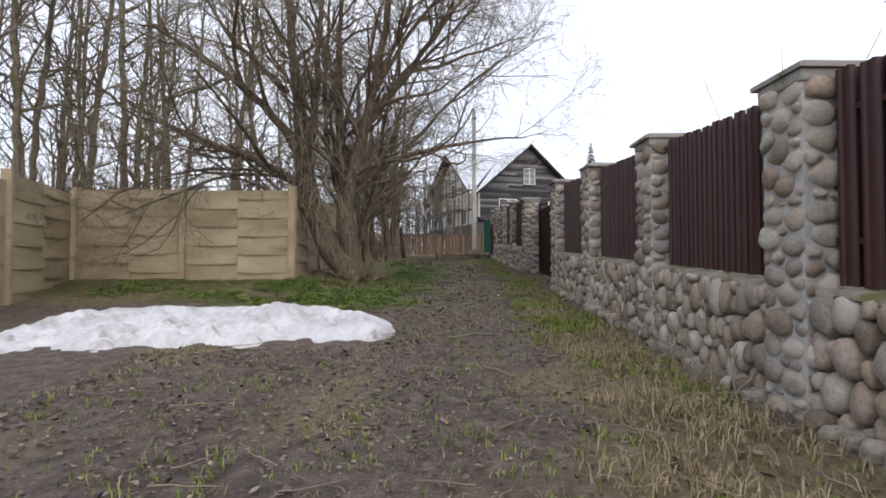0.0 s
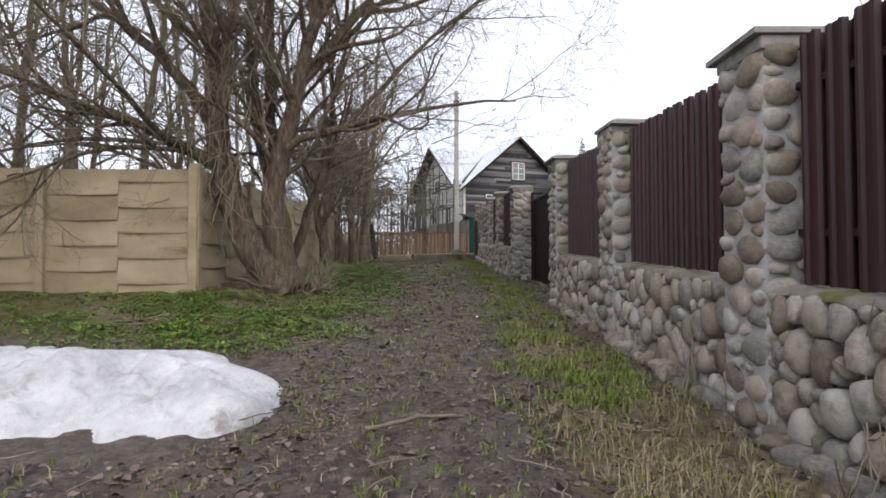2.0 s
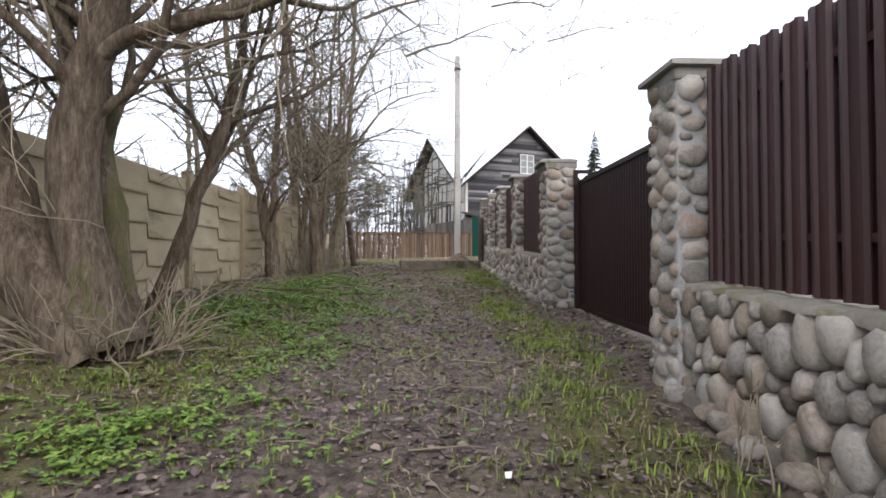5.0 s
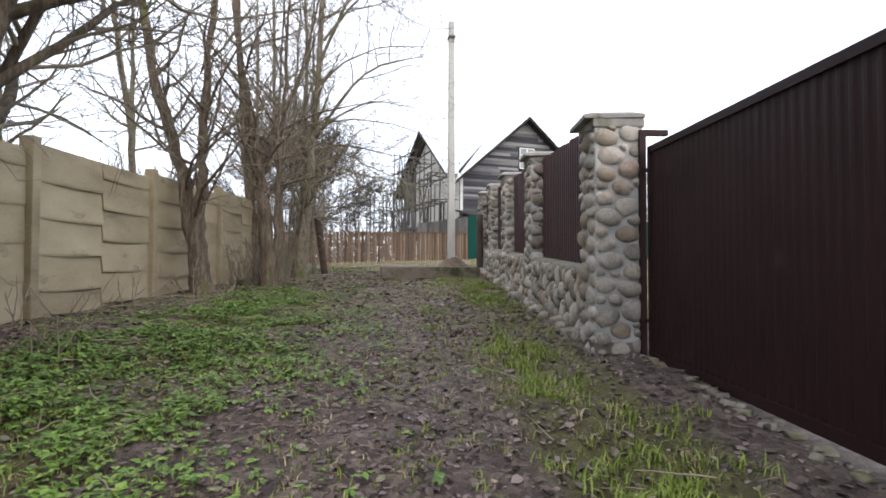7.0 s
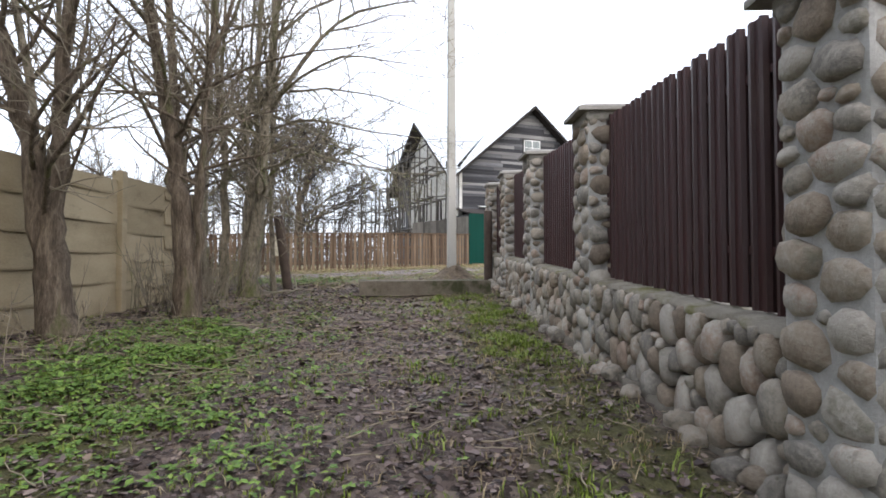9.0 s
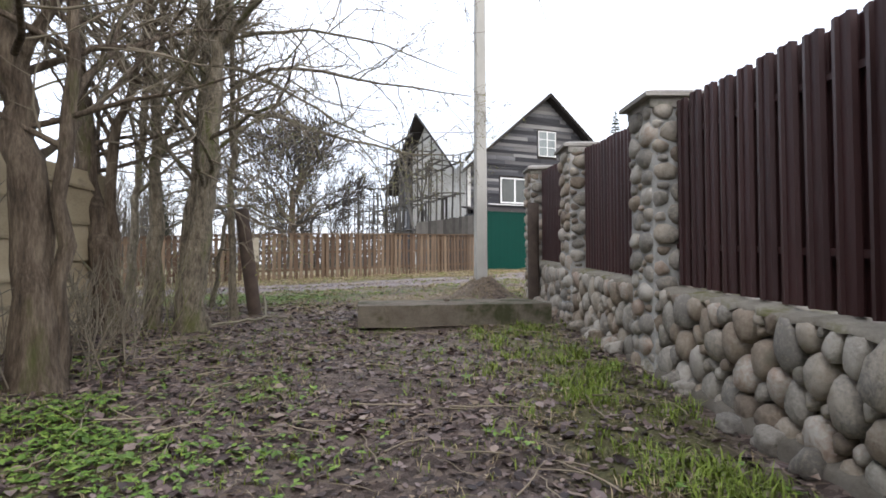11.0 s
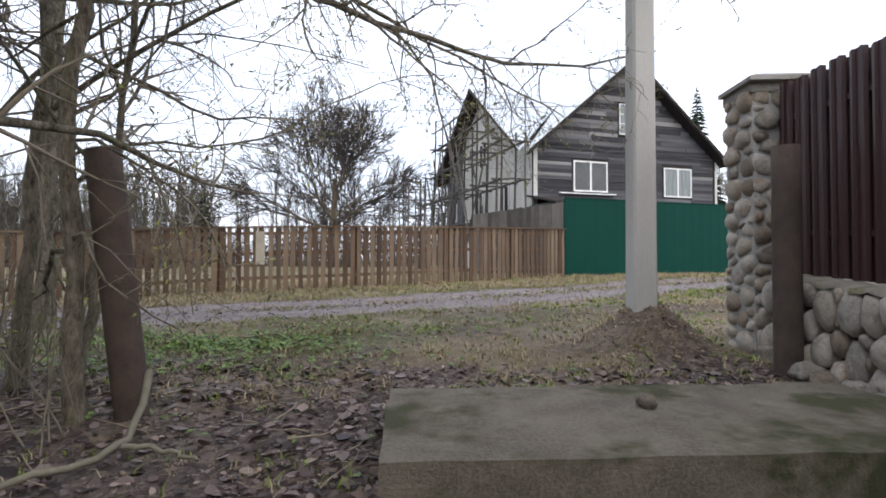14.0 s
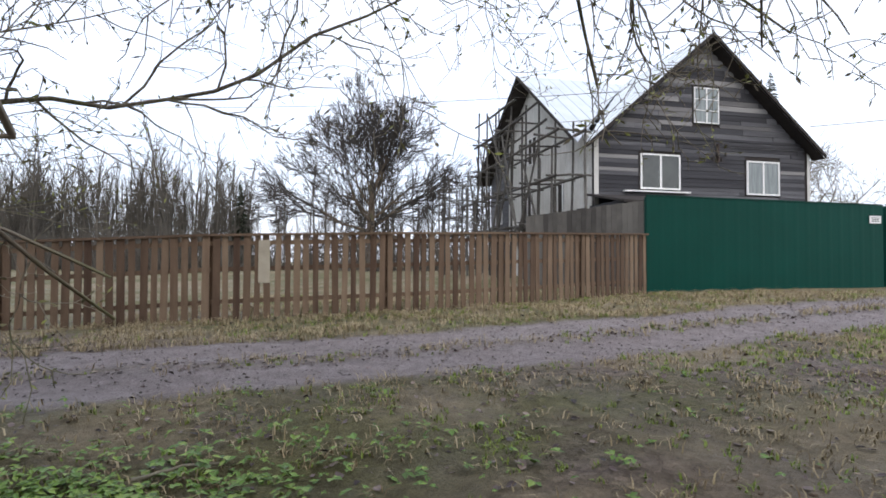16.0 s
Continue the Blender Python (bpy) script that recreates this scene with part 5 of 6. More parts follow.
# the old willow at the fence's corner
wb = (-2.1, 11.95, 0.76)
make_tree("willow", wb, [
    ([(0.15, 0, 0), (-0.45, 0.05, 0.75), (-0.82, 0.08, 1.5), (-1.06, 0.12, 2.3), (-1.2, 0.2, 3.1), (-1.28, 0.3, 4.0), (-1.5, 0.5, 5.6), (-1.8, 0.8, 7.8)], 0.30, 0.07),
    ([(0.1, 0.1, 0), (-0.1, 0.05, 1.1), (-0.12, 0.0, 1.9), (0.05, 0.0, 2.5), (0.25, -0.05, 3.2), (0.5, -0.1, 4.2), (0.8, -0.2, 5.6), (1.1, -0.2, 7.8)], 0.22, 0.05),
    ([(0.2, 0.35, 0), (-0.15, 0.45, 1.4), (-0.35, 0.6, 3.0), (-0.45, 0.8, 5.0), (-0.4, 1.1, 8.4)], 0.15, 0.04),
    ([(0.06, 0.0, 2.45), (0.48, -0.02, 2.75), (1.1, -0.05, 2.8), (1.57, -0.05, 2.96), (2.04, -0.05, 3.05), (2.67, -0.1, 3.2), (3.3, -0.1, 3.32), (4.0, 0.0, 3.3)], 0.085, 0.012),
    ([(-0.45, 1.85, 0.0), (-0.1, 1.9, 1.2), (0.22, 1.95, 2.1), (0.4, 2.1, 2.9), (0.5, 2.3, 4.2), (0.9, 2.5, 6.5)], 0.105, 0.03),
    ([(-1.05, 0.1, 2.2), (-1.4, 0.0, 2.35), (-1.85, -0.1, 2.62), (-2.5, -0.4, 2.95), (-3.4, -0.7, 3.1), (-4.6, -1.0, 3.9)], 0.14, 0.03),
    ([(-1.15, 0.15, 2.9), (-1.8, -0.3, 3.9), (-2.8, -0.6, 4.7), (-4.2, -0.8, 5.6)], 0.12, 0.03),
    ([(0.25, -0.1, 3.3), (1.0, 0.2, 4.6), (1.9, 0.5, 5.8), (2.8, 0.8, 7.2)], 0.10, 0.03),
    ([(-1.06, 0.1, 2.3), (-0.75, -0.4, 3.6), (-0.55, -0.8, 5.4), (-0.3, -1.2, 7.5)], 0.11, 0.03),
    ([(-0.15, 0.45, 1.5), (-0.6, 0.5, 2.9), (-0.75, 0.6, 4.6), (-0.6, 0.6, 7.0)], 0.10, 0.03),
    ([(0.5, -0.2, 4.2), (1.4, -0.5, 5.6), (2.4, -0.6, 6.6), (3.3, -0.6, 7.2)], 0.06, 0.02),
    ([(1.2, 0.3, 4.9), (2.2, 0.7, 5.2), (3.2, 0.9, 5.8), (4.1, 0.9, 6.0)], 0.05, 0.015),
    ([(0.6, -0.2, 4.4), (1.4, -0.3, 6.2), (1.9, -0.3, 8.3)], 0.06, 0.02),
    ([(0.0, 0.5, 3.5), (1.2, 0.9, 5.0), (2.5, 1.1, 6.4), (3.3, 1.2, 7.4)], 0.06, 0.018),
    ([(1.1, -0.05, 2.8), (2.0, 0.1, 3.9), (2.9, 0.2, 4.8), (3.7, 0.2, 5.3)], 0.045, 0.014),
    ([(-1.1, 0.1, 2.35), (-2.2, -0.5, 2.45), (-3.4, -0.75, 2.05), (-4.6, -0.85, 1.5)], 0.05, 0.015),
    ([(-1.6, -0.2, 2.5), (-3.2, -0.75, 2.5), (-4.6, -0.95, 2.0), (-5.4, -1.1, 1.3)], 0.04, 0.012),
    ([(-1.5, 0.2, 4.4), (-2.6, -0.2, 5.4), (-3.6, -0.3, 7.0)], 0.07, 0.02)],
    WILLOW, 5, "old many-stemmed bare willow with shaggy bark and tangled twigs", "tree", leaves=0.22, leaf_size=0.022, flare=1.25)


def hanging_shoots():
    """Dry pale shoots that hang down round the willow's trunk, and a tangle at its foot."""
    r = np.random.RandomState(8)
    L = []
    for k in range(85):
        p = np.array([r.normal(-0.8, 0.4), r.normal(-0.3, 0.2), r.uniform(1.4, 4.0)])
        d = unit(np.array([r.normal(0, 0.5), r.normal(-0.2, 0.4), -0.6]))
        pts = [p]
        for s in range(6):
            d = unit(d + r.normal(0, 0.22, 3) + np.array([0.02, 0, -0.25]))
            pts.append(pts[-1] + d * r.uniform(0.12, 0.3))
        L.append((np.array(pts), np.linspace(r.uniform(0.005, 0.011), 0.003, 7)))
    for k in range(120):
        a = r.uniform(0, 2 * math.pi)
        p = np.array([0.2 + 0.42 * math.cos(a), 0.1 + 0.36 * math.sin(a), 0.05])
        d = unit(np.array([math.cos(a) * 0.5, math.sin(a) * 0.5, r.uniform(0.2, 1.4)]))
        pts = [p]
        for s in range(5):
            d = unit(d + r.normal(0, 0.25, 3))
            pts.append(pts[-1] + d * r.uniform(0.06, 0.2))
        L.append((np.array(pts), np.linspace(0.009, 0.004, 6)))
    ob = place("dry_shoots", quads_me("dry_shoots", *batch_tubes(L, 4)), SHOOT, None, "", pose(*wb))
    tagged(ob, "pale dry shoots hanging round the willow trunk", "shoots", kind="stuff")


SHOOT = surf("dry_shoot", [(0.3, (0.17, 0.14, 0.10)), (0.7, (0.32, 0.27, 0.20))], scale=3, bump=0.0, rough=0.9, random_mix=0.3, island=True)
hanging_shoots()


def thin_tree(x, y, seed, stems, label, leaves=0.0, group="trees along the concrete fence", cfg=ALDER, size=0.03, bark=None):
    return make_tree("alder", (x, y, gzf(x, y) - 0.08), stems, cfg, seed, label, "tree", group, leaves, size, bark=bark or GREYBARK, sides=8, flare=1.35)


LABEL_A = "slender bare alder with mossy grey-brown bark"
thin_tree(-2.72, 19.3, 21, [([(0, 0, 0), (-0.12, 0.02, 0.6), (-0.24, 0.05, 1.25), (-0.45, 0.1, 2.1), (-0.7, 0.1, 2.9), (-1.13, 0.2, 4.2), (-1.6, 0.4, 8.2)], 0.165, 0.05), ([(-0.16, 0, 0.75), (-0.09, 0.0, 1.7), (-0.07, 0.05, 2.5), (-0.03, 0.1, 3.9), (0.2, 0.2, 8.0)], 0.115, 0.035)], "forked alder trunk with split dark bark", bark=BARK)
thin_tree(-2.15, 20.8, 22, [([(0, 0, 0), (-0.06, 0, 0.9), (-0.14, 0, 1.7), (-0.24, 0, 2.5), (-0.4, 0, 3.4), (-0.68, 0.1, 4.8), (-1.0, 0.2, 8.0)], 0.15, 0.045), ([(0.06, 0.05, 0), (0.13, 0.05, 1.3), (0.2, 0.05, 2.9), (0.25, 0.1, 4.4), (0.4, 0.2, 7.0)], 0.062, 0.02), ([(-0.2, 0, 2.2), (0.3, -0.1, 3.2), (0.7, -0.2, 4.4), (1.1, -0.3, 6.0)], 0.045, 0.012)], LABEL_A, bark=BARK)
thin_tree(-2.73, 23.5, 23, [([(0, 0, 0), (0.03, 0, 1.3), (0.05, 0, 2.3), (-0.06, 0, 3.1), (-0.14, 0, 3.9), (-0.2, 0.1, 7.4)], 0.085, 0.03), ([(0.05, 0, 2.2), (0.28, 0, 2.6), (0.45, 0, 3.25), (0.55, 0, 4.2), (0.8, 0.1, 7.0)], 0.07, 0.02)], LABEL_A)
thin_tree(-2.15, 23.2, 24, [([(0, 0, 0), (0.05, 0, 1.0), (0.17, 0, 1.86), (0.26, 0, 3.0), (0.33, 0.05, 3.8), (0.6, 0.2, 9.0)], 0.145, 0.05), ([(-0.15, 0.1, 0), (-0.06, 0.15, 1.6), (0.04, 0.2, 2.75), (0.08, 0.2, 3.8), (0.0, 0.3, 8.0)], 0.085, 0.03), ([(0.3, 0.1, 3.4), (1.1, 0.0, 4.6), (2.0, 0.0, 5.3), (2.9, 0.0, 5.4)], 0.045, 0.012), ([(0.4, 0.1, 5.2), (1.2, -0.3, 6.8), (2.1, -0.4, 8.0)], 0.045, 0.012), ([(0.3, 0.1, 3.4), (1.0, -0.5, 4.0), (2.0, -0.9, 4.1), (2.8, -1.2, 3.8)], 0.03, 0.008), ([(0.3, 0.1, 4.6), (1.1, 0.3, 5.5), (2.0, 0.5, 5.9), (2.9, 0.6, 5.9)], 0.03, 0.008), ([(0.5, 0.1, 5.8), (1.4, 0.1, 7.0), (2.5, 0.1, 7.5), (3.3, 0.0, 7.4)], 0.035, 0.009)], "leaning grey-green alder trunk at the path's edge", 0.05)
thin_tree(-3.02, 23.2, 25, [([(0, 0, 0), (-0.13, 0, 0.95), (-0.3, 0, 1.85), (-0.38, 0, 2.75), (-0.52, 0, 3.7), (-0.8, 0.2, 8.5)], 0.16, 0.05), ([(0.02, 0.05, 0), (-0.08, 0.05, 1.5), (-0.05, 0.05, 2.4), (0.23, 0.1, 3.2), (0.3, 0.1, 4.2), (0.4, 0.2, 7.0)], 0.075, 0.02)], "stout mossy alder trunk at the fence's end", bark=BARK)
thin_tree(-2.9, 24.9, 27, [([(0, 0, 0), (0.1, 0.1, 2.0), (0.1, 0.2, 5.0), (0.3, 0.2, 8.5)], 0.05, 0.02), ([(0.2, 0.3, 0), (0.5, 0.4, 2.2), (0.7, 0.6, 6.5)], 0.035, 0.014)], LABEL_A)
thin_tree(-4.3, 25.9, 26, [([(0, 0, 0), (0.1, 0, 2.0), (0.2, 0.2, 4.5), (0.1, 0.4, 8.0)], 0.07, 0.03)], LABEL_A)

# boughs of the path-side trees that hang over the path's end, with fresh leaves
BOUGH = dict(levels=3, density=(3.4, 5.2, 6.0), start=(0.18, 0.12, 0.1), angle=(30, 75), rise=(-0.15, -0.1, -0.05), length=(1.35, 0.62, 0.26), radius=(0.014, 0.007, 0.004),
             thin=0.0026, points=(8, 6, 3), wobble=0.26, bend=(-0.35, -0.1, 0.25))


def bough_tree(x, y, seed, trunk, boughs, label, leaves):
    return make_tree("alder", (x, y, gzf(x, y) - 0.08), trunk + boughs, BOUGH, seed, label, "tree", "trees along the concrete fence", leaves, 0.033, bark=GREYBARK, twig=PALETWIG, sides=7, flare=1.3)


bough_tree(-2.05, 24.35, 31, [([(0, 0, 0), (-0.05, 0, 1.6), (-0.1, 0.1, 3.4), (-0.1, 0.2, 6.5)], 0.05, 0.025)],
           [([(-0.1, 0.1, 3.0), (0.5, 0.6, 2.95), (1.3, 1.3, 2.85), (2.2, 1.9, 2.75), (3.0, 2.2, 2.75), (3.9, 2.3, 2.95)], 0.035, 0.006),
            ([(-0.1, 0.1, 3.3), (0.6, -0.5, 3.4), (1.5, -0.9, 3.1), (2.4, -1.0, 2.9), (3.2, -0.8, 2.9)], 0.03, 0.006),
            ([(-0.1, 0.1, 3.6), (0.6, 1.2, 3.5), (1.3, 2.1, 3.2), (2.4, 2.6, 2.8), (3.2, 2.9, 2.45)], 0.03, 0.005),
            ([(-0.1, 0.15, 4.0), (0.9, 0.3, 4.3), (2.0, 0.8, 4.2), (3.2, 1.2, 3.9)], 0.03, 0.006)],
           "alder with low boughs drooping over the path, breaking into leaf", 3.6)
bough_tree(-4.6, 27.2, 32, [([(0, 0, 0), (0.0, 0, 1.8), (0.1, 0.1, 4.5), (0.1, 0.2, 7.5)], 0.10, 0.03)],
           [([(0.05, 0, 1.9), (0.8, 0.1, 2.2), (1.6, 0.3, 2.1), (2.3, 0.4, 2.2), (2.9, 0.5, 2.6), (3.6, 0.6, 3.0), (4.4, 0.5, 3.0)], 0.02, 0.005),
            ([(0.05, 0, 2.6), (0.9, -0.4, 3.0), (1.9, -0.8, 3.0), (2.9, -1.0, 2.8), (3.8, -1.1, 2.5)], 0.014, 0.004),
            ([(0.05, 0, 1.2), (0.6, -0.3, 1.5), (1.3, -0.7, 1.4), (2.0, -1.0, 1.25), (2.6, -1.2, 1.05)], 0.011, 0.003)],
           "alder beside the lane with a long crooked bough", 3.2)

# the wood behind the concrete fence: a few kinds of tree, set out again and again
protos = []
rw = np.random.RandomState(55)
for k in range(4):
    H = rw.uniform(10, 13.5)
    lean = rw.uniform(-0.8, 0.8, 2)
    st = [([(0, 0, 0), (lean[0] * 0.3, lean[1] * 0.3, H * 0.3), (lean[0], lean[1], H * 0.65), (lean[0] * 1.3, lean[1] * 1.3, H)], 0.105, 0.025)]
    if k % 2:
        st.append(([(0.1, 0, 0), (0.5, 0.2, H * 0.3), (0.9, 0.5, H * 0.8)], 0.08, 0.02))
    protos.append((st, 70 + k))
WOOD = dict(ALDER, density=(1.5, 2.3, 2.4), length=(2.6, 1.3, 0.7), thin=0.0075, radius=(0.045, 0.018, 0.010))
spots = [(-6.0, 14.6), (-8.0, 13.2), (-6.2, 18.2), (-8.4, 16.2), (-9.9, 17.8), (-7.9, 21.4), (-10.8, 13.6), (-12.4, 16.8), (-11.2, 20.6), (-8.8, 22.8), (-6.6, 24.6), (-14.8, 14.6),
         (-15.5, 19.5), (-12.6, 23.6), (-9.4, 11.6), (-12.2, 10.6), (-10.4, 8.2), (-13.8, 7.2), (-8.4, 27.4), (-9.2, 13.4), (-10.6, 15.2), (-11.8, 12.6), (-9.9, 10.9), (-13.0, 14.6), (-8.9, 15.0)]
first = []
for k, (x, y) in enumerate(spots):
    m = pose(x, y, gzf(x, y) - 0.1, 0, 0, rw.uniform(0, 360))
    if k < 4:
        st, sd = protos[k]
        first.append(make_tree("bare_tree", (x, y, gzf(x, y) - 0.1), st, WOOD, sd, "tall bare grey-brown tree in the wood behind the fence", "tree", "wood behind the fence", 0.5, 0.032, bark=GREYBARK, sides=7))
    else:
        copy_thing(first[k % 4], m)

# the broad bare tree beyond the board fence
def domed_oak(base, seed):
    """A solitary tree: limbs fork again and again outwards, up to a domed outline."""
    r = np.random.RandomState(seed)
    th = empty("oak", base, "broad solitary bare tree with a domed crown", "tree")
    heart, span = np.array([0, 0, 8.6]), np.array([13.0, 13.0, 11.2])
    lines = {0: [], 1: [], 2: [], 3: []}

    def grow(p, d, rad, length, lev):
        n = 5 if lev < 3 else 3
        pts = [p]
        for k in range(n - 1):
            d = unit(d + r.normal(0, 0.07, 3) + 0.05 * unit((pts[-1] - np.array([0, 0, 4.0])) + 1e-6))
            pts.append(pts[-1] + d * length / (n - 1))
        end = pts[-1]
        lines[min(lev // 2, 3)].append((np.array(pts), np.linspace(rad, rad * 0.72, n)))
        if np.linalg.norm((end - heart) / span) > 1.0 or lev > 6 or end[2] < 1.2:
            return
        for k in range(2 if r.rand() < 0.8 else 3):
            e = unit(d + r.normal(0, 0.3, 3))
            grow(end, e, max(rad * r.uniform(0.6, 0.74), 0.026), length * r.uniform(0.72, 0.92), lev + 1)
        if r.rand() < 0.6:
            grow(pts[n // 2], unit(d + r.normal(0, 0.5, 3)), max(rad * 0.45, 0.026), length * 0.7, lev + 2)
    P = np.array([(0, 0, 0), (0.05, 0, 2.0), (0.0, 0.05, 4.5), (0.1, 0, 7.0), (0.05, 0, 9.5)])
    trunk = (P, np.array([0.62, 0.5, 0.42, 0.32, 0.2]))
    for k in range(17):
        el = radians(3 + 74 * (k / 16.0) ** 1.35)
        a = k * 2.4 + r.uniform(-0.2, 0.2)
        grow(np.array([0, 0, 2.7 + 5.2 * k / 16]), np.array([math.cos(a) * math.cos(el), math.sin(a) * math.cos(el), math.sin(el)]), 0.2 - 0.005 * k, 3.2 - 0.045 * k, 0)
    place("trunk", quads_me("trunk", *batch_tubes([trunk], 10)), BARK, th)
    place("branchwork", quads_me("branchwork", *batch_tubes(lines[0], 5)), BARK, th)
    place("crown", quads_me("crown", *batch_tubes(lines[1] + lines[2] + lines[3], 3)), OAKTWIG, th)
    for ob in th.children[1:]:
        tagged(ob, kind="stuff")


OAKTWIG = surf("oak_twig", [(0.3, (0.04, 0.035, 0.032)), (0.7, (0.085, 0.077, 0.07))], scale=0.6, fine=6, bump=0.0, rough=0.95)
domed_oak((-14.2, 77.5, 1.6), 19)


def woods(name, spots, seed, tall, label, twig):
    """Far woods as one thing that nobody could count."""
    r = np.random.RandomState(seed)
    cfg = dict(levels=2, density=(1.8, 1.8), start=(0.15, 0.1), angle=(25, 60), rise=(0.3, 0.2), length=(2.8, 1.5), radius=(0.05, 0.03), thin=0.024, points=(4, 3), wobble=0.14, bend=(0.4, 0.2))
    kinds = []
    for k in range(5):
        out = {0: []}
        H = tall * r.uniform(0.75, 1.1)
        P = smooth_line([(0, 0, 0), (r.normal(0, 0.3), 0, H * 0.5), (r.normal(0, 0.6), 0, H)], 7, r, 0.05)
        R = np.linspace(0.16, 0.04, 7)
        out[0].append((P, R))
        sprout(out, P, R, 0, r, cfg)
        vs, fs = batch_tubes(out[0] + out.get(1, []) + out.get(2, []), 3)
        n = np.cumsum([0] + [len(v) for v in vs])
        kinds.append((np.concatenate(vs), np.concatenate([f + o for f, o in zip(fs, n)])))
    V, F = [], []
    for x, y in spots:
        v, f = kinds[r.randint(5)]
        a, s = r.uniform(0, 2 * math.pi), r.uniform(0.7, 1.15)
        c, q = math.cos(a), math.sin(a)
        V.append(np.stack([x + s * (c * v[:, 0] - q * v[:, 1]), y + s * (q * v[:, 0] + c * v[:, 1]), gzf(x, y) + s * v[:, 2]], 1))
        F.append(f)
    tagged(place(name, quads_me(name, V, F), twig), label, "woods", kind="stuff")


rf = np.random.RandomState(17)
def thicket(name, spots, seed, label):
    """Low tangled scrub far off."""
    r = np.random.RandomState(seed)
    L = []
    for x, y in spots:
        for k in range(14):
            p = np.array([x + r.normal(0, 0.8), y + r.normal(0, 0.8), gzf(x, y)])
            d = unit(np.array([r.normal(0, 0.35), r.normal(0, 0.35), 1]))
            h = r.uniform(1.2, 4.2)
            L.append((np.array([p, p + d * h * 0.5, p + d * h + r.normal(0, 0.3, 3)]), np.array([0.05, 0.04, 0.02])))
    tagged(place(name, quads_me(name, *batch_tubes(L, 3)), FARTWIG), label, "thicket", kind="stuff")


thicket("far_thicket", [(x, 74 - 0.2 * x + rf.uniform(-6, 8)) for x in np.linspace(-95, 30, 260)], 6, "far grey-brown scrub")
thicket("far_thicket", [(x, 58 - 0.3 * x + rf.uniform(-4, 4)) for x in np.linspace(-60, -24, 110)], 7, "far grey-brown scrub")
woods("far_woods", [(x, 66 - 0.3 * x + rf.uniform(-6, 8)) for x in rf.uniform(-85, -29, 190)], 8, 12.0, "far bare grey-brown woods", FARTWIG)
woods("far_woods", [(x, 92 - 0.25 * x + rf.uniform(-10, 14)) for x in rf.uniform(-110, 0, 160)], 3, 15, "far bare grey-brown woods", FARTWIG)
woods("far_woods", [(x, 135 + rf.uniform(-10, 14)) for x in rf.uniform(-25, 110, 40)], 4, 12, "far bare grey-brown woods", FARTWIG)
near_wood = [(rf.uniform(-60, -16), rf.uniform(16, 62)) for _ in range(110)]
woods("far_woods", [(a, b) for a, b in near_wood if b - 22 < -0.78 * a - 2.0], 5, 11, "bare grey-brown woods beyond the fence", FARTWIG)
make_tree("round_tree", (29, 80, 1.6), [([(0, 0, 0), (0, 0, 3.0), (0.2, 0, 10.5)], 0.3, 0.06), ([(0, 0, 2.6), (-2, 0, 5.5), (-3, 0, 8.5)], 0.16, 0.04), ([(0, 0, 2.8), (2, 0, 5.5), (3, 0, 8.5)], 0.16, 0.04)], OAK, 95, "bare round tree behind the house", "tree", sides=5)
ev = surf("spruce", [(0.3, (0.012, 0.02, 0.012)), (0.7, (0.04, 0.055, 0.03))], scale=2, bump=0, rough=0.9)


def spruce(x, y, h, seed):
    r = np.random.RandomState(seed)
    th = empty("spruce", (x, y, gzf(x, y)), "dark green spruce beyond the house", "tree", "spruces")
    v, f = tube_vf([(0, 0, 0), (0, 0, h * 0.5), (0, 0, h)], [0.18, 0.1, 0.01], 6)
    place("trunk", quads_me("trunk", [v], [f]), BARK, th)
    L = []
    for k in range(420):
        t = r.uniform(0.08, 1)
        a = r.uniform(0, 2 * math.pi)
        R = (1 - t) * h * 0.22 + 0.15
        p = np.array([0, 0, h * t])
        q = p + np.array([math.cos(a) * R, math.sin(a) * R, -0.25 * R])
        L.append((np.array([p, (p + q) / 2 + [0, 0, 0.05], q]), np.array([0.16, 0.2, 0.03]) * (1.15 - t)))
    place("crown", quads_me("crown", *batch_tubes(L, 4)), ev, th)
    tagged(th.children[-1], kind="stuff")


spruce(17.5, 62, 13.5, 1)
spruce(-33, 86, 11, 2)

# ---- shoots of shrubs behind the stone wall, and brushwood by the path ----


def brush(name, spots, seed, h, label, mat, lean=0.2, per=7):
    r = np.random.RandomState(seed)
    L = []
    for x, y in spots:
        for k in range(per):
            p = np.array([x + r.normal(0, 0.12), y + r.normal(0, 0.12), gzf(x, y) - 0.03])
            d = unit(np.array([r.normal(0, lean), r.normal(0, lean), 1.0]))
            L0, n = h * r.uniform(0.45, 1.1), 7
            pts = [p]
            for s in range(n - 1):
                d = unit(d + r.normal(0, 0.10, 3) + np.array([0, 0, 0.08]))
                pts.append(pts[-1] + d * L0 / (n - 1))
            P = np.array(pts)
            L.append((P, np.linspace(0.007, 0.003, n)))
            for j in range(r.randint(2, 6)):
                i = r.randint(2, n - 1)
                e = unit(d + r.normal(0, 0.6, 3))
                L.append((np.array([P[i], P[i] + e * 0.18 * L0 * 0.5, P[i] + e * 0.22 * L0 + [0, 0, 0.05]]), np.array([0.005, 0.004, 0.003])))
    tagged(place(name, quads_me(name, *batch_tubes(L, 4)), mat), label, "brushwood", kind="stuff")


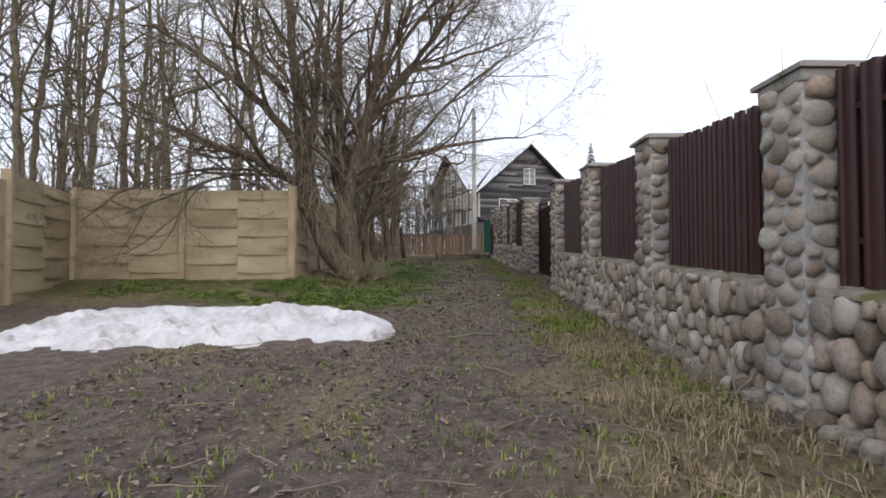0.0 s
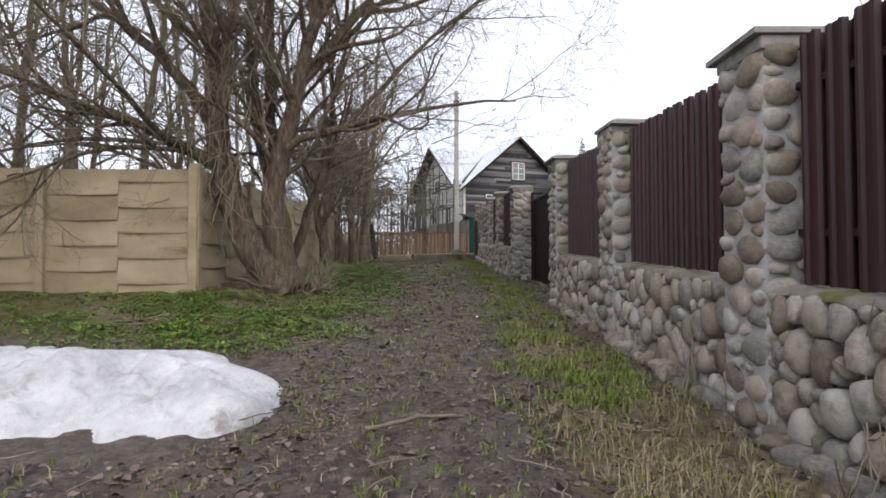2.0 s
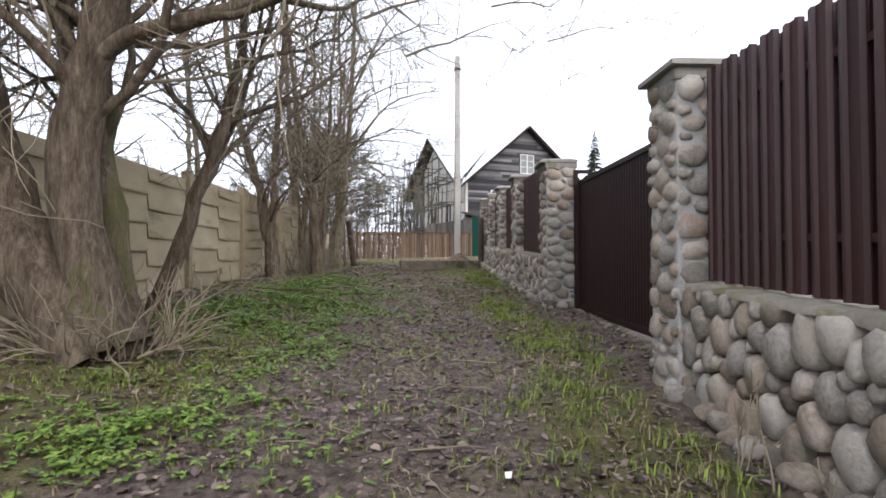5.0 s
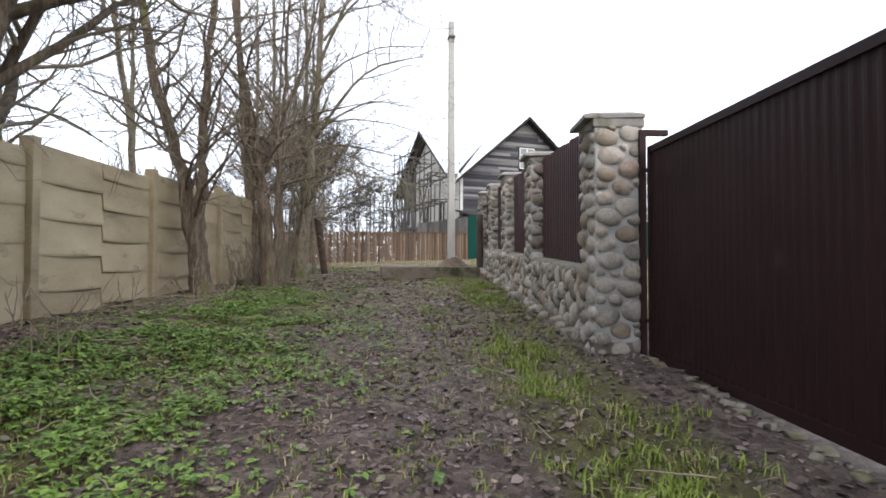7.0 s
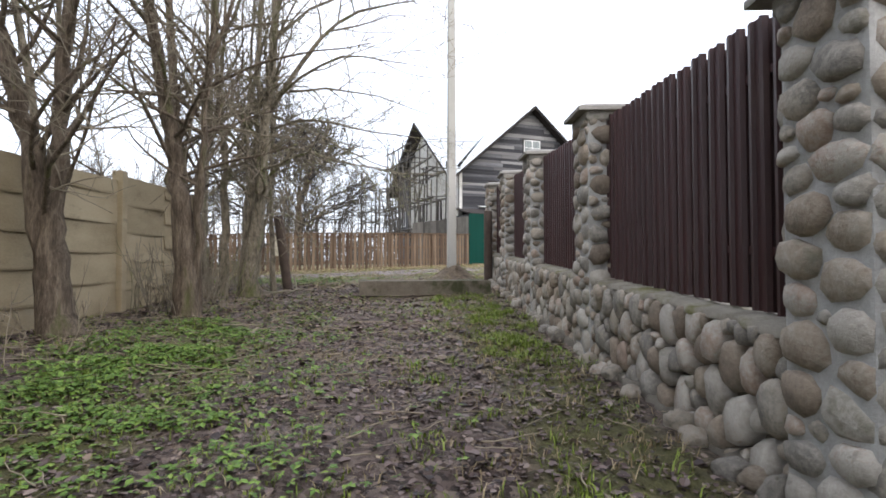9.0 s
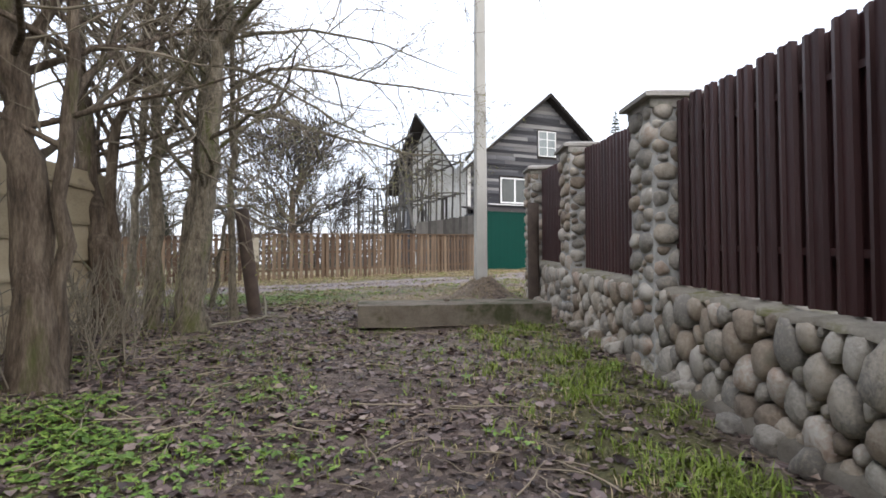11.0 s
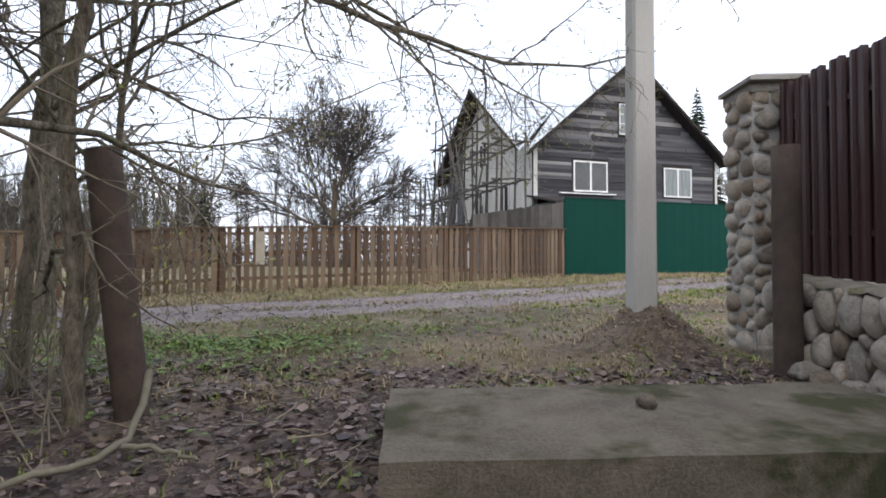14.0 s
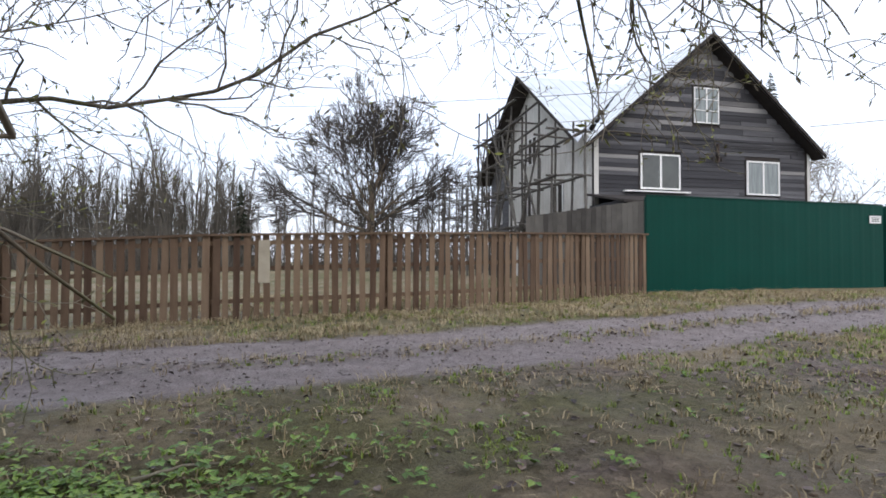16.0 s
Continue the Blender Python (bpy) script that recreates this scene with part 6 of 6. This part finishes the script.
rb = np.random.RandomState(66)
brush("shrub_shoots", [(rb.uniform(3.5, 4.6), y) for y in (2.2, 3.1, 4.0, 5.2, 6.1, 8.4, 9.0)], 2, 3.1, "bare upright shrub shoots behind the stone wall", TWIG, 0.03, 4)
brush("brushwood", [(rb.uniform(-3.1, -1.9), y) for y in np.linspace(20.6, 24.9, 34)], 3, 1.0, "thin bare brushwood between the path-side trees", PALETWIG, 0.35, 5)
brush("brushwood", [(rb.uniform(-3.15, -2.2), y) for y in np.linspace(12.3, 20, 10)], 4, 0.7, "thin bare brushwood at the foot of the fence", SHOOT, 0.5, 4)
brush("weed_stems", [(WALL_X - rb.uniform(0.1, 0.3), y) for y in (4.2, 4.9, 5.3, 6.9, 10.0)], 5, 0.5, "dry weed stems at the foot of the stone wall", SHOOT, 0.4, 5)
brush("weed_stems", [(WALL_X + 0.05, y) for y in (4.7, 5.1, 5.5)], 6, 0.95, "dry weed stems at the wall", SHOOT, 0.2, 2)


# ---- what grows and lies on the ground ----
def fine_z(x, y):
    """The ground's height with its small lumps."""
    rough = (value_noise(x, y, 0.45, 11) - 0.5) * 0.05 + (value_noise(x, y, 0.17, 12) - 0.5) * 0.035
    return gz(x, y) + rough * (1 - 0.75 * cover(x, y)[0])


def free(x, y):
    """True where nothing stands on the ground."""
    slab_dx, slab_dy = (x - 0.9), (y - 23.92)
    c, s = math.cos(radians(6)), math.sin(radians(6))
    u, v = slab_dx * c + slab_dy * s, -slab_dx * s + slab_dy * c
    on_slab = (np.abs(u) < 1.22) & (np.abs(v) < 0.52)
    snow_ = (x > -5.2) & (x < -0.7) & (y > np.interp(x, [-5.4, -4.3, -3, -0.9, -0.5], [5.2, 5.15, 5.75, 5.85, 6.9])) & (y < 8.0)
    wall_ = (x > 2.36) & (y < 26.6) & ~((y > 11.8) & (y < 15.5) & (x < 2.86))
    fence_ = (x < -3.2) & (y > 11.3) & (y < 23.7)
    return ~(on_slab | snow_ | wall_ | fence_)


def sample(n, r, box, weight):
    x, y = r.uniform(box[0], box[2], n), r.uniform(box[1], box[3], n)
    ok = (r.rand(n) < np.clip(weight(x, y), 0, 1)) & free(x, y)
    return x[ok], y[ok]


def blades(name, x, y, r, h, per, width, lean, material, label, category, wide=0.018):
    n = len(x)
    X, Y = np.repeat(x, per) + r.normal(0, wide, n * per), np.repeat(y, per) + r.normal(0, wide, n * per)
    H = np.repeat(np.broadcast_to(h, (n,)), per) * r.uniform(0.45, 1.15, n * per)
    a = r.uniform(0, 2 * math.pi, n * per)
    out = np.stack([np.cos(a), np.sin(a), np.zeros_like(a)], 1)
    side = np.stack([-np.sin(a), np.cos(a), np.zeros_like(a)], 1) * (width * r.uniform(0.6, 1.3, n * per))[:, None]
    base = np.stack([X, Y, fine_z(X, Y) - 0.008], 1)
    ln = (lean * r.uniform(0.2, 1.4, n * per))[:, None]
    up = np.array([[0, 0, 1.0]])
    m = base + H[:, None] * (0.55 * up + 0.25 * ln * out)
    t = base + H[:, None] * ((1 - 0.35 * np.minimum(ln, 1.6)) * up + ln * out)
    V = np.stack([base - side, base + side, m + side * 0.8, m - side * 0.8, t + side * 0.12, t - side * 0.12], 1).reshape(-1, 3)
    i = np.arange(n * per)[:, None] * 6
    F = np.concatenate([i + np.array([[0, 1, 2, 3]]), i + np.array([[3, 2, 4, 5]])])
    tagged(place(name, quads_me(name, [V], [F], True), material), label, category, kind="stuff")


def leaves_on(name, x, y, z, r, size, tilt, material, label, category):
    n = len(x)
    a = r.uniform(0, 2 * math.pi, n)
    d = np.stack([np.cos(a), np.sin(a), r.normal(0, tilt, n)], 1)
    d /= np.linalg.norm(d, axis=1, keepdims=True)
    s = np.stack([-np.sin(a), np.cos(a), r.normal(0, tilt, n)], 1)
    up = np.cross(d, s)
    L = (size * r.uniform(0.55, 1.35, n))[:, None]
    W = L * r.uniform(0.28, 0.42, (n, 1))
    fold = up * L * r.uniform(-0.05, 0.22, (n, 1))
    c = np.stack([x, y, z], 1)
    b, t = c - d * L * 0.5, c + d * L * 0.5 + up * L * r.uniform(-0.15, 0.15, (n, 1))
    V = np.stack([b, c - d * L * 0.2 + s * W + fold, c + d * L * 0.18 + s * W * 0.9 + fold, t, c + d * L * 0.18 - s * W * 0.9 + fold, c - d * L * 0.2 - s * W + fold], 1).reshape(-1, 3)
    i = np.arange(n)[:, None] * 6
    F = np.concatenate([i + np.array([[0, 3, 2, 1]]), i + np.array([[0, 5, 4, 3]])])
    tagged(place(name, quads_me(name, [V], [F], False), material), label, category, kind="stuff")


def herb_leaves(name, x, y, z, r, size, label):
    """Leaves of three pointed leaflets on short stalks, nodding a little outwards."""
    n = len(x)
    a0 = r.uniform(0, 2 * math.pi, n)
    nod = r.normal(0, 0.28, (n, 2))
    c = np.stack([x, y, z], 1)
    L = (size * r.uniform(0.5, 1.4, n))[:, None]
    V = []
    for da, sc in ((-1.25, 0.85), (0.0, 1.0), (1.25, 0.85)):
        a = a0 + da
        d = np.stack([np.cos(a), np.sin(a), nod[:, 0] * np.cos(a) + nod[:, 1] * np.sin(a) - 0.12], 1) * L * sc
        q = np.stack([-np.sin(a), np.cos(a), 0 * a], 1) * L * sc * 0.36
        up = np.array([0, 0, 1.0]) * L * 0.1
        V += [c, c + d * 0.5 + q + up, c + d, c + d * 0.5 - q + up]
    V = np.stack(V, 1).reshape(-1, 3)
    tagged(place(name, quads_me(name, [V], [np.arange(len(V)).reshape(-1, 4)], False), HERB), label, "herbs", kind="stuff")


GRASS = surf("grass", [(0.2, (0.075, 0.10, 0.016)), (0.5, (0.155, 0.215, 0.028)), (0.8, (0.24, 0.30, 0.06))], scale=2, bump=0, rough=0.55, random_mix=0.55, island=True, coords="Position")
STRAW = surf("straw", [(0.2, (0.15, 0.11, 0.06)), (0.5, (0.30, 0.24, 0.135)), (0.8, (0.44, 0.37, 0.24))], scale=2, bump=0, rough=0.8, random_mix=0.6, island=True, coords="Position")
HERB = surf("ground_herb", [(0.2, (0.05, 0.09, 0.018)), (0.5, (0.11, 0.20, 0.034)), (0.8, (0.22, 0.30, 0.06))], scale=1.5, bump=0, rough=0.5, random_mix=0.5, island=True, coords="Position")
LITTER = surf("dead_leaf", [(0.15, (0.028, 0.019, 0.018)), (0.38, (0.075, 0.052, 0.047)), (0.6, (0.13, 0.094, 0.085)), (0.82, (0.20, 0.155, 0.142)), (0.98, (0.30, 0.23, 0.175))], scale=2, bump=0, rough=0.5, random_mix=0.85, island=True, coords="Position")
rg = np.random.RandomState(123)
strip_w = lambda x, y: np.exp(-((x - np.interp(y, [0, 7, 12, 24], [1.5, 1.75, 1.85, 1.75])) / np.interp(y, [0, 7, 12, 17, 24], [0.55, 0.4, 0.4, 0.5, 0.55])) ** 2)
patchy = lambda x, y: np.clip(2.2 * value_noise(x, y, 0.55, 31) - 0.55, 0, 1) * np.clip(1.8 * value_noise(x, y, 0.2, 32) - 0.2, 0, 1)
left_w = lambda x, y: np.exp(-((x + np.interp(y, [8, 11, 16, 21], [2.1, 1.75, 1.35, 1.2])) / np.interp(y, [8, 11, 16, 21], [1.4, 1.2, 1.15, 0.8])) ** 2) * np.interp(y, [7.7, 9, 19.3, 21.5], [0, 1, 1, 0.05])

x, y = sample(11500, rg, (0.2, 1.0, 2.84, 24), lambda x, y: strip_w(x, y) * (0.03 + 1.5 * patchy(x, y) ** 2.2) * np.interp(y, [1, 6, 8, 12, 14, 24], [0.4, 0.55, 1, 0.8, 0.5, 0.55]))
blades("grass", x, y, rg, np.interp(y, [0, 7, 9, 13, 24], [0.07, 0.085, 0.11, 0.09, 0.11]), 16, 0.0045, 0.85, GRASS, "fresh green grass tufts along the stone wall", "grass", 0.05)
x, y = sample(50000, rg, (-3.2, 1.0, 2.3, 24), lambda x, y: 0.06 + 0.6 * patchy(x, y) * (0.3 + left_w(x, y)))
blades("grass", x, y, rg, 0.065, 4, 0.0036, 0.7, GRASS, "short thin grass in the mud", "grass")
x, y = sample(40000, rg, (-7, 24.6, 8, 37.5), lambda x, y: (1 - cover(x, y)[0]) * (0.03 + 0.8 * patchy(x, y) ** 1.5) * np.where(line_dist(x, y, ROAD) * np.sign(y - 29.9 - 0.5 * (x + 1.5)) > 0.8, 0.35, 1) * (1 - 0.85 * np.exp(-(((x - 0.8) / 1.3) ** 2 + ((y - 26.2) / 0.8) ** 2))))
blades("grass", x, y, rg, np.interp(y, [24, 29, 31], [0.045, 0.05, 0.08]), 6, 0.005, 0.9, GRASS, "short grass beside the lane", "grass")
x, y = sample(30000, rg, (0.4, 0.5, 2.4, 24), lambda x, y: strip_w(x, y) * (0.15 + patchy(y, x)) * np.interp(y, [0, 6, 9, 24], [1, 0.9, 0.25, 0.15]))
blades("dry_grass", x, y, rg, np.interp(y, [0, 7, 10], [0.14, 0.14, 0.09]), 4, 0.003, 1.1, STRAW, "pale dry grass along the wall", "grass")
x, y = sample(34000, rg, (-7, 24.6, 8, 37.5), lambda x, y: (1 - cover(x, y)[0]) * (0.12 + 0.9 * patchy(y, x)) * np.interp(y - 0.5 * x, [25, 29, 31, 34], [0.5, 0.5, 1, 1]))
blades("dry_grass", x, y, rg, np.interp(y - 0.5 * x, [28, 32], [0.075, 0.13]), 6, 0.004, 1.4, STRAW, "pale dry grass beside the lane", "grass", 0.035)
x, y = sample(9000, rg, (-3.2, 0.5, 1.5, 24), lambda x, y: 0.15 + 0.5 * patchy(y, x))
blades("dry_grass", x, y, rg, 0.07, 3, 0.0028, 1.6, STRAW, "flattened dry grass blades on the mud", "grass")

x, y = sample(105000, rg, (-6.5, 7.6, 1.0, 22), lambda x, y: (left_w(x, y) + 0.5 * np.clip((-1.8 - x), 0, 1) * np.interp(y, [8.6, 9.3, 11, 11.4], [0, 1, 1, 0])) * (np.interp(y, [9, 13, 15, 20], [0.10, 0.12, 0.3, 0.3]) + 1.4 * patchy(x, y)) * (1 - 0.93 * ((y > 11.0) & (y < 13.2) & (x < -0.9))) * (1 - 0.85 * ((x < -2.35) & (y > 11))))
herb_leaves("ground_herbs", x, y, fine_z(x, y) + rg.uniform(0.005, 0.085, len(x)) * patchy(x, y) + 0.012, rg, 0.040, "low bright green herb leaves covering the bank")
x, y = sample(10000, rg, (-4.5, 25.0, 0.2, 27.6), lambda x, y: np.exp(-(((x + 2.2) / 1.2) ** 2 + ((y - 26.2) / 0.75) ** 2)) * (0.25 + 1.2 * patchy(x, y)))
herb_leaves("ground_herbs", x, y, fine_z(x, y) + rg.uniform(0.005, 0.07, len(x)), rg, 0.042, "low green herb leaves beside the lane")
x, y = sample(9000, rg, (-3.0, 14, 2.3, 30), lambda x, y: 0.25 * patchy(x, y) * (1 - cover(x, y)[0]) + 0.35 * np.exp(-(((x + 1.0) / 0.9) ** 2 + ((y - 26.3) / 0.9) ** 2)))
herb_leaves("ground_herbs", x, y, fine_z(x, y) + rg.uniform(0.01, 0.06, len(x)), rg, 0.036, "scattered green herb leaves")
x, y = sample(105000, rg, (-3.2, 0.8, 2.86, 25.5), lambda x, y: np.interp(y, [1, 4, 8, 14, 18, 25], [0.2, 0.4, 0.7, 0.8, 0.95, 0.95]) * (0.35 + 0.9 * value_noise(x, y, 0.6, 41)) * (1 - 0.4 * np.exp(-((x - 0.45) / 0.4) ** 2)))
leaves_on("dead_leaves", x, y, fine_z(x, y) + rg.uniform(0.002, 0.014, len(x)), rg, np.where(rg.rand(len(x)) < 0.22, np.interp(y, [4, 16, 20], [0.05, 0.055, 0.07]), 0.03), 0.22, LITTER, "brown and grey fallen leaves on the path", "leaves")
x, y = sample(30000, rg, (-8, 25, 8, 36), lambda x, y: (1 - 0.85 * np.exp(-(((x - 1.1) / 1.5) ** 2 + ((y - 26.3) / 1.0) ** 2))) * (0.25 + 0.6 * np.exp(-(line_dist(x, y, ROAD) / 0.25) ** 2)) * (1 - 0.75 * cover(x, y)[0] * (line_dist(x, y, ROAD) > 0.35)))
leaves_on("dead_leaves", x, y, fine_z(x, y) + rg.uniform(0.002, 0.015, len(x)), rg, 0.045, 0.25, LITTER, "brown fallen leaves beside the lane", "leaves")


def ground_twigs():
    r = np.random.RandomState(5)
    L = []
    x, y = sample(3600, r, (-3.1, 1, 2.3, 25), lambda x, y: 0.12 + 0.5 * np.clip((-1.2 - x) / 1.5, 0, 1) * (y > 11.5) + 0.2 * (y > 18))
    for a, b in zip(x, y):
        t, n = r.uniform(0, math.pi), r.uniform(0.08, 0.45)
        k = 5
        s = np.linspace(-n / 2, n / 2, k)
        px, py = a + s * math.cos(t) + r.normal(0, 0.012, k), b + s * math.sin(t) + r.normal(0, 0.012, k)
        pz = gz(px, py) + 0.025 + r.uniform(0, 0.03)
        q = r.uniform(0.0025, 0.007)
        L.append((np.stack([px, py, pz], 1), np.linspace(q, q * 0.5, k)))
    tagged(place("fallen_twigs", quads_me("fallen_twigs", *batch_tubes(L, 4)), SHOOT), "fallen dry twigs on the ground", "twigs", kind="stuff")


ground_twigs()


def clods(name, n, r, box, weight, size, material, label, category):
    """Small stones or lumps, each an uneven eight-cornered lump."""
    x, y = sample(n, r, box, weight)
    k = len(x)
    cube = np.array(box_vf(-1, -1, -1, 1, 1, 1)[0]) * 0.6
    V = cube[None] * r.uniform(0.5, 1.2, (k, 8, 1)) * (size * r.uniform(0.35, 1.5, k) ** 1.5)[:, None, None] * np.array([1, 1, 0.6])
    a = r.uniform(0, 2 * math.pi, k)
    ca, sa = np.cos(a)[:, None], np.sin(a)[:, None]
    V = np.stack([V[..., 0] * ca - V[..., 1] * sa + x[:, None], V[..., 0] * sa + V[..., 1] * ca + y[:, None], V[..., 2] + fine_z(x, y)[:, None]], -1)
    F = (np.arange(k) * 8)[:, None, None] + np.array(box_vf(0, 0, 0, 1, 1, 1)[1])[None]
    tagged(place(name, quads_me(name, [V.reshape(-1, 3)], [F.reshape(-1, 4)], True), material), label, category, kind="stuff")


CLOD = surf("earth_clod", [(0.2, (0.12, 0.092, 0.066)), (0.5, (0.26, 0.205, 0.148)), (0.8, (0.40, 0.325, 0.24))], scale=3, bump=0.3, rough=0.9, random_mix=0.6, island=True, coords="Position")
GRIT = surf("grit", [(0.2, (0.07, 0.06, 0.056)), (0.5, (0.15, 0.13, 0.124)), (0.8, (0.26, 0.235, 0.225))], scale=3, bump=0.2, rough=0.9, random_mix=0.7, island=True, coords="Position")
clods("earth_clods", 15000, rg, (-3.2, 0.8, 2.4, 25.5), lambda x, y: 0.15 + 0.5 * value_noise(x, y, 0.5, 51), 0.012, CLOD, "small clods of mud", "earth")
clods("earth_clods", 5000, rg, (0.5, 25.23, 3.0, 27.23), lambda x, y: np.exp(-(((x - 1.56) / 0.55) ** 2 + ((y - 26.23) / 0.48) ** 2)), 0.014, CLOD, "loose clods on the mound of earth", "earth")
clods("rubble", 160, rg, (2.6, 11.85, 2.86, 15.45), lambda x, y: np.exp(-((x - 2.86) / 0.1) ** 2), 0.045, COPING, "pale broken concrete rubble along the gate's foot", "rubble")
clods("grit", 30000, rg, (-8, 24, 9, 36), lambda x, y: cover(x, y)[0] * 0.6, 0.010, GRIT, "loose gravel on the lane", "gravel")


# a fallen branch by the pipe post
def fallen_branch():
    th = empty("fallen_branch", (-1.6, 24.0, gzf(-1.6, 24.0)), "pale fallen branch lying at the foot of the pipe post", "branch")
    r = np.random.RandomState(4)
    for nm, pts, a, b in (("branch", [(-0.05, 0.35, 0.3), (0.05, 0.1, 0.1), (0.12, -0.15, 0.05), (-0.1, -0.5, 0.05), (-0.3, -0.85, 0.04)], 0.02, 0.013), ("fork", [(0.1, -0.1, 0.06), (0.3, -0.12, 0.06), (0.5, -0.2, 0.04)], 0.014, 0.008)):
        P = smooth_line(pts, 14, r, 0.008)
        place(nm, quads_me(nm, *batch_tubes([(P, np.linspace(a, b, 14))], 8)), PALEBARK, th)


PALEBARK = surf("pale_bark", [(0.3, (0.11, 0.10, 0.07)), (0.7, (0.24, 0.22, 0.165))], scale=8, fine=50, bump=0.4, rough=0.9)
fallen_branch()
stick = place("stick", quads_me("stick", *batch_tubes([(smooth_line([(-0.32, 0, 0), (0, 0.04, 0.02), (0.33, -0.02, 0)], 8, np.random.RandomState(2), 0.004), np.linspace(0.016, 0.01, 8))], 7)), PALEBARK, None, "", pose(0.35, 6.3, gzf(0.35, 6.3) + 0.03, 0, 0, 25))
tagged(stick, "short pale stick lying on the mud", "stick")
copy_thing(stick, pose(-1.9, 26.6, gzf(-1.9, 26.6) + 0.03, 0, 0, 40) @ Matrix.Diagonal((0.6, 0.6, 0.6, 1)))


# ---- wires ----
def wire(a, b, sag, label):
    P = np.array([np.array(a) + (np.array(b) - np.array(a)) * t - np.array([0, 0, sag * 4 * t * (1 - t)]) for t in np.linspace(0, 1, 14)])
    tagged(place("power_cable", quads_me("power_cable", *batch_tubes([(P, np.full(14, 0.012))], 4)), DARKWOOD), label, "cable")


wire((-45, 62, 16.0), (4.2, 45.6, 9.3), 0.8, "thin black power cable to the house")
wire((12.2, 47.6, 8.2), (45, 56, 14.0), 0.5, "thin black power cable from the house")

chip = place("stone_chip", STONES[3], STONE, None, "", Matrix.Translation((0.85, 24.0, 1.635)) @ pose(0, 0, 0, 0, 80, 20) @ Matrix.Diagonal((0.05, 0.1, 0.07, 1)))
tagged(chip, "small broken stone lying on the slab", "stone")
scrap = place("paper_scrap", data_of("scrap", [(0, 0, 0.01), (0.11, 0.01, 0.03), (0.12, 0.06, 0.012), (0.05, 0.07, 0.035), (-0.01, 0.05, 0.008)], [(0, 1, 3, 4), (1, 2, 3)]), WHITE, None, "", pose(1.75, 24.9, gzf(1.75, 24.9) + 0.015, 0, 0, 25))
tagged(scrap, "crumpled white scrap lying on the ground", "litter")
copy_thing(scrap, pose(1.07, 10.08, gzf(1.07, 10.08) + 0.015, 0, 0, 70) @ Matrix.Diagonal((0.5, 0.5, 0.6, 1)))
copy_thing(scrap, pose(0.13, 9.22, gzf(0.13, 9.22) + 0.015, 0, 0, -20) @ Matrix.Diagonal((0.6, 0.5, 0.6, 1)))
